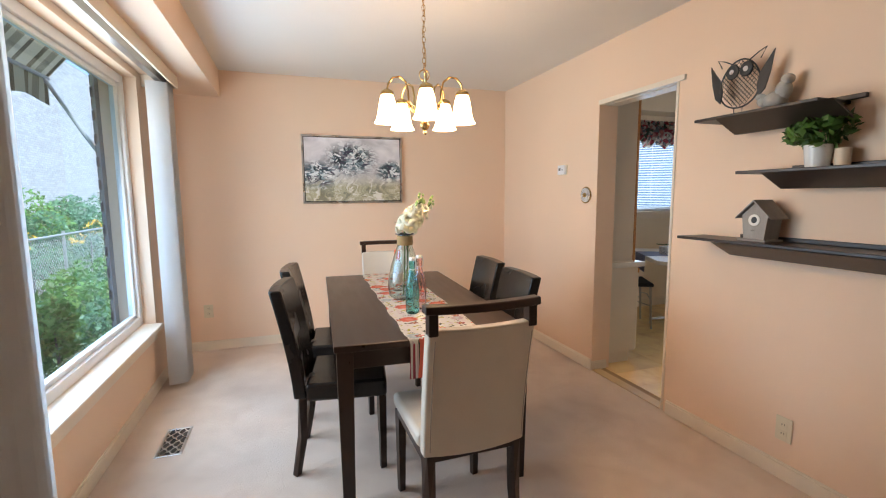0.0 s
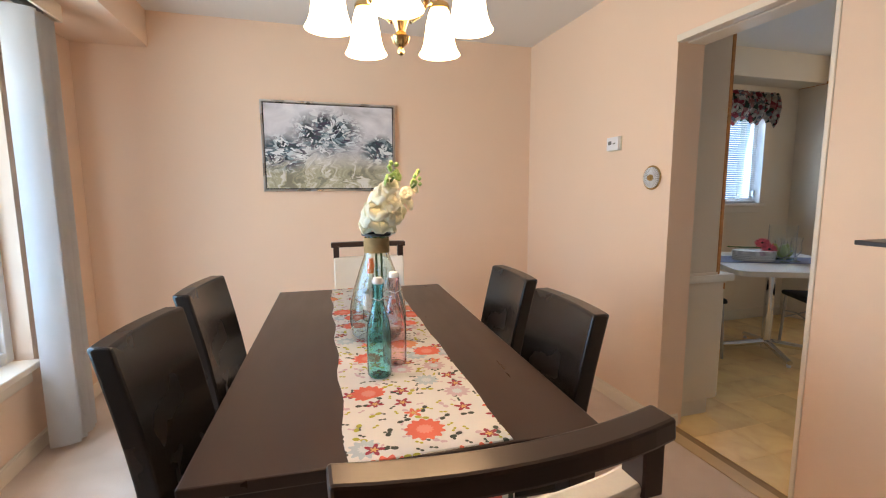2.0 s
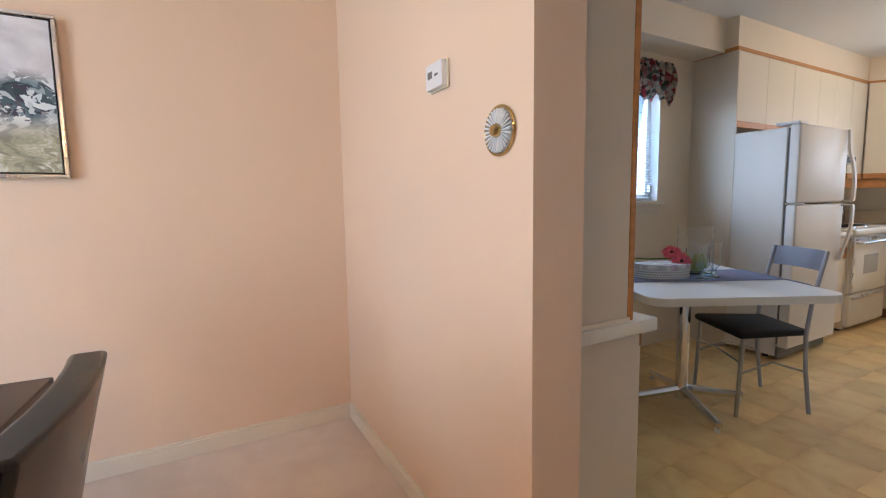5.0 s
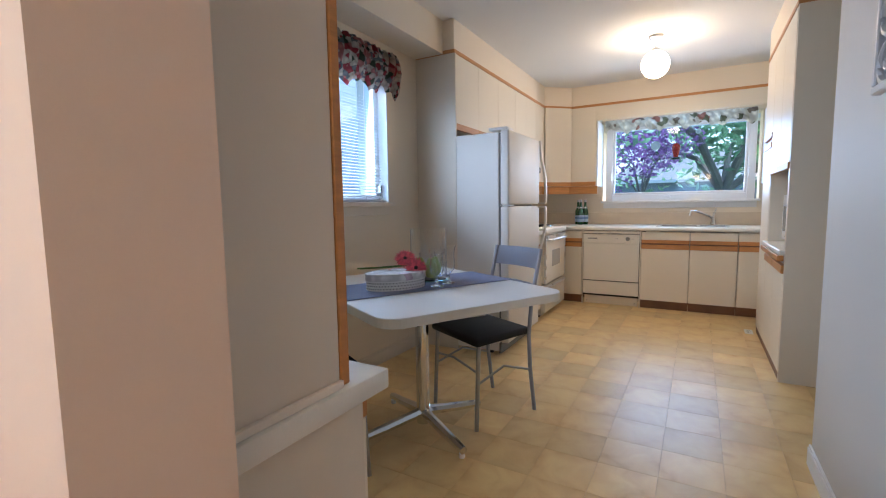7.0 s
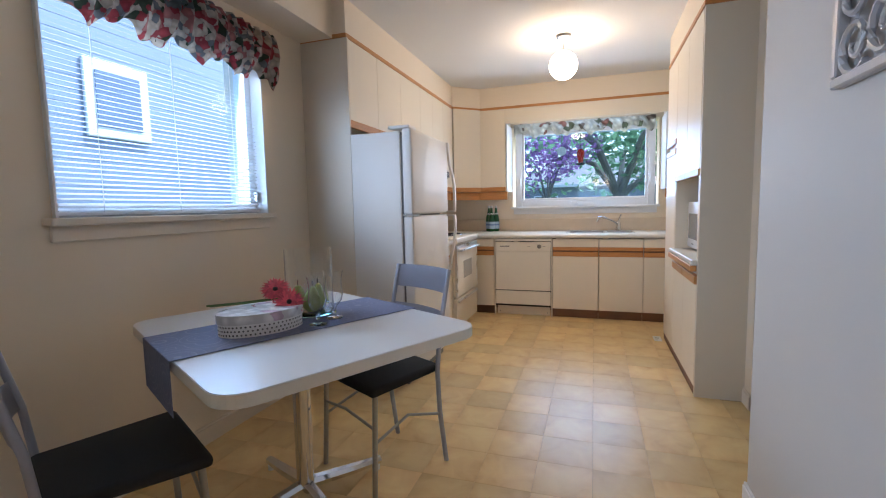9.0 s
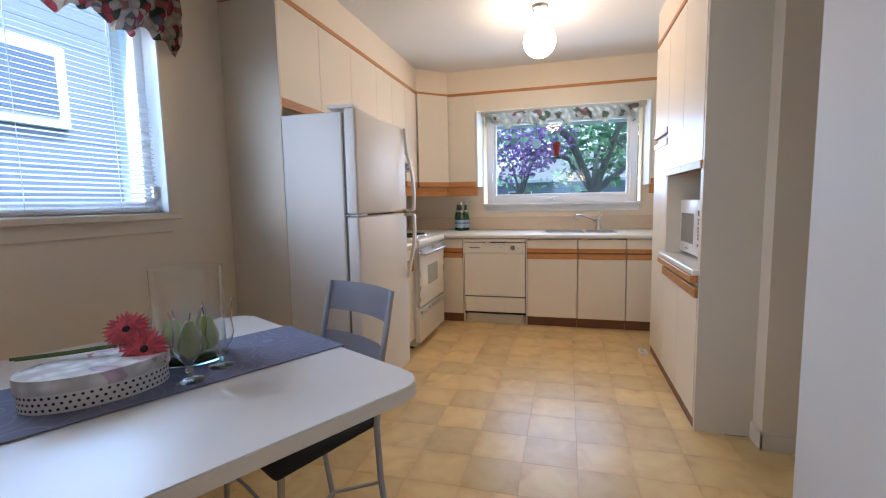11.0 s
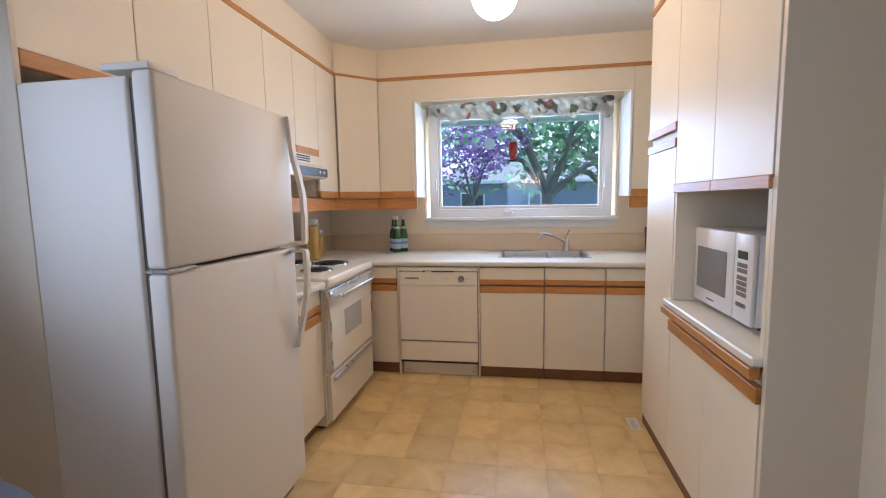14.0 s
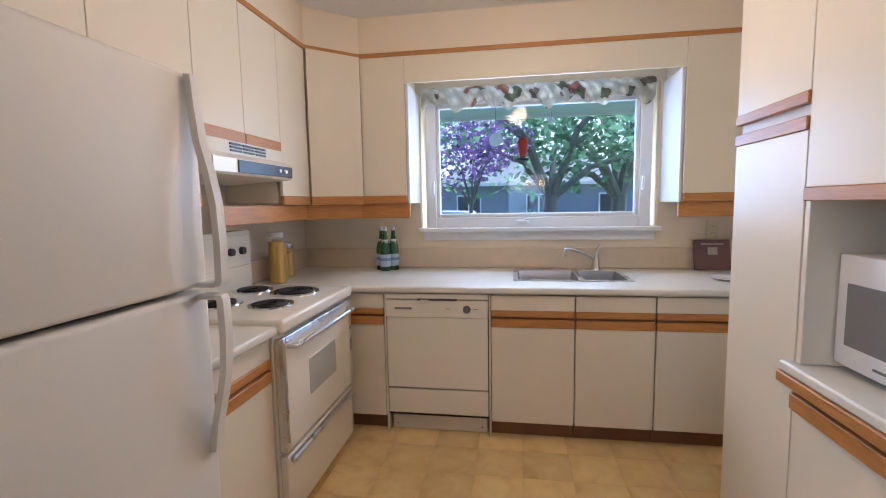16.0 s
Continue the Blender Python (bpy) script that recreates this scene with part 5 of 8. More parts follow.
# painting
def canvas():
    m, nt, N, L, P = nodes("painted_canvas")
    tc = N.new("ShaderNodeTexCoord").outputs["Generated"]
    big = noise_tex(N, L, tc, 2.6, 5, (1.5, 1, 1), 0.8)
    dab = N.new("ShaderNodeTexVoronoi")
    dab.inputs["Scale"].default_value = 26
    wob = noise_tex(N, L, tc, 5, 4, distort=2.0)
    mv = N.new("ShaderNodeVectorMath")
    mv.operation = "MULTIPLY_ADD"
    mv.inputs[1].default_value = (0.25, 0.25, 0.25)
    L.new(wob.outputs["Color"], mv.inputs[0]), L.new(tc, mv.inputs[2])
    L.new(mv.outputs[0], dab.inputs["Vector"])
    sp = N.new("ShaderNodeSeparateColor")
    L.new(dab.outputs["Color"], sp.inputs[0])
    sx = N.new("ShaderNodeSeparateXYZ")
    L.new(tc, sx.inputs[0])
    # three soft flower heads
    total = None
    for hx, hz, rad in ((0.47, 0.66, 0.25), (0.13, 0.42, 0.20), (0.90, 0.48, 0.16)):
        d = N.new("ShaderNodeVectorMath")
        d.operation = "DISTANCE"
        cb = N.new("ShaderNodeCombineXYZ")
        L.new(sx.outputs[0], cb.inputs[0]), L.new(sx.outputs[2], cb.inputs[2])
        d.inputs[1].default_value = (hx, 0, hz)
        L.new(cb.outputs[0], d.inputs[0])
        f = N.new("ShaderNodeMapRange")
        f.inputs[1].default_value, f.inputs[2].default_value, f.inputs[3].default_value, f.inputs[4].default_value = rad * 0.7, rad * 1.3, 1, 0
        L.new(d.outputs["Value"], f.inputs[0])
        if total is None:
            total = f.outputs[0]
        else:
            mxx = N.new("ShaderNodeMath")
            mxx.operation = "MAXIMUM"
            L.new(total, mxx.inputs[0]), L.new(f.outputs[0], mxx.inputs[1])
            total = mxx.outputs[0]
    ground = ramp(N, [(0.30, (0.42, 0.41, 0.42)), (0.46, (0.62, 0.60, 0.63)), (0.64, (0.80, 0.78, 0.80))])
    L.new(big.outputs[0], ground.inputs[0])
    head = ramp(N, [(0.0, (0.012, 0.022, 0.03)), (0.24, (0.05, 0.09, 0.11)), (0.42, (0.20, 0.28, 0.32)), (0.58, (0.66, 0.72, 0.74)), (0.78, (0.78, 0.80, 0.80)), (0.92, (0.05, 0.04, 0.07))])
    L.new(sp.outputs[0], head.inputs[0])
    grass = noise_tex(N, L, mv.outputs[0], 5.5, 3, (2.6, 1, 0.55), 1.2)
    gr = ramp(N, [(0.36, (0.16, 0.15, 0.07)), (0.5, (0.42, 0.39, 0.22)), (0.62, (0.70, 0.68, 0.62))])
    L.new(grass.outputs[0], gr.inputs[0])
    low = N.new("ShaderNodeMapRange")
    low.inputs[1].default_value, low.inputs[2].default_value, low.inputs[3].default_value, low.inputs[4].default_value = 0.22, 0.46, 0.85, 0
    L.new(sx.outputs[2], low.inputs[0])
    m1, m2 = N.new("ShaderNodeMixRGB"), N.new("ShaderNodeMixRGB")
    L.new(low.outputs[0], m1.inputs[0]), L.new(ground.outputs[0], m1.inputs[1]), L.new(gr.outputs[0], m1.inputs[2])
    ms = N.new("ShaderNodeMath")
    ms.operation = "MULTIPLY"
    rg = N.new("ShaderNodeMapRange")
    rg.inputs[1].default_value, rg.inputs[2].default_value = 0.30, 0.46
    L.new(wob.outputs[0], rg.inputs[0])
    L.new(total, ms.inputs[0]), L.new(rg.outputs[0], ms.inputs[1])
    L.new(ms.outputs[0], m2.inputs[0]), L.new(m1.outputs[0], m2.inputs[1]), L.new(head.outputs[0], m2.inputs[2])
    L.new(m2.outputs[0], P.inputs["Base Color"])
    P.inputs["Roughness"].default_value = 0.6
    bp = N.new("ShaderNodeBump")
    bp.inputs["Strength"].default_value, bp.inputs["Distance"].default_value = 0.3, 0.002
    L.new(dab.outputs["Distance"], bp.inputs["Height"])
    L.new(bp.outputs[0], P.inputs["Normal"])
    return m


def painting():
    x0, x1, z0, z1, y = 0.388, 1.328, 1.312, 1.942, YN
    p = thing("painting", ((x0 + x1) / 2, y, z0), "abstract flower painting in a thin silver frame", "painting")
    bm = bmesh.new()
    box(bm, x0, x1, y - 0.035, y - 0.002, z0, z0 + 0.014, 0.002), box(bm, x0, x1, y - 0.035, y - 0.002, z1 - 0.014, z1, 0.002)
    box(bm, x0, x0 + 0.014, y - 0.0345, y - 0.0025, z0 + 0.014, z1 - 0.014, 0.002), box(bm, x1 - 0.014, x1, y - 0.0345, y - 0.0025, z0 + 0.014, z1 - 0.014, 0.002)
    part("frame", bm, M_STEEL, p, "silver metal frame")
    part("gap", boxm(x0 + 0.014, x1 - 0.014, y - 0.012, y - 0.003, z0 + 0.014, z1 - 0.014), M_BLACK, p, "black inner edge")
    part("canvas", boxm(x0 + 0.022, x1 - 0.022, y - 0.028, y - 0.0125, z0 + 0.022, z1 - 0.022), canvas(), p, "painted canvas")


painting()


# window blinds: vertical vanes stacked at both ends, with a head valance
def vanes(y0, y1, n, label):
    b = thing("vertical_blind", (-0.52, (y0 + y1) / 2, 2.14), label, "blind", "vertical blind stacks")
    for i in range(n):
        y = y0 + (y1 - y0) * (i + 0.5) / n
        bm = bmesh.new()
        rows = []
        ang = radians(72 + 9 * math.sin(i * 2.3))
        for z in (0.035 + 0.008 * math.sin(i * 1.7), 1.0, 2.15):
            rr = []
            for k in range(5):
                u = (k / 4 - 0.5) * 0.125
                cv = 0.012 * (1 - (2 * u / 0.125) ** 2)
                rr.append(bm.verts.new((-0.55 + u * math.sin(ang) + cv * math.cos(ang), y + u * math.cos(ang) - cv * math.sin(ang), z)))
            rows.append(rr)
        for a, c in zip(rows, rows[1:]):
            for k in range(4):
                bm.faces.new((a[k], a[k + 1], c[k + 1], c[k]))
        bmesh.ops.solidify(bm, geom=bm.faces[:], thickness=0.0012)
        part("vane", bm, M_BLIND, b, smooth=True)
    return b


vanes(4.09, 4.29, 9, "white vertical blind vanes stacked beside the window")
vanes(1.88, 2.21, 13, "white vertical blind vanes stacked beside the window")
v = thing("blind_valance", (-0.5, 3.2, 2.145), "cream head rail valance of the vertical blinds", "valance")
part("face_board", boxm(-0.475, -0.46, 1.7, 4.315, 2.150, 2.2345, 0.002), M_TRIM, v)
part("track", boxm(-0.57, -0.53, 1.7, 4.30, 2.165, 2.2345, 0.002), M_STEELD, v, "grey blind track")
part("end_board", boxm(XW + 0.002, -0.476, 4.300, 4.315, 2.150, 2.2345, 0.002), M_TRIM, v)


# floor registers
def register(name, x0, x1, y0, y1, label, nx, ny, mat, z=0.0):
    r = thing(name, ((x0 + x1) / 2, (y0 + y1) / 2, z), label, "floor vent")
    bm = bmesh.new()
    f = 0.014
    box(bm, x0, x1, y0, y0 + f, z, z + 0.006, 0.002), box(bm, x0, x1, y1 - f, y1, z, z + 0.006, 0.002)
    box(bm, x0, x0 + f, y0 + f, y1 - f, z, z + 0.006, 0.002), box(bm, x1 - f, x1, y0 + f, y1 - f, z, z + 0.006, 0.002)
    part("frame", bm, mat, r)
    part("well", boxm(x0 + f, x1 - f, y0 + f, y1 - f, z + 0.0003, z + 0.0012), M_BLACK, r, "black duct opening")
    for i in range(nx):
        for j in range(ny):
            cx = x0 + f + (x1 - x0 - 2 * f) * (i + 0.5) / nx
            cy = y0 + f + (y1 - y0 - 2 * f) * (j + 0.5) / ny
            w, h = (x1 - x0 - 2 * f) / nx, (y1 - y0 - 2 * f) / ny
            if nx > 1:
                bm = bmesh.new()
                k = 1 if (i + j) % 2 else -1
                tube([(cx - w / 2, cy - k * h / 2, z + 0.004), (cx - w * 0.1, cy + h * 0.25 * k, z + 0.004), (cx + w / 2, cy + k * h / 2, z + 0.004)], 0.0035, bm, 5)
                part("scroll", bm, mat, r)
            else:
                part("slat", boxm(x0 + f, x1 - f, cy - h * 0.28, cy + h * 0.28, z + 0.0015, z + 0.005), mat, r)


register("floor_vent", -0.478, -0.345, 3.13, 3.445, "ornate silver floor vent set in the carpet", 4, 8, M_STEEL)
register("floor_vent", 6.92, 7.06, 2.452, 2.515, "white metal floor vent by the pantry", 1, 5, M_WHITE)


# wall fittings
def wall_plate(name, centre, normal, w, h, label, category, holes):
    cx, cy, cz = centre
    p = thing(name, centre, label, category)
    def rect(a0, a1, z0, z1, d0, d1, bevel=0.0):
        if normal[0]:
            s = normal[0]
            return boxm(min(cx + s * d0, cx + s * d1), max(cx + s * d0, cx + s * d1), cy + a0, cy + a1, cz + z0, cz + z1, bevel)
        s = normal[1]
        return boxm(cx + a0, cx + a1, min(cy + s * d0, cy + s * d1), max(cy + s * d0, cy + s * d1), cz + z0, cz + z1, bevel)
    part("plate", rect(-w / 2, w / 2, -h / 2, h / 2, 0.001, 0.008, 0.002), M_IVORY, p)
    for name2, a0, a1, z0, z1, d, mat in holes:
        part(name2, rect(a0, a1, z0, z1, 0.006, d, 0.001), mat, p)


M_IVORY = paint("ivory_plastic", (0.70, 0.62, 0.46), 0.4, var=0.03, scale=8, fine=120)
sockets = []
for dz in (0.022, -0.022):
    sockets.append(("socket", -0.017, 0.017, dz - 0.014, dz + 0.014, 0.0105, M_IVORY))
    for da in (-0.007, 0.005):
        sockets.append(("slot", da, da + 0.003, dz - 0.004, dz + 0.007, 0.0112, M_BLACK))
wall_plate("power_outlet", (XP, 1.932, 0.25), (-1, 0), 0.075, 0.118, "ivory double power outlet low on the wall", "outlet", sockets)
wall_plate("power_outlet", (-0.465, YN, 0.36), (0, -1), 0.075, 0.118, "ivory double power outlet low on the wall", "outlet", sockets)
wall_plate("power_outlet", (XE, 1.98, 1.15), (-1, 0), 0.075, 0.118, "ivory power outlet above the worktop", "outlet", sockets)
wall_plate("light_switch", (5.63, 1.908, 1.293), (-1, 0), 0.085, 0.13, "ivory light switch plate on the passage wall", "light switch", [("toggle", -0.005, 0.005, -0.012, 0.012, 0.016, M_IVORY)])
wall_plate("phone_bracket", (5.63, 1.921, 1.556), (-1, 0), 0.075, 0.115, "grey metal telephone bracket on the passage wall", "wall bracket", [("hook", -0.012, 0.012, 0.03, 0.05, 0.02, M_GREYPL), ("plate_face", -0.034, 0.034, -0.052, 0.052, 0.0095, M_STEELD)])
wall_plate("thermostat", (XP, 3.832, 1.583), (-1, 0), 0.115, 0.085, "white wall thermostat with a small display", "thermostat", [("body", -0.052, 0.052, -0.038, 0.038, 0.026, M_MW), ("display", 0.008, 0.038, -0.006, 0.016, 0.0275, M_GREYPL), ("button", -0.028, -0.020, -0.004, 0.004, 0.028, M_GREYPL), ("button", -0.016, -0.008, -0.004, 0.004, 0.028, M_GREYPL)])
med = thing("wall_medallion", (XP, 3.515, 1.372), "round fluted glass and brass medallion on the wall", "wall ornament")
bm = bmesh.new()
for i in range(28):
    a = 2 * math.pi * i / 28
    tube([(XP - 0.0105, 3.515 + 0.016 * math.cos(a), 1.372 + 0.016 * math.sin(a)), (XP - 0.012, 3.515 + 0.055 * math.cos(a), 1.372 + 0.055 * math.sin(a))], 0.0030, bm, 6, [0.5, 1.2])
part("fluted_rim", bm, M_MW, med, smooth=True)
k = lathe([(0.0, 0.006), (0.060, 0.005), (0.061, 0.0)], 30)
bmesh.ops.transform(k, matrix=pose(XP - 0.001, 3.515, 1.372, 0, -90, 0), verts=k.verts)
part("back_plate", k, M_STITCH, med, "dull brown back plate", smooth=True)
part("back_ring", tube(arc((XP - 0.005, 3.515, 1.372), 0.061, 0, 360, 36, "yz"), 0.0045, sides=6), M_BRASS, med, smooth=True)
k = lathe([(0.0, 0.03), (0.012, 0.028), (0.018, 0.018), (0.016, 0.006), (0.024, 0.0)], 18)
bmesh.ops.transform(k, matrix=pose(XP, 3.515, 1.372, 0, -90, 0), verts=k.verts)
part("knob", k, M_BRASS, med, "brass centre knob", smooth=True)


# ---- outdoors ----
GZ = -0.45
M_GRASS = paint("lawn", (0.08, 0.125, 0.055), 0.9, var=0.35, scale=0.8, fine=40, bump=0.5)
M_ASPH = paint("asphalt", (0.055, 0.056, 0.06), 0.9, var=0.2, scale=2, fine=80, bump=0.2)
M_BARK = paint("grey_bark", (0.21, 0.19, 0.18), 0.9, var=0.35, scale=6, fine=30, bump=0.6, stretch=(1, 1, 0.2))
M_SIDING = paint("pale_siding", (0.24, 0.28, 0.34), 0.6, var=0.04, scale=2, fine=60)
M_ROOF = paint("grey_shingles", (0.16, 0.16, 0.165), 0.9, var=0.2, scale=3, fine=40, bump=0.3)
M_REDB = paint("red_brick_far", (0.28, 0.13, 0.10), 0.9, var=0.15, scale=3, fine=40)
M_PALEB = paint("pale_brick", (0.47, 0.46, 0.48), 0.9, var=0.06, scale=3, fine=60, bump=0.2, island=0.10)
M_MORTAR = paint("mortar", (0.40, 0.39, 0.38), 0.95, var=0.06)
M_GREYB = paint("grey_brick", (0.20, 0.20, 0.205), 0.9, var=0.15, scale=5, fine=60, bump=0.2, island=0.15)
M_DKGLASS = paint("dark_window_glass", (0.05, 0.06, 0.075), 0.08, var=0.1)
M_GALV = paint("galvanised_wire", (0.50, 0.51, 0.52), 0.45, metal=0.6, var=0.08, scale=6, fine=60)
M_CAR = paint("white_car_paint", (0.78, 0.78, 0.79), 0.2, var=0.02, coat=0.6, bump=0)
M_TYRE = paint("tyre_rubber", (0.02, 0.02, 0.02), 0.85, var=0.1)
M_FLOWER = paint("yellow_petals", (0.75, 0.45, 0.05), 0.6, var=0.1, island=0.2)

bm = bmesh.new()
S = 400
ring = [(-S, -S), (S, -S), (S, S), (-S, S)]
vs = [bm.verts.new((x, y, GZ)) for x, y in ring]
bm.faces.new(vs)
structure("ground", bm, M_GRASS, "green lawn around the house", "ground")
structure("road", boxm(24.0, 31.0, -120, 120, GZ + 0.005, GZ + 0.03), M_ASPH, "grey asphalt street", "road")
structure("pavement", boxm(22.2, 23.6, -120, 120, GZ + 0.005, GZ + 0.06), M_MORTAR, "pale concrete pavement", "pavement")


def leafy(name, base, through, island=0.4):
    """Leaves that let part of the daylight through."""
    m = paint(name, base, 0.5, var=0.3, scale=1.5, fine=20, bump=0, island=island)
    N, L = m.node_tree.nodes, m.node_tree.links
    P = N["Principled BSDF"]
    tr, mx = N.new("ShaderNodeBsdfTranslucent"), N.new("ShaderNodeMixShader")
    L.new(P.inputs["Base Color"].links[0].from_socket, tr.inputs[0])
    mx.inputs[0].default_value = through
    L.new(P.outputs[0], mx.inputs[1]), L.new(tr.outputs[0], mx.inputs[2])
    L.new(mx.outputs[0], N["Material Output"].inputs[0])
    return m


M_LEAF = leafy("green_leaves", (0.17, 0.34, 0.20), 0.55)
M_LEAF2 = leafy("bright_green_leaves", (0.20, 0.38, 0.12), 0.5)
M_PURPLE = leafy("purple_leaves", (0.38, 0.19, 0.46), 0.55)


def leaves(centres, n, size, seed, squash=0.8):
    """Many small leaf blades spread over clumps (x, y, z, radius)."""
    rng = random.Random(seed)
    verts, faces = [], []
    tot = sum(c[3] ** 2 for c in centres)
    for cx, cy, cz, r in centres:
        for _ in range(int(n * r * r / tot)):
            while True:
                d = Vector((rng.uniform(-1, 1), rng.uniform(-1, 1), rng.uniform(-1, 1)))
                if 0.05 < d.length <= 1:
                    break
            d = d.normalized() * (d.length ** 0.45)
            p = Vector((cx, cy, cz)) + Vector((d.x * r, d.y * r, d.z * r * squash))
            a = Vector((rng.gauss(0, 1), rng.gauss(0, 1), rng.gauss(0, 0.7))).normalized()
            b = a.cross(Vector((rng.gauss(0, 1), rng.gauss(0, 1), rng.gauss(0, 1)))).normalized()
            s = size * rng.uniform(0.6, 1.3)
            k = len(verts)
            verts += [p - a * s, p + b * s * 0.45, p + a * s, p - b * s * 0.45]
            faces.append((k, k + 1, k + 2, k + 3))
    return verts, faces


def leaf_part(name, centres, n, size, seed, mat, parent, squash=0.8):
    v, f = leaves(centres, n, size, seed, squash)
    me = bpy.data.meshes.new(name)
    root = parent.location
    me.from_pydata([tuple(p - root) for p in v], [], f)
    me.materials.append(mat)
    ob = new(name, me)
    ob.parent = parent
    return ob


def tree(x, y, h, r, crown_mat, label, seed, n=5000, leaf=0.16, trunk=0.22, fork=0.33, lean=0.0):
    rng = random.Random(seed)
    t = thing("tree", (x, y, GZ), label, "tree")
    zf = GZ + h * fork
    part("trunk", tube([(x, y, GZ - 0.1), (x + lean * 0.3, y + 0.05, GZ + h * fork * 0.5), (x + lean, y, zf)], trunk, sides=10, taper=[1.25, 0.95, 0.85]), M_BARK, t, smooth=True)
    clumps = []
    for i in range(7):
        a = 2 * math.pi * i / 7 + rng.uniform(-0.3, 0.3)
        rr = r * rng.uniform(0.55, 0.85)
        e = (x + rr * math.cos(a), y + rr * math.sin(a), zf + h * rng.uniform(0.15, 0.5))
        m = (x + lean + 0.35 * rr * math.cos(a), y + 0.35 * rr * math.sin(a), zf + (e[2] - zf) * 0.6)
        part("limb", tube([(x + lean, y, zf - 0.1), m, e], trunk * 0.55, sides=7, taper=[1, 0.7, 0.25]), M_BARK, t, smooth=True)
        clumps.append((*e, r * rng.uniform(0.38, 0.55)))
        clumps.append((m[0] + rng.uniform(-0.4, 0.4), m[1] + rng.uniform(-0.4, 0.4), e[2] + h * 0.12, r * rng.uniform(0.3, 0.5)))
    leaf_part("crown", clumps, n, leaf, seed + 7, crown_mat, t)
    return t


def shrub(x, y, r, h, mat, label, seed, n=900, leaf=0.05, z=GZ):
    rng = random.Random(seed)
    s = thing("shrub", (x, y, z), label, "shrub")
    part("stems", tube([(x, y, z - 0.02), (x + 0.03, y, z + h * 0.35), (x, y + 0.04, z + h * 0.7)], 0.02, sides=6, taper=[1, 0.8, 0.3]), M_BARK, s)
    cl = [(x + rng.uniform(-0.6, 0.6) * r, y + rng.uniform(-0.6, 0.6) * r, z + h * rng.uniform(0.25, 0.8), r * rng.uniform(0.4, 0.6)) for _ in range(7)]
    leaf_part("foliage", cl, n, leaf, seed, mat, s, 1.0)
    return s


# street side, seen over the sink
tree(17.5, 2.3, 6.6, 3.6, M_LEAF, "large shade tree on the front lawn", 3, 3000, 0.13, 0.20, 0.30)
tree(20.0, 0.0, 7.0, 3.4, M_LEAF, "broad green street tree", 5, 2800, 0.16, 0.26, 0.28)
tree(21.0, 7.6, 7.5, 3.6, M_LEAF, "tall green street tree", 8, 2800, 0.17, 0.26, 0.42)
tree(16.5, 4.35, 3.0, 1.2, M_PURPLE, "purple-leaved ornamental tree on the lawn", 11, 2200, 0.07, 0.06, 0.60)
shrub(19.0, 3.2, 0.8, 1.4, M_LEAF2, "bright green shrub on the lawn", 21, 1500, 0.09)
shrub(20.5, 2.4, 1.0, 1.1, M_LEAF, "round dark green shrub on the lawn", 22, 1500, 0.09)
shrub(19.0, 0.9, 1.1, 1.3, M_LEAF, "spreading evergreen shrub on the lawn", 23, 1800, 0.10)
shrub(20.0, -0.8, 0.9, 1.2, M_LEAF2, "bright green shrub on the lawn", 24, 1200, 0.09)


def far_house(x, y0, y1, label, mat, z1=2.6, roof=2.6, depth=9):
    h = thing("house", (x, (y0 + y1) / 2, GZ), label, "house")
    part("wall", boxm(x, x + depth, y0, y1, GZ, z1, 0.02), mat, h)
    bm = bmesh.new()
    o = 0.6
    a = [bm.verts.new(p) for p in ((x - o, y0 - o, z1), (x - o, y1 + o, z1), (x + depth + o, y1 + o, z1), (x + depth + o, y0 - o, z1))]
    r = [bm.verts.new(p) for p in ((x + depth / 2, y0 + depth * 0.4, z1 + roof), (x + depth / 2, y1 - depth * 0.4, z1 + roof))]
    bm.faces.new(a[::-1]), bm.faces.new((a[0], a[1], r[1], r[0])), bm.faces.new((a[2], a[3], r[0], r[1]))
    bm.faces.new((a[1], a[2], r[1])), bm.faces.new((a[3], a[0], r[0]))
    part("roof", bm, M_ROOF, h, "grey shingle hip roof")
    n = max(2, int((y1 - y0) / 4))
    for i in range(n):
        yc = y0 + (y1 - y0) * (i + 0.5) / n
        w = part("window", boxm(x - 0.06, x - 0.005, yc - 0.9, yc + 0.9, 0.55, 1.95, 0.01), M_WHITE, h)
        for s in (-0.43, 0.43):
            part("pane", boxm(x - 0.07, x - 0.055, yc + s - 0.37, yc + s + 0.37, 0.65, 1.85), M_DKGLASS, w)
    part("fascia", boxm(x - 0.62, x - 0.58, y0 - 0.6, y1 + 0.6, z1 - 0.05, z1 + 0.15), M_WHITE, h)


far_house(38, -6, 9, "pale bungalow with a grey hip roof across the street", M_SIDING)
far_house(38, -26, -10, "red brick bungalow across the street", M_REDB)
far_house(38, 13, 28, "pale bungalow with a grey hip roof across the street", M_SIDING)


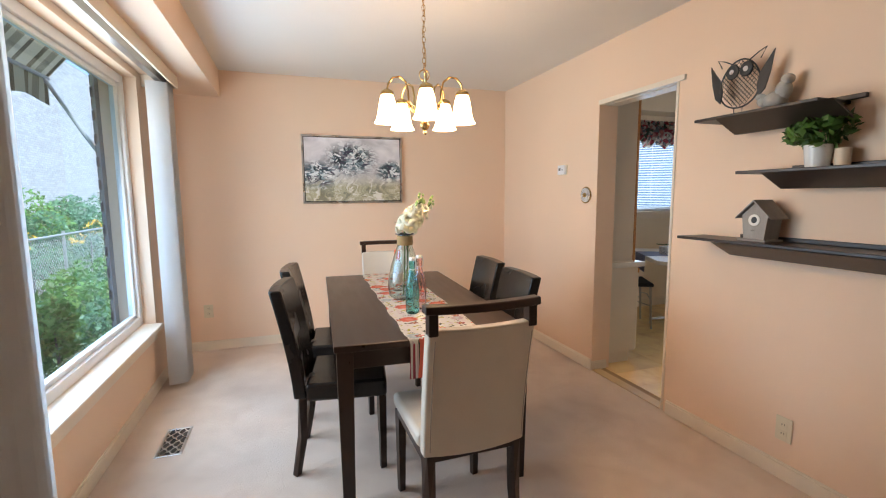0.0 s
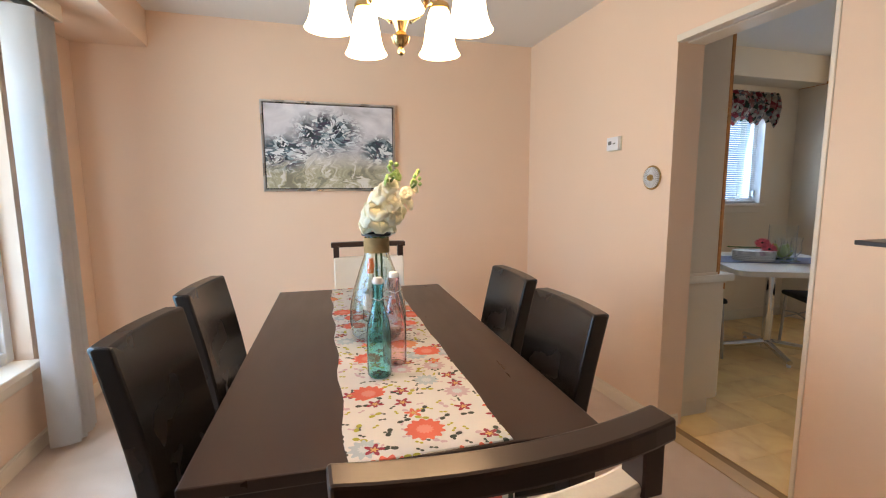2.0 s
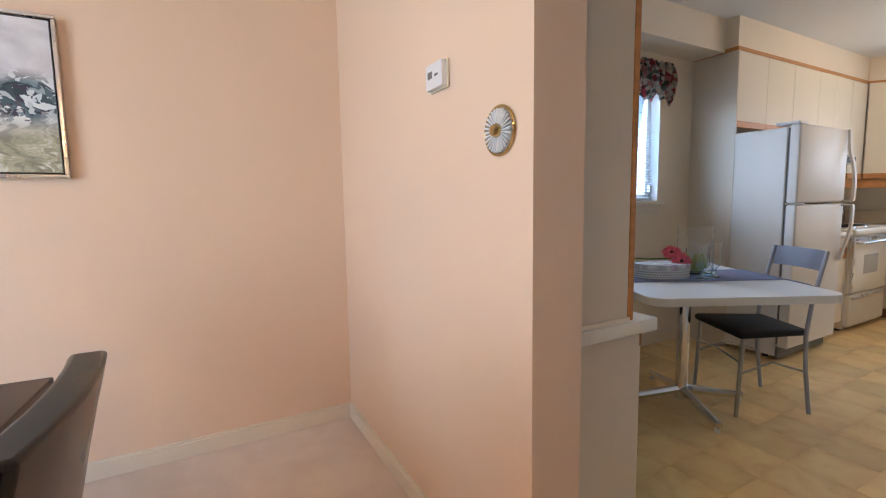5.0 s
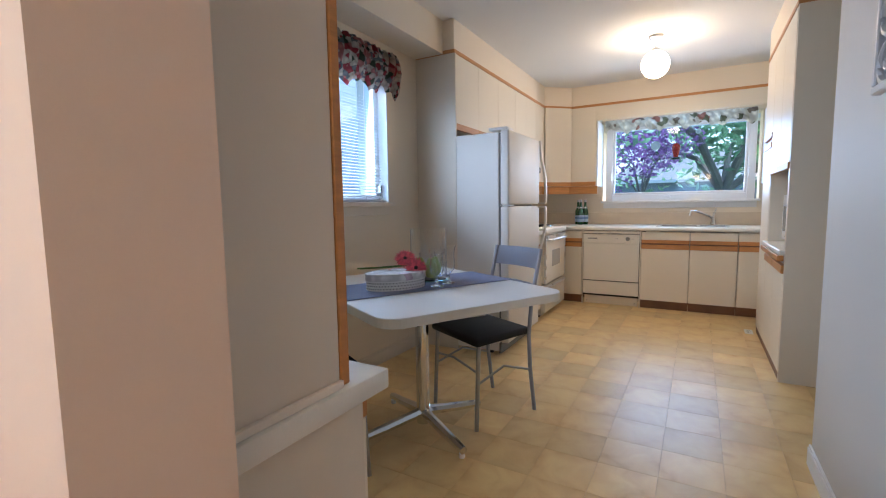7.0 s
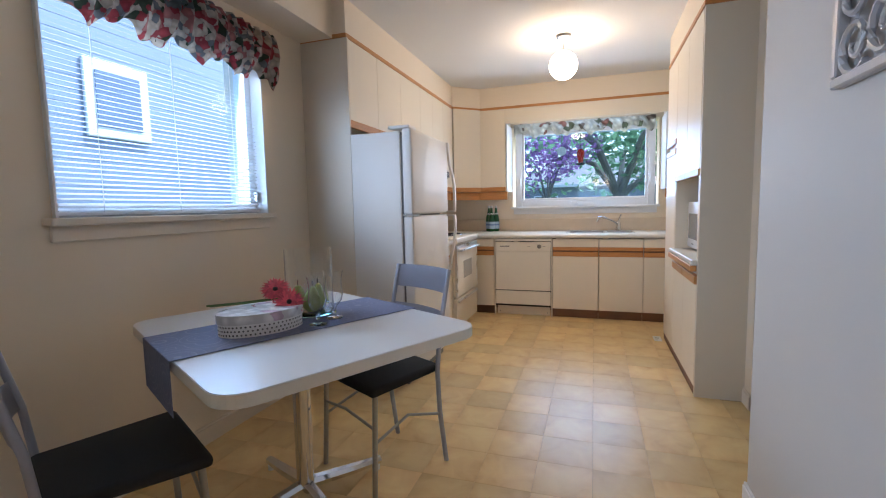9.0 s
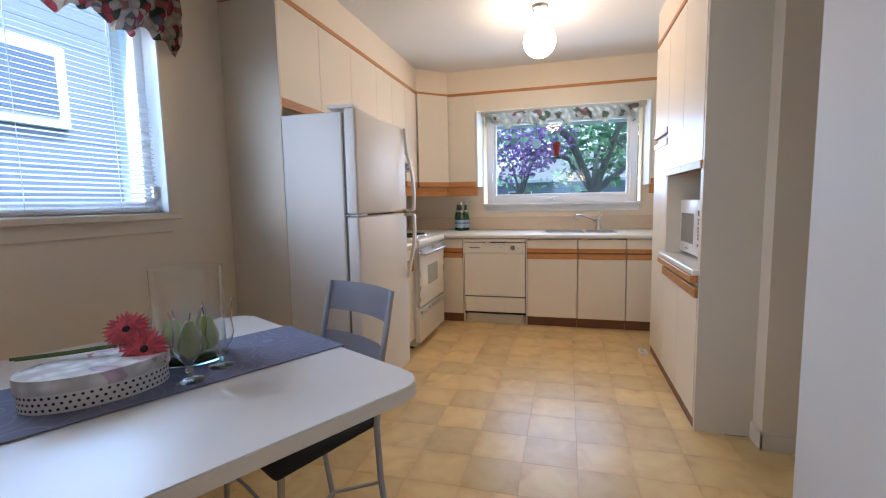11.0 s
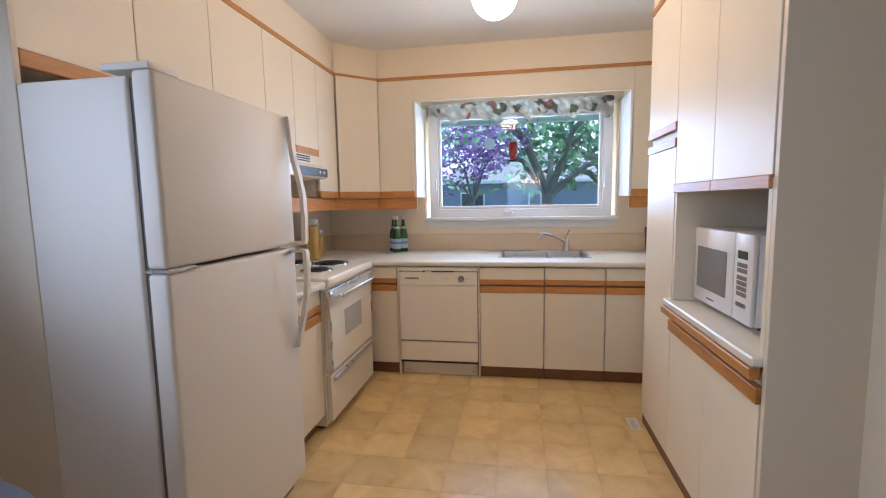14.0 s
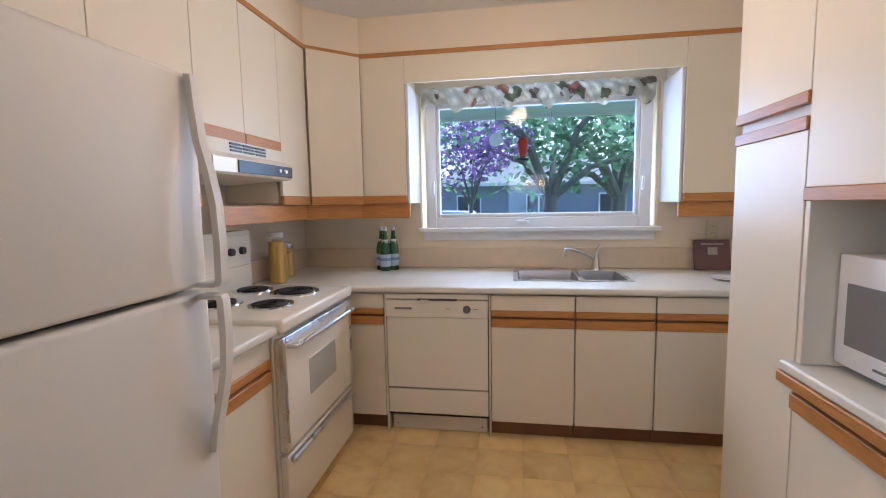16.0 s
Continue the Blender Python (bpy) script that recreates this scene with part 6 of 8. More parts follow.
def car(x, y):
    c = thing("parked_car", (x, y, GZ), "white hatchback car parked by the street", "car")
    bm = bmesh.new()
    prof = [(-2.1, 0.35), (-2.15, 0.75), (-1.95, 0.95), (-1.5, 1.05), (-0.9, 1.5), (0.7, 1.55), (1.7, 1.1), (2.1, 0.95), (2.15, 0.4)]
    l = [bm.verts.new((x - 0.85, y + a, GZ + b)) for a, b in prof]
    r = [bm.verts.new((x + 0.85, y + a, GZ + b)) for a, b in prof]
    bm.faces.new(l), bm.faces.new(r[::-1])
    for i in range(len(prof)):
        j = (i + 1) % len(prof)
        bm.faces.new((l[i], l[j], r[j], r[i]))
    soften(part("body", bm, M_CAR, c), 0.08, 3)
    part("side_window", boxm(x - 0.865, x - 0.845, y - 0.95, y + 1.2, GZ + 1.08, GZ + 1.42, 0.005), M_DKGLASS, c, "dark side windows")
    for a in (-1.35, 1.35):
        for s in (-0.82, 0.82):
            k = lathe([(0.0, -0.1), (0.30, -0.1), (0.32, -0.06), (0.32, 0.06), (0.30, 0.1), (0.0, 0.1)], 18)
            bmesh.ops.transform(k, matrix=pose(x + s, y + a, GZ + 0.325, 0, 90, 0), verts=k.verts)
            part("wheel", k, M_TYRE, c, smooth=True)


car(23.0, 5.8)

# white boards, with the blue cast of the daylight mixed into their colour
M_SOFFIT = paint("white_soffit_blue_cast", (0.62, 0.68, 0.86), 0.5, var=0.04)
# porch roof over the kitchen window
pr = thing("porch_roof", (9.8, 3.0, 2.25), "white boarded porch ceiling outside the window", "porch roof")
for i in range(14):
    part("board", boxm(8.62 + i * 0.16, 8.775 + i * 0.16, -1.5, 7.5, 2.43, 2.45, 0.003), M_SOFFIT, pr)
part("fascia", boxm(10.86, 10.90, -1.5, 7.5, 2.39, 2.52, 0.004), M_WHITE, pr)
fd = thing("bird_feeder", (9.6, 3.21, 1.95), "red glass hummingbird feeder hanging from the porch", "bird feeder")
part("wire", tube([(9.6, 3.21, 2.43), (9.6, 3.21, 1.99)], 0.002, sides=5), M_BLACK, fd)
part("bottle", lathe([(0.0, 0.0), (0.03, 0.0), (0.034, 0.03), (0.05, 0.10), (0.055, 0.15), (0.035, 0.19), (0.0, 0.20)], 16, (9.6, 3.21, 1.79)), paint("red_feeder_glass", (0.65, 0.03, 0.02), 0.2, var=0.1), fd, smooth=True)
part("tray", lathe([(0.0, -0.02), (0.05, -0.02), (0.06, 0.0), (0.0, 0.005)], 16, (9.6, 3.21, 1.78)), M_BLACK, fd, smooth=True)


hd = thing("hanging_disc", (9.6, 3.475, 1.97), "pale round ornament hanging from the porch", "ornament")
part("wire", tube([(9.6, 3.475, 2.43), (9.6, 3.475, 2.03)], 0.0015, sides=5), M_BLACK, hd)
k = lathe([(0.0, 0.006), (0.055, 0.005), (0.066, 0.0), (0.055, -0.005), (0.0, -0.006)], 24)
bmesh.ops.transform(k, matrix=pose(9.6, 3.475, 1.97, 0, 90, 0), verts=k.verts)
part("disc", k, M_MW, hd, smooth=True)
hg = thing("hanging_globe", (9.6, 2.94, 2.13), "small white glass ball hanging from the porch", "ornament")
part("wire", tube([(9.6, 2.94, 2.43), (9.6, 2.94, 2.16)], 0.0015, sides=5), M_BLACK, hg)
part("ball", lathe([(max(0.0005, 0.036 * math.sin(math.pi * i / 10)), -0.036 * math.cos(math.pi * i / 10)) for i in range(11)], 16, (9.6, 2.94, 2.13)), M_MW, hg, smooth=True)


# garden side, seen from the dining room
def brick_wall(name, label, x, y0, y1, z0, z1, bw, bh, mat, depth=0.2, side=1):
    w = thing(name, (x, (y0 + y1) / 2, z0), label, "house")
    part("mortar", boxm(min(x, x - side * depth), max(x, x - side * depth), y0, y1, z0, z1), M_MORTAR, w)
    rows = int((z1 - z0) / bh)
    verts, faces = [], []
    for r in range(rows):
        y = y0 - (bw / 2 if r % 2 else 0)
        while y < y1:
            a, b = max(y + 0.006, y0), min(y + bw - 0.006, y1)
            if b - a > 0.02:
                k = len(verts)
                za, zb = z0 + r * bh + 0.005, z0 + (r + 1) * bh - 0.005
                xo, xi = x + side * 0.007, x - side * 0.01
                verts += [(xo, a, za), (xo, b, za), (xo, b, zb), (xo, a, zb), (xi, a, za), (xi, b, za), (xi, b, zb), (xi, a, zb)]
                faces += [(k, k + 1, k + 2, k + 3), (k, k + 4, k + 5, k + 1), (k + 1, k + 5, k + 6, k + 2), (k + 2, k + 6, k + 7, k + 3), (k + 3, k + 7, k + 4, k)]
            y += bw
    me = bpy.data.meshes.new("brickwork")
    me.from_pydata([(p[0] - w.location.x, p[1] - w.location.y, p[2] - w.location.z) for p in verts], [], faces)
    me.materials.append(mat)
    ob = new("brickwork", me)
    ob.parent = w
    tagged(ob, kind="stuff")
    return w


nb = brick_wall("neighbour_house", "pale brick neighbouring house beyond the fence", -7.5, 6.0, 34.0, GZ, 6.5, 0.22, 0.075, M_PALEB)
brick_wall("brick_pier", "grey brick outer wall beside the window", -0.93, 4.13, 4.75, GZ, 2.6, 0.22, 0.075, M_GREYB, 0.02, -1)
for i, (sx, sy, sr, sh, mm) in enumerate(((-4.6, 8.2, 0.8, 1.9, M_LEAF2), (-4.9, 9.7, 0.9, 2.2, M_LEAF2), (-4.5, 11.2, 0.8, 1.7, M_LEAF), (-5.2, 12.6, 1.0, 2.3, M_LEAF2), (-4.6, 14.2, 0.9, 1.8, M_LEAF), (-5.4, 15.8, 1.0, 2.1, M_LEAF2), (-5.6, 18.0, 1.2, 2.0, M_LEAF), (-4.4, 6.8, 0.7, 1.6, M_LEAF))):
    shrub(sx, sy, sr, sh, mm, "leafy green shrub behind the wire fence", 40 + i, 2600, 0.06)
for i in range(14):
    shrub(-1.65 - 0.45 * (i % 3), 3.5 + 0.5 * i, 0.45, 0.85 + 0.14 * (i % 2), M_LEAF2 if i % 2 else M_LEAF, "low leafy shrub under the window", 60 + i, 1500, 0.04)
fl = thing("flower_bed", (-4.1, 6.5, GZ), "yellow garden flowers along the fence", "flowers")
leaf_part("blooms", [(-3.8, 8.0, 0.55, 0.18), (-3.9, 9.6, 0.7, 0.2), (-3.8, 11.4, 0.6, 0.15), (-3.9, 12.6, 0.75, 0.2)], 160, 0.05, 91, M_FLOWER, fl)


def chain_fence():
    f = thing("wire_fence", (-3.4, 6.0, GZ), "galvanised chain-link garden fence", "fence")
    x, z0, z1 = -3.4, GZ + 0.05, GZ + 1.22
    part("top_rail", tube([(x, 4.0, z1), (x, 17.0, z1)], 0.02, sides=8), M_GALV, f, smooth=True)
    for y in (4.6, 7.2, 9.8, 12.4, 15.0):
        part("post", tube([(x, y, GZ), (x, y, z1 + 0.06)], 0.025, sides=8), M_GALV, f, smooth=True)
    bm = bmesh.new()
    h = z1 - z0
    y = 4.0
    while y < 17.0:
        for s in (1, -1):
            a, b = (x, y if s > 0 else y + h, z0), (x, y + h if s > 0 else y, z1)
            tube([a, b], 0.0022, bm, 3)
        y += 0.075
    part("mesh", bm, M_GALV, f)


chain_fence()


def stripes():
    m, nt, N, L, P = nodes("striped_awning_canvas")
    co = N.new("ShaderNodeTexCoord").outputs["Object"]
    sx = N.new("ShaderNodeSeparateXYZ")
    L.new(co, sx.inputs[0])
    k = N.new("ShaderNodeMath")
    k.operation = "MULTIPLY"
    k.inputs[1].default_value = 2.3
    L.new(sx.outputs[1], k.inputs[0])
    fr = N.new("ShaderNodeMath")
    fr.operation = "FRACT"
    L.new(k.outputs[0], fr.inputs[0])
    r = ramp(N, [(0.0, (0.62, 0.57, 0.46)), (0.30, (0.26, 0.22, 0.15)), (0.42, (0.60, 0.55, 0.44)), (0.55, (0.36, 0.33, 0.25)), (0.75, (0.64, 0.59, 0.49)), (0.9, (0.20, 0.17, 0.12))], "CONSTANT")
    L.new(fr.outputs[0], r.inputs[0])
    L.new(r.outputs[0], P.inputs["Base Color"])
    P.inputs["Roughness"].default_value = 0.85
    return m


def awning():
    a = thing("awning", (-1.2, 3.0, 2.2), "striped beige canvas awning over the window", "awning")
    bm = bmesh.new()
    y0, y1 = 0.6, 4.75
    A = [(-0.95, 2.78), (-1.38, 2.28), (-1.40, 2.25)]
    rows = [[bm.verts.new((x, y, z)) for y in (y0, y1)] for x, z in A]
    for p, q in zip(rows, rows[1:]):
        bm.faces.new((p[0], p[1], q[1], q[0]))
    bmesh.ops.solidify(bm, geom=bm.faces[:], thickness=0.004)
    part("canopy", bm, stripes(), a)
    bm = bmesh.new()
    n = 64
    top, bot = [], []
    for i in range(n + 1):
        y = y0 + (y1 - y0) * i / n
        top.append(bm.verts.new((-1.40, y, 2.255)))
        bot.append(bm.verts.new((-1.41 + 0.010 * math.sin(i), y, 2.06 + 0.035 * abs(math.sin(i * math.pi / 8)))))
    for i in range(n):
        bm.faces.new((top[i], top[i + 1], bot[i + 1], bot[i]))
    bmesh.ops.solidify(bm, geom=bm.faces[:], thickness=0.003)
    part("flap", bm, a.children[0].data.materials[0], a)
    part("front_bar", tube([(-1.40, y0, 2.26), (-1.40, y1, 2.26)], 0.016, sides=8), M_GALV, a, smooth=True)
    for y in (y0 + 0.05, y1 - 0.05):
        part("arm", tube([(-1.40, y, 2.25), (-1.20, y, 1.88), (-0.98, y, 1.50)], 0.014, sides=8), M_GALV, a, smooth=True)


awning()

# neighbour beyond the nook window
sd = thing("neighbour_side_house", (4.5, 8.4, GZ), "white sided neighbouring house with a window", "house")
for i in range(34):
    bm_z = GZ + i * 0.15
    part("siding_board", boxm(-1.0, 12.0, 8.40, 8.425, bm_z, bm_z + 0.148, 0.004), M_SIDING, sd)
part("wall", boxm(-1.0, 12.0, 8.426, 8.6, GZ, 4.7), M_SIDING, sd)
wd = part("window", boxm(6.33, 7.10, 8.36, 8.40, 2.07, 2.94, 0.01), M_WHITE, sd)
part("pane", boxm(6.45, 6.98, 8.35, 8.365, 2.19, 2.82), paint("curtained_window_glass", (0.13, 0.17, 0.23), 0.1, var=0.08), wd)
for i in range(6):
    shrub(3.9 + 0.8 * i, 7.4 + 0.2 * (i % 2), 0.55, 1.15, M_LEAF2 if i % 2 else M_LEAF, "leafy shrub against the neighbouring house", 80 + i, 900, 0.05)


# ---- soft valances over the kitchen windows ----
def bloom_cloth(name, cols, size=30, through=0.6):
    m, nt, N, L, P = nodes(name)
    co = N.new("ShaderNodeTexCoord").outputs["Object"]
    wob = noise_tex(N, L, co, 14, 3)
    mv = N.new("ShaderNodeVectorMath")
    mv.operation = "MULTIPLY_ADD"
    mv.inputs[1].default_value = (0.06, 0.06, 0.06)
    L.new(wob.outputs["Color"], mv.inputs[0]), L.new(co, mv.inputs[2])
    v = N.new("ShaderNodeTexVoronoi")
    v.inputs["Scale"].default_value = size
    L.new(mv.outputs[0], v.inputs["Vector"])
    sp = N.new("ShaderNodeSeparateColor")
    L.new(v.outputs["Color"], sp.inputs[0])
    r = ramp(N, cols, "CONSTANT")
    L.new(sp.outputs[0], r.inputs[0])
    d = ramp(N, [(0.15, (1, 1, 1)), (0.6, (0.55, 0.55, 0.55))])
    L.new(v.outputs["Distance"], d.inputs[0])
    mu = N.new("ShaderNodeMixRGB")
    mu.blend_type, mu.inputs[0].default_value = "MULTIPLY", 0.7
    L.new(r.outputs[0], mu.inputs[1]), L.new(d.outputs[0], mu.inputs[2])
    L.new(mu.outputs[0], P.inputs["Base Color"])
    P.inputs["Roughness"].default_value = 0.85
    # thin cloth lets some daylight through
    tr, mx = N.new("ShaderNodeBsdfTranslucent"), N.new("ShaderNodeMixShader")
    mx.inputs[0].default_value = through
    L.new(mu.outputs[0], tr.inputs[0])
    L.new(P.outputs[0], mx.inputs[1]), L.new(tr.outputs[0], mx.inputs[2])
    L.new(mx.outputs[0], N["Material Output"].inputs[0])
    return m


def gathered(along, n, z0, z1, depth, seed):
    """A puffed, gathered strip: along(u, d) gives x, y for 0..1 and a depth."""
    rng = random.Random(seed)
    ph = [rng.uniform(0, 6.28) for _ in range(6)]
    bm = bmesh.new()
    rows = []
    m = 9
    for i in range(n + 1):
        u = i / n
        fold = 0.5 + 0.5 * math.sin(u * 62 + 2.2 * math.sin(u * 23 + ph[0]) + ph[1])
        sag = 0.028 * math.sin(u * 31 + ph[2]) + 0.016 * math.sin(u * 77 + ph[3])
        row = []
        for k in range(m):
            w = k / (m - 1)
            puff = math.sin(math.pi * min(1, w * 1.05)) ** 0.7
            d = depth * (0.25 + 0.55 * puff + 0.45 * fold * (0.35 + 0.65 * w)) + 0.012 * math.sin(u * 120 + k + ph[4])
            z = z1 - (z1 - z0 + sag * w) * w
            if k == m - 1:
                d *= 0.55
            x, y = along(u, d)
            row.append(bm.verts.new((x, y, z)))
        rows.append(row)
    for a, b in zip(rows, rows[1:]):
        for k in range(m - 1):
            bm.faces.new((a[k], a[k + 1], b[k + 1], b[k]))
    bmesh.ops.solidify(bm, geom=bm.faces[:], thickness=0.002)
    return bm


M_ROSE = bloom_cloth("rose_print_cotton", [(0.0, (0.62, 0.52, 0.42)), (0.28, (0.42, 0.07, 0.08)), (0.45, (0.55, 0.22, 0.20)), (0.58, (0.07, 0.09, 0.06)), (0.70, (0.66, 0.58, 0.50)), (0.86, (0.20, 0.21, 0.22))])
M_ROSE2 = bloom_cloth("pale_rose_print_cotton", [(0.0, (0.90, 0.86, 0.76)), (0.56, (0.55, 0.26, 0.20)), (0.62, (0.26, 0.28, 0.18)), (0.70, (0.90, 0.86, 0.76)), (0.95, (0.36, 0.28, 0.22))], 17)
va = thing("window_valance", (4.45, YK - 0.05, 1.94), "red rose print gathered valance over the nook window", "valance")
part("cloth", gathered(lambda u, d: (3.80 + 1.285 * u, YK - 0.012 - d), 150, 1.95, 2.235, 0.085, 4), M_ROSE, va, smooth=True)
part("rod", tube([(3.80, YK - 0.03, 2.225), (5.085, YK - 0.03, 2.225)], 0.008, sides=8), M_WHITE, va)
va = thing("window_valance", (8.25, 3.16, 1.97), "pale floral gathered valance over the sink window", "valance")
part("cloth", gathered(lambda u, d: (XE - 0.015 - d, 2.385 + 1.56 * u), 170, 2.03, 2.165, 0.07, 9), M_ROSE2, va, smooth=True)
part("rod", tube([(XE - 0.03, 2.385, 2.155), (XE - 0.03, 3.945, 2.155)], 0.007, sides=8), M_WHITE, va)


# ---- dining table decoration ----
ZT = 0.7563
M_GLASS = glass("clear_glass", (0.97, 0.985, 0.98))
M_AQUA = glass("pale_green_glass", (0.85, 0.955, 0.945))
M_TEAL = glass("teal_bottle_glass", (0.48, 0.90, 0.90))
M_PINK = glass("rose_bottle_glass", (0.98, 0.76, 0.74))
M_TWINE = paint("jute_twine", (0.42, 0.27, 0.12), 0.9, var=0.2, scale=30, fine=200, bump=0.4)
M_CERAM = paint("white_ceramic", (0.80, 0.79, 0.76), 0.2, var=0.02, bump=0)
M_PETAL = leafy("cream_petals", (0.92, 0.89, 0.68), 0.35, 0.08)
M_STEM = paint("green_stem", (0.08, 0.17, 0.04), 0.6, var=0.2)
M_ORANGE = paint("orange_bottle_cap", (0.80, 0.16, 0.03), 0.4, var=0.05)


def shell(outer, wall, steps=28, centre=(0, 0, 0)):
    """A blown vessel: the outer profile and an inner one set in by the wall."""
    inner = [(max(r - wall, 0.0005), z + (wall if i == 0 else 0)) for i, (r, z) in enumerate(outer)]
    bm = lathe(outer + inner[::-1], steps, centre)
    bmesh.ops.remove_doubles(bm, verts=bm.verts, dist=1e-5)
    return bm


def vase():
    x, y = 0.912, 3.15
    v = thing("glass_vase", (x, y, ZT), "large green glass bottle vase with jute-wrapped neck", "vase")
    prof = [(0.0006, 0.0), (0.075, 0.0), (0.098, 0.02), (0.106, 0.07), (0.102, 0.13), (0.088, 0.19), (0.066, 0.26), (0.048, 0.31), (0.042, 0.34), (0.042, 0.385), (0.052, 0.392)]
    part("body", shell(prof, 0.003, 32, (x, y, ZT)), M_AQUA, v, smooth=True)
    part("lip", lathe([(0.046, 0.385), (0.055, 0.388), (0.055, 0.394), (0.046, 0.396)], 28, (x, y, ZT)), M_BLACK, v, "dark rim", smooth=True)
    for i in range(13):
        part("twine", tube(arc((x, y, ZT + 0.327 + i * 0.0042), 0.0455, 0, 360, 24, "xy"), 0.0024, sides=5), M_TWINE, v, smooth=True)
    f = thing("white_flowers", (x, y, ZT + 0.1), "cream white snapdragon flowers standing in the vase", "flowers")
    rng = random.Random(12)
    stems = [((x - 0.012, y, ZT + 0.02), (x - 0.005, y - 0.02, ZT + 0.41), (x - 0.002, y - 0.37, ZT + 0.585)), ((x + 0.01, y + 0.01, ZT + 0.04), (x + 0.015, y - 0.01, ZT + 0.41), (x + 0.105, y - 0.20, ZT + 0.57))]
    for k, (a, b, c) in enumerate(stems):
        st = part("stem", tube([a, ((a[0] + b[0]) / 2 + 0.006, a[1], (a[2] + b[2]) / 2), b, ((b[0] + c[0]) / 2 - 0.004, b[1], (b[2] + c[2]) / 2), c], 0.0042, sides=6), M_STEM, f, smooth=True)
        n = 19 if k == 0 else 10
        for i in range(n):
            w = i / (n - 1)
            p = Vector(b).lerp(Vector(c), 0.05 + 0.95 * w)
            s = (0.041 - 0.028 * w ** 2) * (1 if k == 0 else 0.85)
            a2 = i * 2.4
            out = Vector((math.cos(a2), math.sin(a2), 0.25)).normalized()
            ctr = p + out * s * rng.uniform(0.6, 1.2)
            bm = bmesh.new()
            # five ruffled petals round a throat
            for q in range(5):
                t2 = q * 2 * math.pi / 5 + rng.uniform(-0.2, 0.2)
                side = out.orthogonal().normalized()
                side.rotate(Matrix.Rotation(t2, 3, out))
                across = out.cross(side)
                grid = []
                for r1, w1, l1 in ((0.05, 0.20, -0.30), (0.32, 0.55, 0.08), (0.62, 0.78, 0.34), (0.92, 0.72, 0.30), (1.10, 0.40, 0.02)):
                    jit = rng.uniform(-0.05, 0.05)
                    grid.append([bm.verts.new(ctr + side * s * r1 + out * s * (l1 + jit + 0.12 * (1 - abs(u))) + across * s * w1 * u) for u in (-1, -0.5, 0, 0.5, 1)])
                for ga, gb in zip(grid, grid[1:]):
                    for u in range(4):
                        bm.faces.new((ga[u], ga[u + 1], gb[u + 1], gb[u]))
            bloom = part("bloom", bm, M_PETAL if w < 0.9 else M_BUD, f, smooth=True)
            if "sharp_edge" in bloom.data.attributes:
                bloom.data.attributes.remove(bloom.data.attributes["sharp_edge"])
        for i in range(8):
            p = Vector(c) + Vector((rng.uniform(-0.008, 0.008), rng.uniform(-0.008, 0.008), i * 0.006))
            part("bud", lathe([(0.0005, -0.007), (0.006, -0.003), (0.007, 0.002), (0.0005, 0.009)], 8, tuple(p + Vector((0.008 * math.cos(i * 2), 0.008 * math.sin(i * 2), 0)))), M_BUD, f, smooth=True)
    for i in range(5):
        a = i * 1.3
        p = Vector((x, y, ZT + 0.36 + 0.03 * i))
        d = Vector((math.cos(a), math.sin(a), 0.7)).normalized()
        sd2 = d.cross(Vector((0, 0, 1))).normalized()
        bm = bmesh.new()
        L0 = [p, p + d * 0.04 + sd2 * 0.012, p + d * 0.085, p + d * 0.04 - sd2 * 0.012]
        bm.faces.new([bm.verts.new(q) for q in L0])
        part("leaf", bm, M_STEM, f)


M_BUD = paint("green_buds", (0.28, 0.42, 0.12), 0.6, var=0.15)
vase()


def swing_bottle(x, y, mat, label):
    b = thing("swing_top_bottle", (x, y, ZT), label, "bottle", "swing-top bottles on the runner")
    prof = [(0.0006, 0.0), (0.030, 0.0), (0.036, 0.008), (0.0365, 0.12), (0.033, 0.16), (0.022, 0.20), (0.0165, 0.225), (0.0155, 0.265), (0.0175, 0.268), (0.0175, 0.28)]
    bm = shell(prof, 0.0028, 28, (x, y, ZT))
    for v in bm.verts:
        v.co += Vector((v.co.x - x, v.co.y - y, 0)) * 0.03 * noise.noise(v.co * 60)
    part("body", bm, mat, b, smooth=True)
    part("stopper", lathe([(0.0, 0.278), (0.015, 0.279), (0.0165, 0.288), (0.013, 0.297), (0.0, 0.299)], 18, (x, y, ZT)), M_CERAM, b, "white ceramic stopper", smooth=True)
    part("wire_clip", tube([(x - 0.018, y, ZT + 0.29), (x - 0.023, y, ZT + 0.262), (x - 0.021, y, ZT + 0.238), (x, y - 0.023, ZT + 0.233), (x + 0.021, y, ZT + 0.238), (x + 0.023, y, ZT + 0.262), (x + 0.018, y, ZT + 0.29)], 0.0016, sides=5), M_STEEL, b, smooth=True)


swing_bottle(0.859, 2.785, M_TEAL, "teal glass swing-top bottle on the runner")
swing_bottle(0.922, 2.868, M_PINK, "rose glass swing-top bottle on the runner")


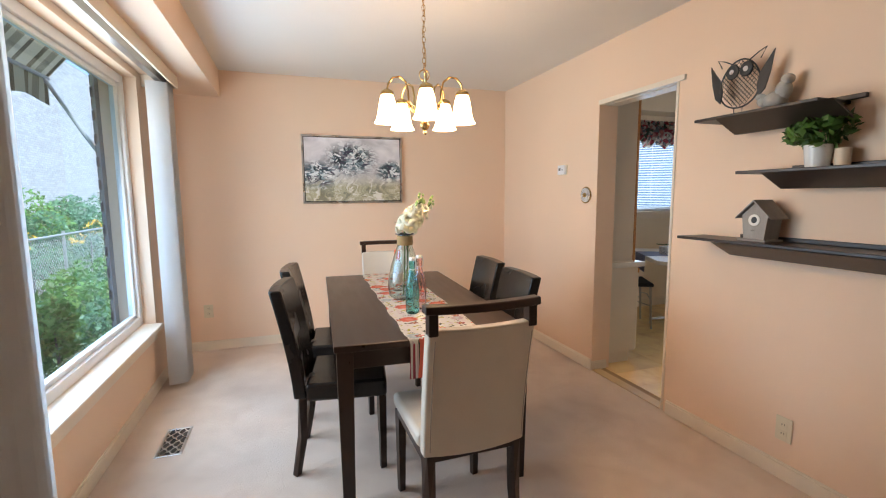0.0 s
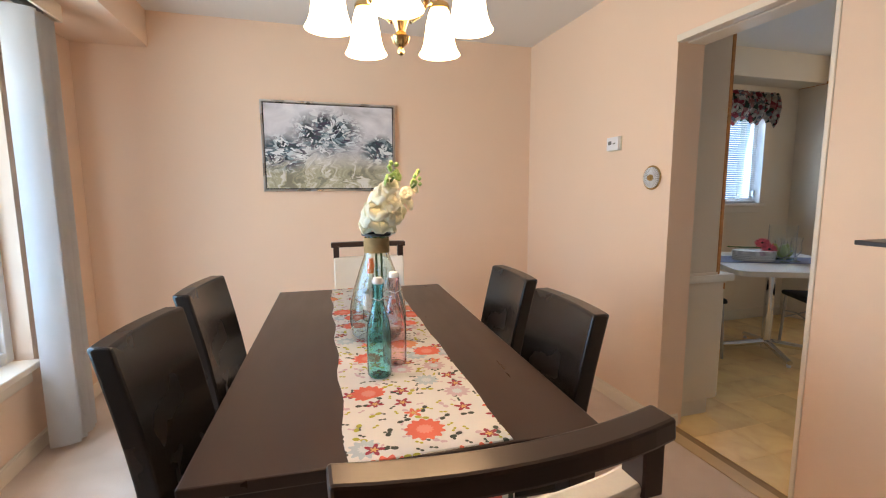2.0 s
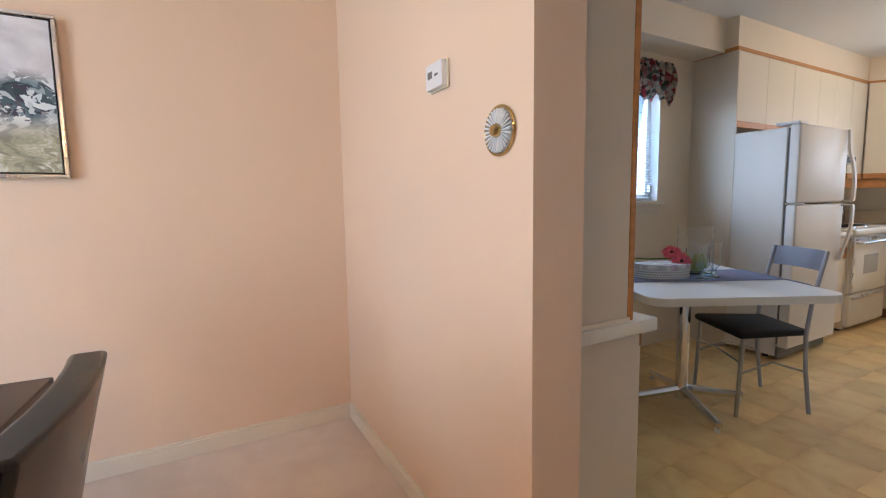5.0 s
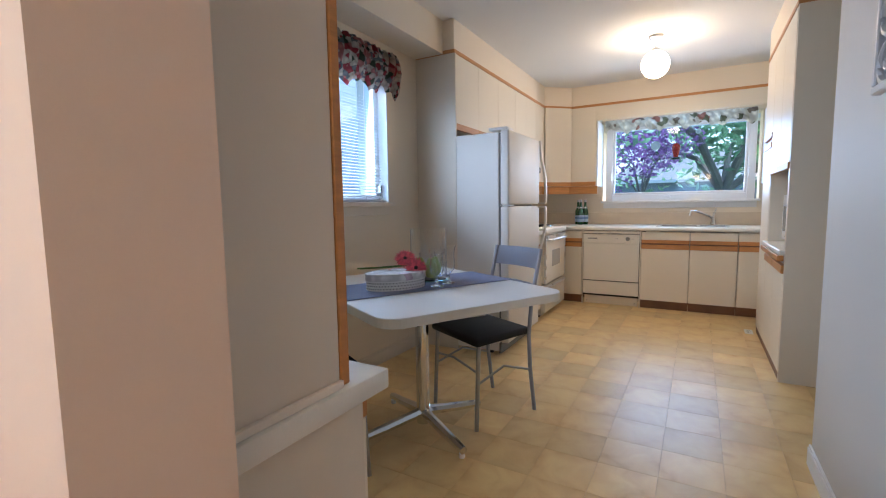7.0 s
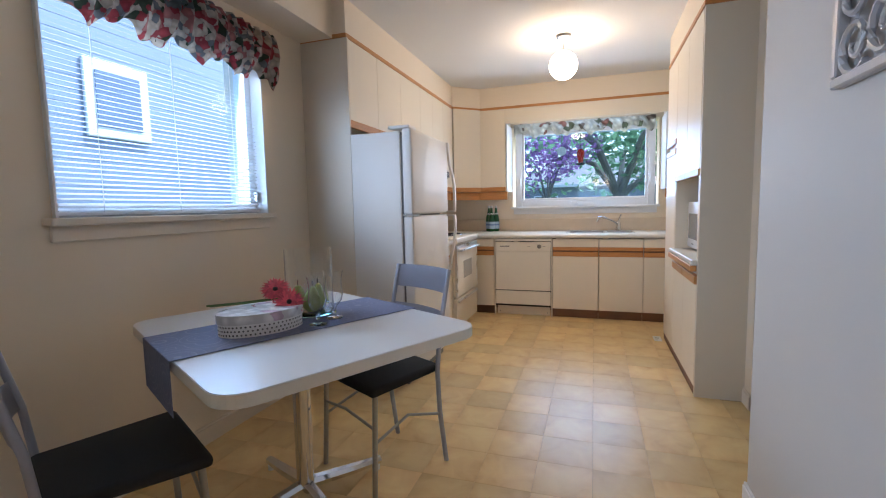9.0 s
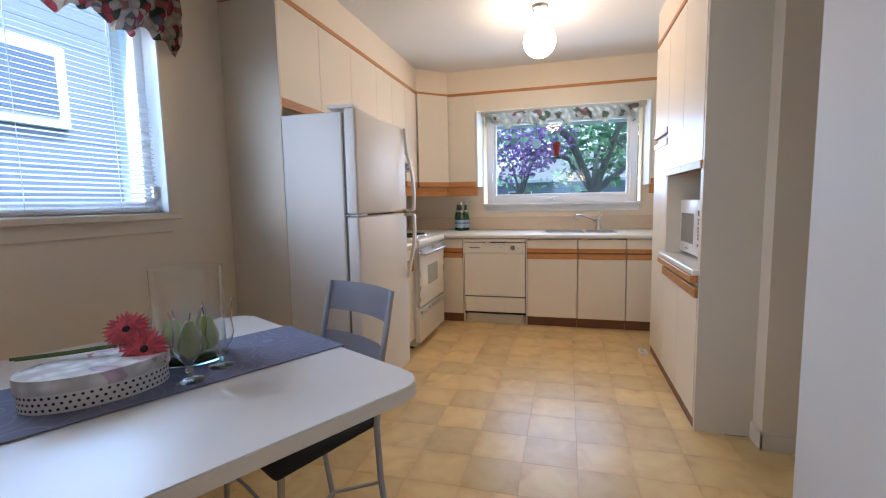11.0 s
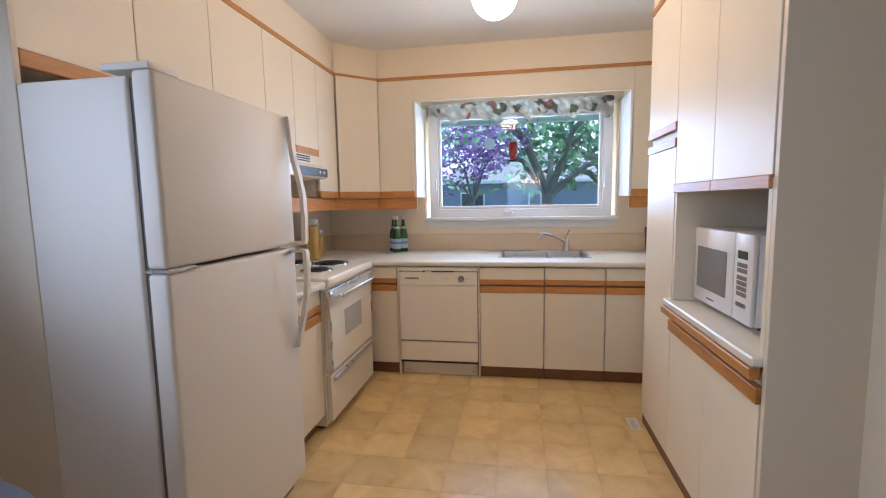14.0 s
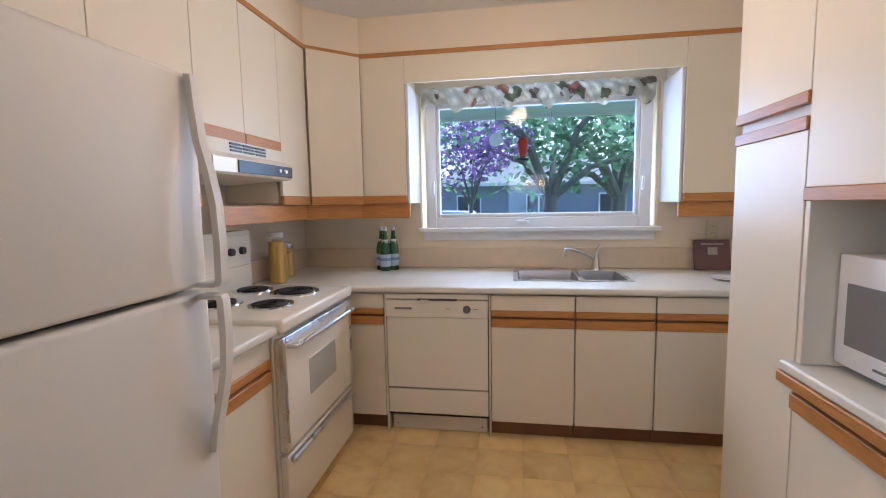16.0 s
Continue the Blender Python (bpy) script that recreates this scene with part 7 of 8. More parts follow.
def wine_glass(x, y, z, label, scale=1.0, tulip=False):
    g = thing("wine_glass", (x, y, z), label, "glass", "stemmed glasses")
    prof = [(0.0006, 0.001), (0.033, 0.0), (0.034, 0.003), (0.006, 0.009), (0.0042, 0.03), (0.0042, 0.085), (0.012, 0.095), (0.032, 0.118), (0.037, 0.145), (0.033, 0.185), (0.029, 0.205)]
    if tulip:
        prof = [(0.0006, 0.001), (0.035, 0.0), (0.036, 0.003), (0.008, 0.010), (0.0065, 0.022), (0.011, 0.03), (0.007, 0.04), (0.014, 0.052), (0.032, 0.075), (0.038, 0.10), (0.033, 0.135), (0.034, 0.165), (0.041, 0.195)]
    prof = [(r * scale, h * scale) for r, h in prof]
    bowl = prof[6:]
    inner = [(max(r - 0.0012, 0.0005), h) for r, h in bowl[::-1]] + [(0.0005, bowl[0][1] + 0.003)]
    part("bowl", lathe(prof + inner, 24, (x, y, z)), M_GLASS, g, smooth=True)


wine_glass(0.985, 3.50, ZT, "clear stemmed wine glass on the dining table")
ob = thing("spirits_bottle", (0.915, 3.385, ZT), "clear glass bottle with an orange cap", "bottle")
part("body", shell([(0.0006, 0), (0.034, 0.0), (0.037, 0.006), (0.037, 0.14), (0.030, 0.165), (0.015, 0.19), (0.0145, 0.215)], 0.003, 24, (0.915, 3.385, ZT)), M_GLASS, ob, smooth=True)
part("cap", lathe([(0.0, 0.27), (0.0165, 0.269), (0.0165, 0.205), (0.0, 0.204)], 18, (0.915, 3.385, ZT)), M_ORANGE, ob, "orange cap", smooth=True)
part("label", lathe([(0.0374, 0.05), (0.0374, 0.12)], 24, (0.915, 3.385, ZT)), paint("printed_label", (0.70, 0.50, 0.42), 0.6, var=0.25, scale=40), ob, "printed fruit label", smooth=True)


# ---- wall shelves ----
M_SHELF = paint("dark_shelf_wood", (0.030, 0.020, 0.016), 0.4, var=0.25, scale=4, fine=60, bump=0.04, stretch=(8, 1, 8))


def ledge(y0, y1, b0, b1, z, label):
    s = thing("wall_shelf", (XP, (y0 + y1) / 2, z), label, "shelf", "dark ledge shelves")
    part("top_board", boxm(XP - 0.20, XP - 0.001, y0, y1, z - 0.014, z, 0.002), M_SHELF, s)
    bm = bmesh.new()
    prof = [(XP - 0.215, z - 0.0145), (XP - 0.195, z - 0.0145), (XP - 0.06, z - 0.085), (XP - 0.08, z - 0.085)]
    l = [bm.verts.new((x, b0, h)) for x, h in prof]
    r = [bm.verts.new((x, b1, h)) for x, h in prof]
    bm.faces.new(l), bm.faces.new(r[::-1])
    for i in range(4):
        bm.faces.new((l[i], l[(i + 1) % 4], r[(i + 1) % 4], r[i]))
    part("sloped_board", bm, M_SHELF, s)
    part("back_lip", boxm(XP - 0.018, XP - 0.001, b0, b1, z + 0.0005, z + 0.02, 0.002), M_SHELF, s)


ledge(1.785, 2.365, 1.725, 2.23, 1.750, "dark brown ledge shelf with a wire owl")
ledge(1.21, 2.118, 1.09, 1.985, 1.478, "dark brown ledge shelf with a potted plant")
ledge(1.39, 2.435, 1.29, 2.212, 1.148, "dark brown ledge shelf with a birdhouse")


def owl():
    x, y, z = 2.39, 2.225, 1.7505
    o = thing("wire_owl", (x, y, z), "black wire owl ornament with a mesh body", "ornament")
    H = lambda a, h: (x, y + a, z + h)
    out = [H(0.105 * math.cos(t) * (1 - 0.12 * math.sin(t)), 0.16 + 0.115 * math.sin(t)) for t in [2 * math.pi * i / 28 for i in range(29)]]
    part("outline", tube(out, 0.004, sides=6), M_BLACK, o)
    bm = bmesh.new()
    for s in (1, -1):
        for i in range(-13, 14):
            c = i * 0.021
            pts = []
            for k in range(41):
                a = -0.11 + 0.22 * k / 40
                h = 0.16 + s * (a - c) * 1.1
                if (a / 0.1) ** 2 + ((h - 0.16) / 0.11) ** 2 < 1:
                    pts.append(H(a, h))
            if len(pts) > 2:
                tube([pts[0], pts[-1]], 0.0017, bm, 4)
    part("mesh_body", bm, M_BLACK, o)
    for s in (1, -1):
        part("wing", wing_mesh(x, y + s * 0.10, z + 0.13, s), M_BLACK, o)
        part("ear", tube([H(s * 0.045, 0.262), H(s * 0.085, 0.285), H(s * 0.125, 0.30), H(s * 0.10, 0.255)], 0.003, sides=5), M_BLACK, o)
        e = lathe([(0.0, 0.006), (0.032, 0.005), (0.036, 0.0)], 20)
        bmesh.ops.transform(e, matrix=pose(x - 0.006, y + s * 0.036, z + 0.222, 0, -90, 0), verts=e.verts)
        eye = part("eye", e, M_BLACK, o)
        e = lathe([(0.0, 0.004), (0.012, 0.003), (0.013, 0.0)], 16)
        bmesh.ops.transform(e, matrix=pose(x - 0.012, y + s * 0.036, z + 0.222, 0, -90, 0), verts=e.verts)
        part("pupil", e, M_STEEL, eye, "grey metal pupil")
        part("leg", tube([H(s * 0.022, 0.05), H(s * 0.022, 0.004), (x - 0.03, y + s * 0.03, z + 0.003)], 0.0025, sides=5), M_BLACK, o)


def wing_mesh(x, y, z, s):
    bm = bmesh.new()
    pl = [(0.0, -0.05), (0.03, -0.02), (0.05, 0.05), (0.065, 0.15), (0.03, 0.10), (0.0, 0.06), (-0.01, 0.0)]
    a = [bm.verts.new((x - 0.003, y + s * u, z + v)) for u, v in pl]
    b = [bm.verts.new((x + 0.003, y + s * u, z + v)) for u, v in pl]
    bm.faces.new(a), bm.faces.new(b[::-1])
    for i in range(len(pl)):
        j = (i + 1) % len(pl)
        bm.faces.new((a[i], a[j], b[j], b[i]))
    return bm


owl()
M_STONE = paint("pale_stone", (0.42, 0.40, 0.37), 0.85, var=0.15, scale=18, fine=90, bump=0.5)
sb = bmesh.new()
for cx, cz, rx, rz in ((2.05, 0.045, 0.05, 0.042), (2.015, 0.085, 0.034, 0.045), (2.0, 0.13, 0.028, 0.024), (2.09, 0.05, 0.04, 0.028), (2.12, 0.075, 0.022, 0.016)):
    n0 = lathe([(max(0.0005, rx * math.sin(math.pi * i / 8)), -rz * math.cos(math.pi * i / 8)) for i in range(9)], 16, (2.40, cx, 1.7505 + cz))
    me = bpy.data.meshes.new("tmp")
    n0.to_mesh(me)
    n0.free()
    sb.from_mesh(me)
    bpy.data.meshes.remove(me)
for v in sb.verts:
    v.co += Vector((0.004, 0.004, 0.003)) * noise.noise(v.co * 45)
solid("bird_figurine", sb, M_STONE, "rough grey stone bird figurine on the shelf", "ornament", smooth=True)

pp = thing("potted_plant", (2.39, 1.845, 1.4785), "small green plant in a white pot on the shelf", "plant")
part("pot", lathe([(0.0, 0.0), (0.042, 0.0), (0.052, 0.095), (0.047, 0.096), (0.043, 0.085), (0.0, 0.084)], 24, (2.39, 1.845, 1.4785)), M_CERAM, pp, "white ceramic pot", smooth=True)
vv, ff = leaves([(2.39, 1.845, 1.4785 + 0.15, 0.10), (2.39, 1.77, 1.4785 + 0.17, 0.06), (2.39, 1.93, 1.4785 + 0.15, 0.06)], 330, 0.028, 5, 0.7)
me = bpy.data.meshes.new("foliage")
me.from_pydata([tuple(p - Vector((2.39, 1.845, 1.4785))) for p in vv], [], ff)
me.materials.append(paint("plant_leaves", (0.07, 0.16, 0.03), 0.45, var=0.2, scale=20, island=0.35))
fo = new("foliage", me)
fo.parent = pp
cn = solid("pillar_candle", lathe([(0.0, 0.0), (0.028, 0.0), (0.028, 0.075), (0.02, 0.078), (0.0, 0.074)], 20, (2.41, 1.765, 1.4785)), paint("cream_wax", (0.72, 0.58, 0.44), 0.5, var=0.04), "short cream pillar candle beside the plant", "candle", smooth=True)


def birdhouse():
    x, y, z = 2.385, 2.06, 1.1485
    b = thing("birdhouse", (x, y, z), "grey wooden birdhouse with a pitched roof", "birdhouse")
    M_GW = paint("weathered_grey_wood", (0.33, 0.31, 0.29), 0.8, var=0.18, scale=6, fine=70, bump=0.2, stretch=(3, 3, 0.4))
    bm = bmesh.new()
    pl = [(-0.062, 0.0), (0.062, 0.0), (0.078, 0.14), (0.0, 0.215), (-0.078, 0.14)]
    f = [bm.verts.new((x - 0.06, y + a, z + 0.012 + h)) for a, h in pl]
    k = [bm.verts.new((x + 0.06, y + a, z + 0.012 + h)) for a, h in pl]
    bm.faces.new(f), bm.faces.new(k[::-1])
    for i in range(5):
        j = (i + 1) % 5
        bm.faces.new((f[i], f[j], k[j], k[i]))
    part("body", bm, M_GW, b)
    part("floor", boxm(x - 0.08, x + 0.07, y - 0.085, y + 0.085, z, z + 0.0115, 0.002), M_GW, b)
    for s in (1, -1):
        bm = bmesh.new()
        q = [(0.0, 0.232), (s * 0.105, 0.128), (s * 0.108, 0.120), (0.0, 0.222)]
        f = [bm.verts.new((x - 0.08, y + a, z + 0.012 + h)) for a, h in q]
        k = [bm.verts.new((x + 0.075, y + a, z + 0.012 + h)) for a, h in q]
        bm.faces.new(f), bm.faces.new(k[::-1])
        for i in range(4):
            j = (i + 1) % 4
            bm.faces.new((f[i], f[j], k[j], k[i]))
        part("roof_board", bm, M_GW, b)
    e = lathe([(0.019, 0.0), (0.034, 0.0), (0.034, 0.004), (0.019, 0.004)], 24)
    bmesh.ops.transform(e, matrix=pose(x - 0.061, y, z + 0.125, 0, -90, 0), verts=e.verts)
    part("ring", e, M_CERAM, b, "white ring round the hole")
    e = lathe([(0.0, 0.001), (0.019, 0.001), (0.019, 0.0)], 20)
    bmesh.ops.transform(e, matrix=pose(x - 0.0612, y, z + 0.125, 0, -90, 0), verts=e.verts)
    part("hole", e, M_BLACK, b, "dark entrance hole")
    part("perch", tube([(x - 0.06, y, z + 0.065), (x - 0.085, y, z + 0.065)], 0.003, sides=6), M_GW, b)
    b.scale = (0.8, 0.8, 0.8)


birdhouse()


# ---- nook table decoration ----
ZK = 0.7502
M_COTTON = bloom_cloth("rose_print_box_lid", [(0.0, (0.84, 0.82, 0.81)), (0.60, (0.66, 0.50, 0.60)), (0.70, (0.84, 0.82, 0.81)), (0.86, (0.68, 0.28, 0.28)), (0.91, (0.36, 0.40, 0.32)), (0.94, (0.82, 0.80, 0.79))], 24, 0.0)


bx = thing("hat_box", (4.078, 4.182, ZK), "oval white box with rose print and black dots", "box", turn=150)


def oval(a, b, z0, z1, n=36):
    return prism([(a * math.cos(2 * math.pi * i / n), b * math.sin(2 * math.pi * i / n)) for i in range(n)], z0, z1)


base = part("base", oval(0.150, 0.098, 0.0, 0.045), paint("white_box_paper", (0.80, 0.79, 0.77), 0.6, var=0.03), bx, "black-dotted box base", smooth=True, local=True)
bm = bmesh.new()
for row in range(3):
    for i in range(58):
        a = 2 * math.pi * (i + 0.5 * (row % 2)) / 58
        nx, ny = 0.098 * math.cos(a), 0.150 * math.sin(a)
        out = Vector((nx, ny, 0)).normalized()
        side = Vector((-out.y, out.x, 0))
        c = Vector((0.150 * math.cos(a), 0.098 * math.sin(a), 0.009 + 0.0135 * row)) + out * 0.0006
        bm.faces.new([bm.verts.new(c + side * 0.0034 * math.cos(q * math.pi / 4) + Vector((0, 0, 0.0034 * math.sin(q * math.pi / 4)))) for q in range(8)])
tagged(part("dots", bm, M_BLACK, base, "small black printed dots", local=True), kind="stuff")
part("lid", oval(0.155, 0.103, 0.0455, 0.078), M_COTTON, bx, "rose-printed lid", smooth=True, local=True)
M_GERB = paint("pink_gerbera_petals", (0.78, 0.15, 0.20), 0.6, var=0.1, island=0.25)
fg = thing("gerbera_flowers", (4.12, 4.19, ZK + 0.08), "two pink gerbera flowers lying on the box", "flowers")
for cx, cy, cz, tilt in ((4.150, 4.112, ZK + 0.088, 66), (4.165, 4.185, ZK + 0.128, 48)):
    bm = bmesh.new()
    rng = random.Random(int(cx * 1000))
    M0 = pose(cx, cy, cz, 0, 0, -55) @ pose(0, 0, 0, tilt, 0, 0)
    for ring, (n, r0, r1, up) in enumerate(((26, 0.012, 0.060, 0.0), (22, 0.010, 0.050, 0.006), (16, 0.006, 0.032, 0.011))):
        for i in range(n):
            a = 2 * math.pi * i / n + ring * 0.11 + rng.uniform(-0.05, 0.05)
            c, s = math.cos(a), math.sin(a)
            w = 0.0065
            l = r1 * rng.uniform(0.92, 1.06)
            q = [(r0, 0, up), ((r0 + l) / 2, -w, up + 0.006), (l, 0, up + 0.001), ((r0 + l) / 2, w, up + 0.006)]
            bm.faces.new([bm.verts.new(M0 @ Vector((px * c - py * s, px * s + py * c, pz))) for px, py, pz in q])
    fl2 = part("bloom", bm, M_GERB, fg)
    e = lathe([(0.0, 0.016), (0.008, 0.014), (0.011, 0.010)], 12)
    bmesh.ops.transform(e, matrix=M0, verts=e.verts)
    part("centre", e, M_DARK, fl2, "dark flower centre")
for dy in (0.0, 0.018):
    part("stem", tube([(4.145, 4.16 + dy, ZK + 0.10), (4.08, 4.26 + dy, ZK + 0.092), (4.01, 4.35 + dy, ZK + 0.09)], 0.0042, sides=6), M_STEM, fg)
wine_glass(4.184, 4.012, ZK, "clear tulip glass with a short stem on the runner", 0.95, True)
wine_glass(4.294, 4.010, ZK, "clear tulip glass with a short stem on the runner", 0.98, True)
cy0 = (4.330, 4.148)
cyl = thing("glass_cylinder", (*cy0, ZK), "wide clear glass cylinder vase holding pears", "vase")
part("body", shell([(0.0006, 0.014), (0.092, 0.014), (0.096, 0.02), (0.096, 0.275)], 0.0025, 36, (*cy0, ZK)), M_GLASS, cyl, smooth=True)
part("dish", lathe([(0.0, 0.0), (0.085, 0.0), (0.10, 0.006), (0.10, 0.010), (0.0, 0.012)], 36, (*cy0, ZK)), M_TEAL, cyl, "teal glass dish", smooth=True)
M_PEAR = paint("green_pear_skin", (0.44, 0.52, 0.10), 0.4, var=0.15, scale=14, fine=160)
for dx, dy, rz in ((-0.03, 0.035, 20), (0.035, -0.02, 160), (-0.035, -0.035, 270)):
    p = thing("pear", (cy0[0] + dx, cy0[1] + dy, ZK + 0.02), "ripe green pear inside the glass cylinder", "fruit", "pears in the cylinder", turn=rz)
    part("flesh", lathe([(0.0005, 0.0), (0.022, 0.003), (0.036, 0.02), (0.038, 0.04), (0.030, 0.065), (0.02, 0.088), (0.012, 0.102), (0.0005, 0.106)], 18), M_PEAR, p, smooth=True, local=True)
    part("stalk", tube([(0, 0, 0.104), (0.004, 0, 0.128)], 0.002, sides=5), M_DARK, p, local=True)


# ---- carved panel on the kitchen wall ----
def carved():
    x0, x1, z0, z1 = 3.61, 4.135, 1.45, 1.975
    c = thing("carved_panel", ((x0 + x1) / 2, YS, z0), "silver-grey carved openwork wall panel in a frame", "wall ornament")
    M_SIL = paint("silver_grey_paint", (0.52, 0.52, 0.54), 0.4, metal=0.2, var=0.08, scale=10, fine=90)
    bm = bmesh.new()
    f = 0.025
    box(bm, x0, x1, YS + 0.001, YS + 0.028, z0, z0 + f, 0.004), box(bm, x0, x1, YS + 0.001, YS + 0.028, z1 - f, z1, 0.004)
    box(bm, x0, x0 + f, YS + 0.0015, YS + 0.0275, z0 + f, z1 - f, 0.004), box(bm, x1 - f, x1, YS + 0.0015, YS + 0.0275, z0 + f, z1 - f, 0.004)
    part("frame", bm, M_SIL, c)
    n = 4
    s = (x1 - x0 - 2 * f) / n
    for i in range(n):
        for j in range(n):
            cx, cz = x0 + f + s * (i + 0.5), z0 + f + s * (j + 0.5)
            fl = 1 if (i + j) % 2 else -1
            pts = []
            for k in range(22):
                t = k / 21
                r = s * 0.60 * (1 - 0.8 * t)
                a = radians(225 + 520 * t) * fl
                pts.append((cx + r * math.cos(a), YS + 0.016, cz + r * math.sin(a)))
            sc = part("scroll", tube(pts, 0.008, sides=6, taper=[1.3 - 0.7 * k / 21 for k in range(22)]), M_SIL, c, smooth=True)
            bm = bmesh.new()
            for q in range(3):
                a = radians(100 + 70 * q) * fl
                lx, lz = math.cos(a), math.sin(a)
                base = Vector((cx + 0.2 * s * lx, YS + 0.016, cz + 0.2 * s * lz))
                d, w = Vector((lx, 0, lz)) * s * 0.38, Vector((-lz, 0, lx)) * s * 0.13
                bm.faces.new([bm.verts.new(v) for v in (base, base + d * 0.5 + w + Vector((0, 0.006, 0)), base + d, base + d * 0.5 - w + Vector((0, 0.006, 0)))])
            bmesh.ops.solidify(bm, geom=bm.faces[:], thickness=0.005)
            part("leaf_carving", bm, M_SIL, sc)


carved()


# ---- worktop things ----
M_BOTG = paint("green_bottle_glass_dark", (0.012, 0.085, 0.025), 0.12, var=0.1, coat=0.5, bump=0)
M_LABEL = paint("pale_blue_label", (0.42, 0.55, 0.68), 0.6, var=0.10, scale=60, fine=300)


def water_bottle(x, y):
    z = CT + 0.001
    b = thing("water_bottle", (x, y, z), "green glass water bottle with a blue label", "bottle", "green bottles on the worktop")
    part("body", lathe([(0.0005, 0.0), (0.034, 0.0), (0.0385, 0.006), (0.0385, 0.145), (0.0345, 0.175), (0.021, 0.22), (0.0145, 0.25), (0.0135, 0.292), (0.0005, 0.293)], 22, (x, y, z)), M_BOTG, b, smooth=True)
    part("label", lathe([(0.0389, 0.032), (0.0389, 0.118)], 22, (x, y, z)), M_LABEL, b, "pale blue paper label", smooth=True)
    part("label_band", lathe([(0.0392, 0.072), (0.0392, 0.092)], 22, (x, y, z)), M_LABELB, b, "darker blue band on the label", smooth=True)
    part("neck_label", lathe([(0.0275, 0.198), (0.0195, 0.226)], 18, (x, y, z)), M_CERAM, b, "white neck label", smooth=True)
    part("cap", lathe([(0.0, 0.312), (0.0145, 0.311), (0.0148, 0.284), (0.0, 0.284)], 16, (x, y, z)), M_STEEL, b, "silver cap", smooth=True)


M_LABELB = paint("blue_label_band", (0.16, 0.27, 0.45), 0.6, var=0.15, scale=60, fine=300)
for x, y in ((8.205, 4.25), (8.145, 4.205), (8.20, 4.16)):
    water_bottle(x, y)
M_JAR = pane_glass("jar_glass", (0.98, 0.98, 0.97))
M_PASTA = paint("dry_pasta", (0.62, 0.38, 0.10), 0.6, var=0.3, scale=30, fine=90, bump=0.5, stretch=(1, 1, 0.15))
for x, y, r, h in ((7.61, 4.735, 0.050, 0.315), (7.74, 4.785, 0.048, 0.262), (7.86, 4.81, 0.047, 0.222)):
    z = CT + 0.001
    j = thing("storage_jar", (x, y, z), "clear glass jar of pasta with a metal lid", "jar", "pasta jars on the worktop")
    part("glass_body", lathe([(0.0005, 0.0), (r, 0.0), (r, h - 0.03), (r - 0.004, h - 0.028)], 24, (x, y, z)), M_JAR, j, smooth=True)
    part("contents", lathe([(0.0005, 0.004), (r - 0.004, 0.004), (r - 0.005, h - 0.06), (0.0005, h - 0.05)], 20, (x, y, z)), M_PASTA, j, "dry yellow pasta", smooth=True)
    part("lid", lathe([(0.0, h), (r, h - 0.002), (r + 0.001, h - 0.03), (0.0, h - 0.031)], 24, (x, y, z)), M_STEEL, j, "brushed metal lid", smooth=True)
tb = thing("recipe_stand", (8.24, 2.0, CT), "dusky mauve book standing against the backsplash", "book")
k = boxm(-0.015, 0.015, -0.11, 0.11, 0.0, 0.20, 0.004)
bmesh.ops.transform(k, matrix=pose(8.255, 2.0, CT + 0.001, 0, 12, 0), verts=k.verts)
cv = part("cover", k, paint("mauve_board", (0.19, 0.10, 0.10), 0.5, var=0.1, scale=8), tb)
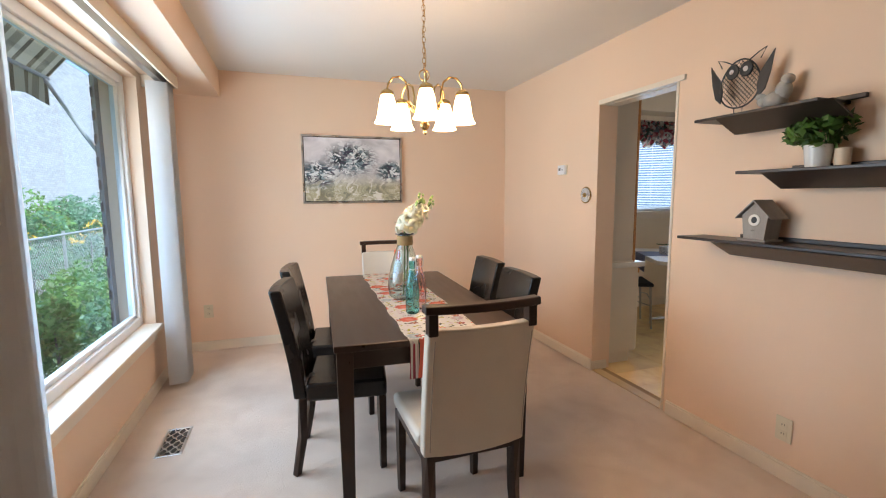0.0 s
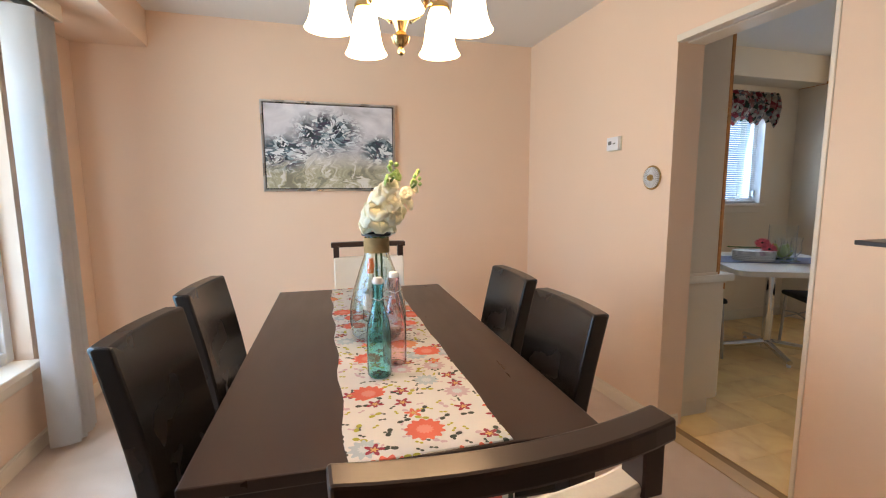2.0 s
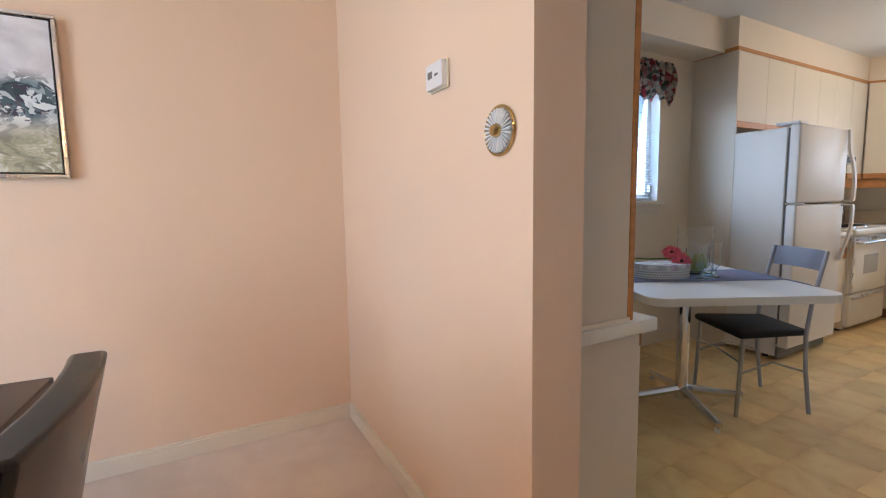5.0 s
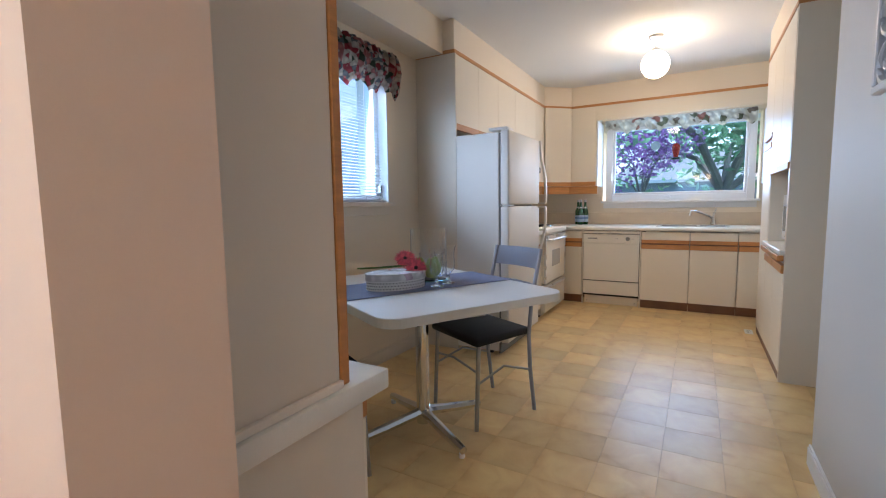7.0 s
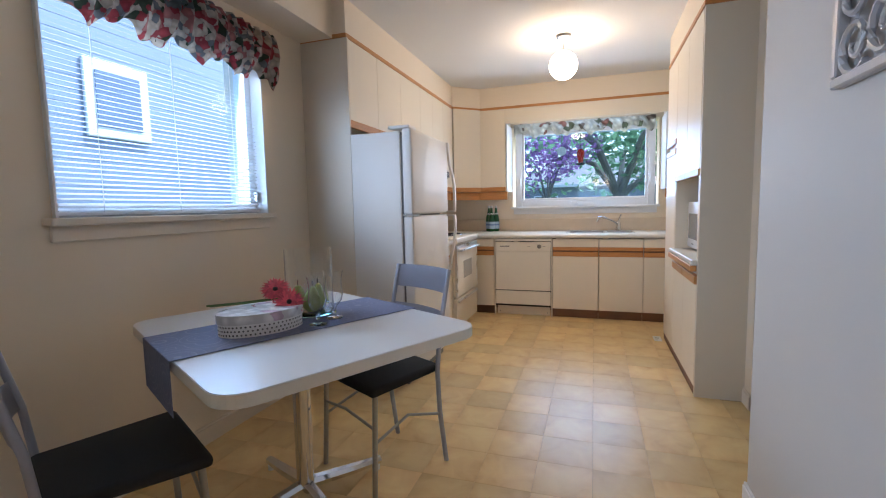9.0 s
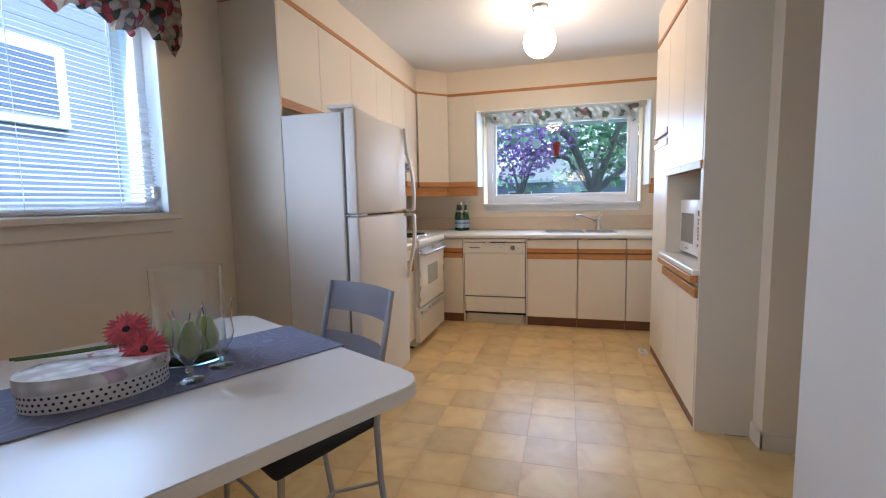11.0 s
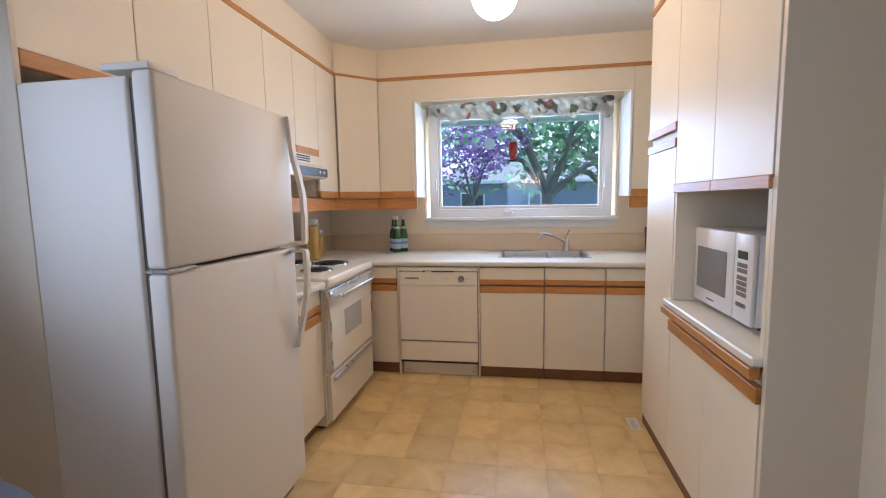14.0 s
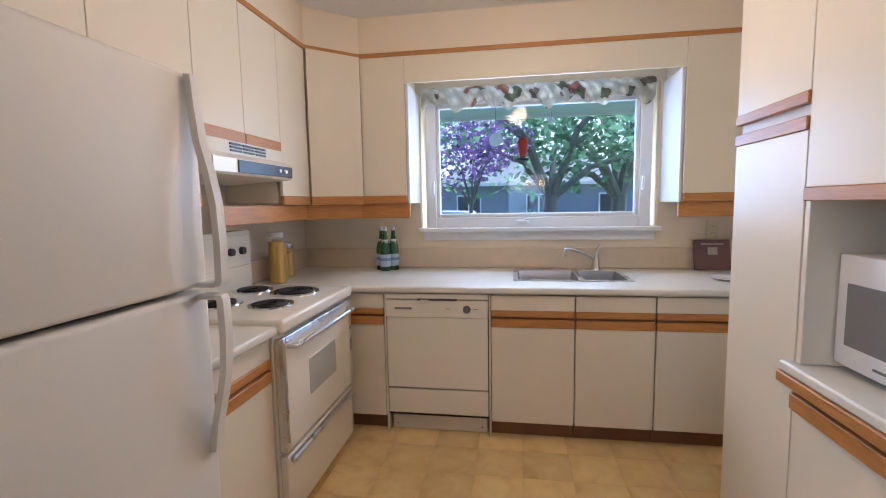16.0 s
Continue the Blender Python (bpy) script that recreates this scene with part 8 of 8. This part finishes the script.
for i, (w, zz) in enumerate(((0.14, 0.165), (0.06, 0.10))):
    k = boxm(-0.0165, -0.0152, -w / 2, w / 2, zz, zz + (0.012 if i == 0 else 0.05))
    bmesh.ops.transform(k, matrix=pose(8.255, 2.0, CT + 0.001, 0, 12, 0), verts=k.verts)
    part("print", k, M_STONE, cv)
dish = solid("small_dish", lathe([(0.0, 0.004), (0.05, 0.004), (0.085, 0.016), (0.088, 0.014), (0.055, 0.0), (0.0, 0.0)], 24, (7.86, 2.08, CT + 0.001)), M_CERAM, "small white dish on the worktop", "dish", smooth=True)
# telephone cable stub and phone jack beside the door
solid("cable", tube([(2.445, 2.62, 0.006), (2.43, 2.54, 0.012), (2.425, 2.46, 0.006), (2.405, 2.38, 0.006)], 0.003, sides=6), M_IVORY, "loose cream cable lying along the baseboard", "cable", smooth=True)


# ---- vinyl squares of the kitchen floor ----
floor_k = thing("floor_kitchen", (5.4, 3.2, -0.02), "yellow-tan mottled vinyl tile kitchen floor", "floor", kind="structure")
part("underlay", boxm(XP + 0.011, XE, 0.6, YK, -0.02, -0.0035), M_GROUT, floor_k)
TS = TILE
bm = box(bmesh.new(), -TS / 2 + 0.0003, TS / 2 - 0.0003, -TS / 2 + 0.0003, TS / 2 - 0.0003, -0.003, 0.0)
bmesh.ops.bevel(bm, geom=[e for e in bm.edges if e.verts[0].co.z > -0.001 and e.verts[1].co.z > -0.001], offset=0.0007, segments=1, affect="EDGES")
tile_mesh = mesh_of("tile", bm, M_VINYL)


def in_plan(x, y):
    return (7.0 < x < 7.8 and 1.75 < y < YS) or (XP < x < XE and YS - 0.1 < y < YK) or (4.7 < x < 5.75 and 0.5 < y < YS) or (XP < x < XK + 0.2 and 2.6 < y < 3.6)


i0 = int((XP + 0.02 - TILE_X) / TS) - 1
x = TILE_X + i0 * TS
while x < XE:
    y = TILE_Y - 14 * TS
    while y < YK + TS:
        if x - TS / 2 > XP - 0.02 and in_plan(x, y) and y + TS / 2 < YK + 0.12 and x < 7.8:
            t = new("tile", tile_mesh)
            t.parent = floor_k
            t.location = (x - 5.4, y - 3.2, 0.02)
        y += TS
    x += TS
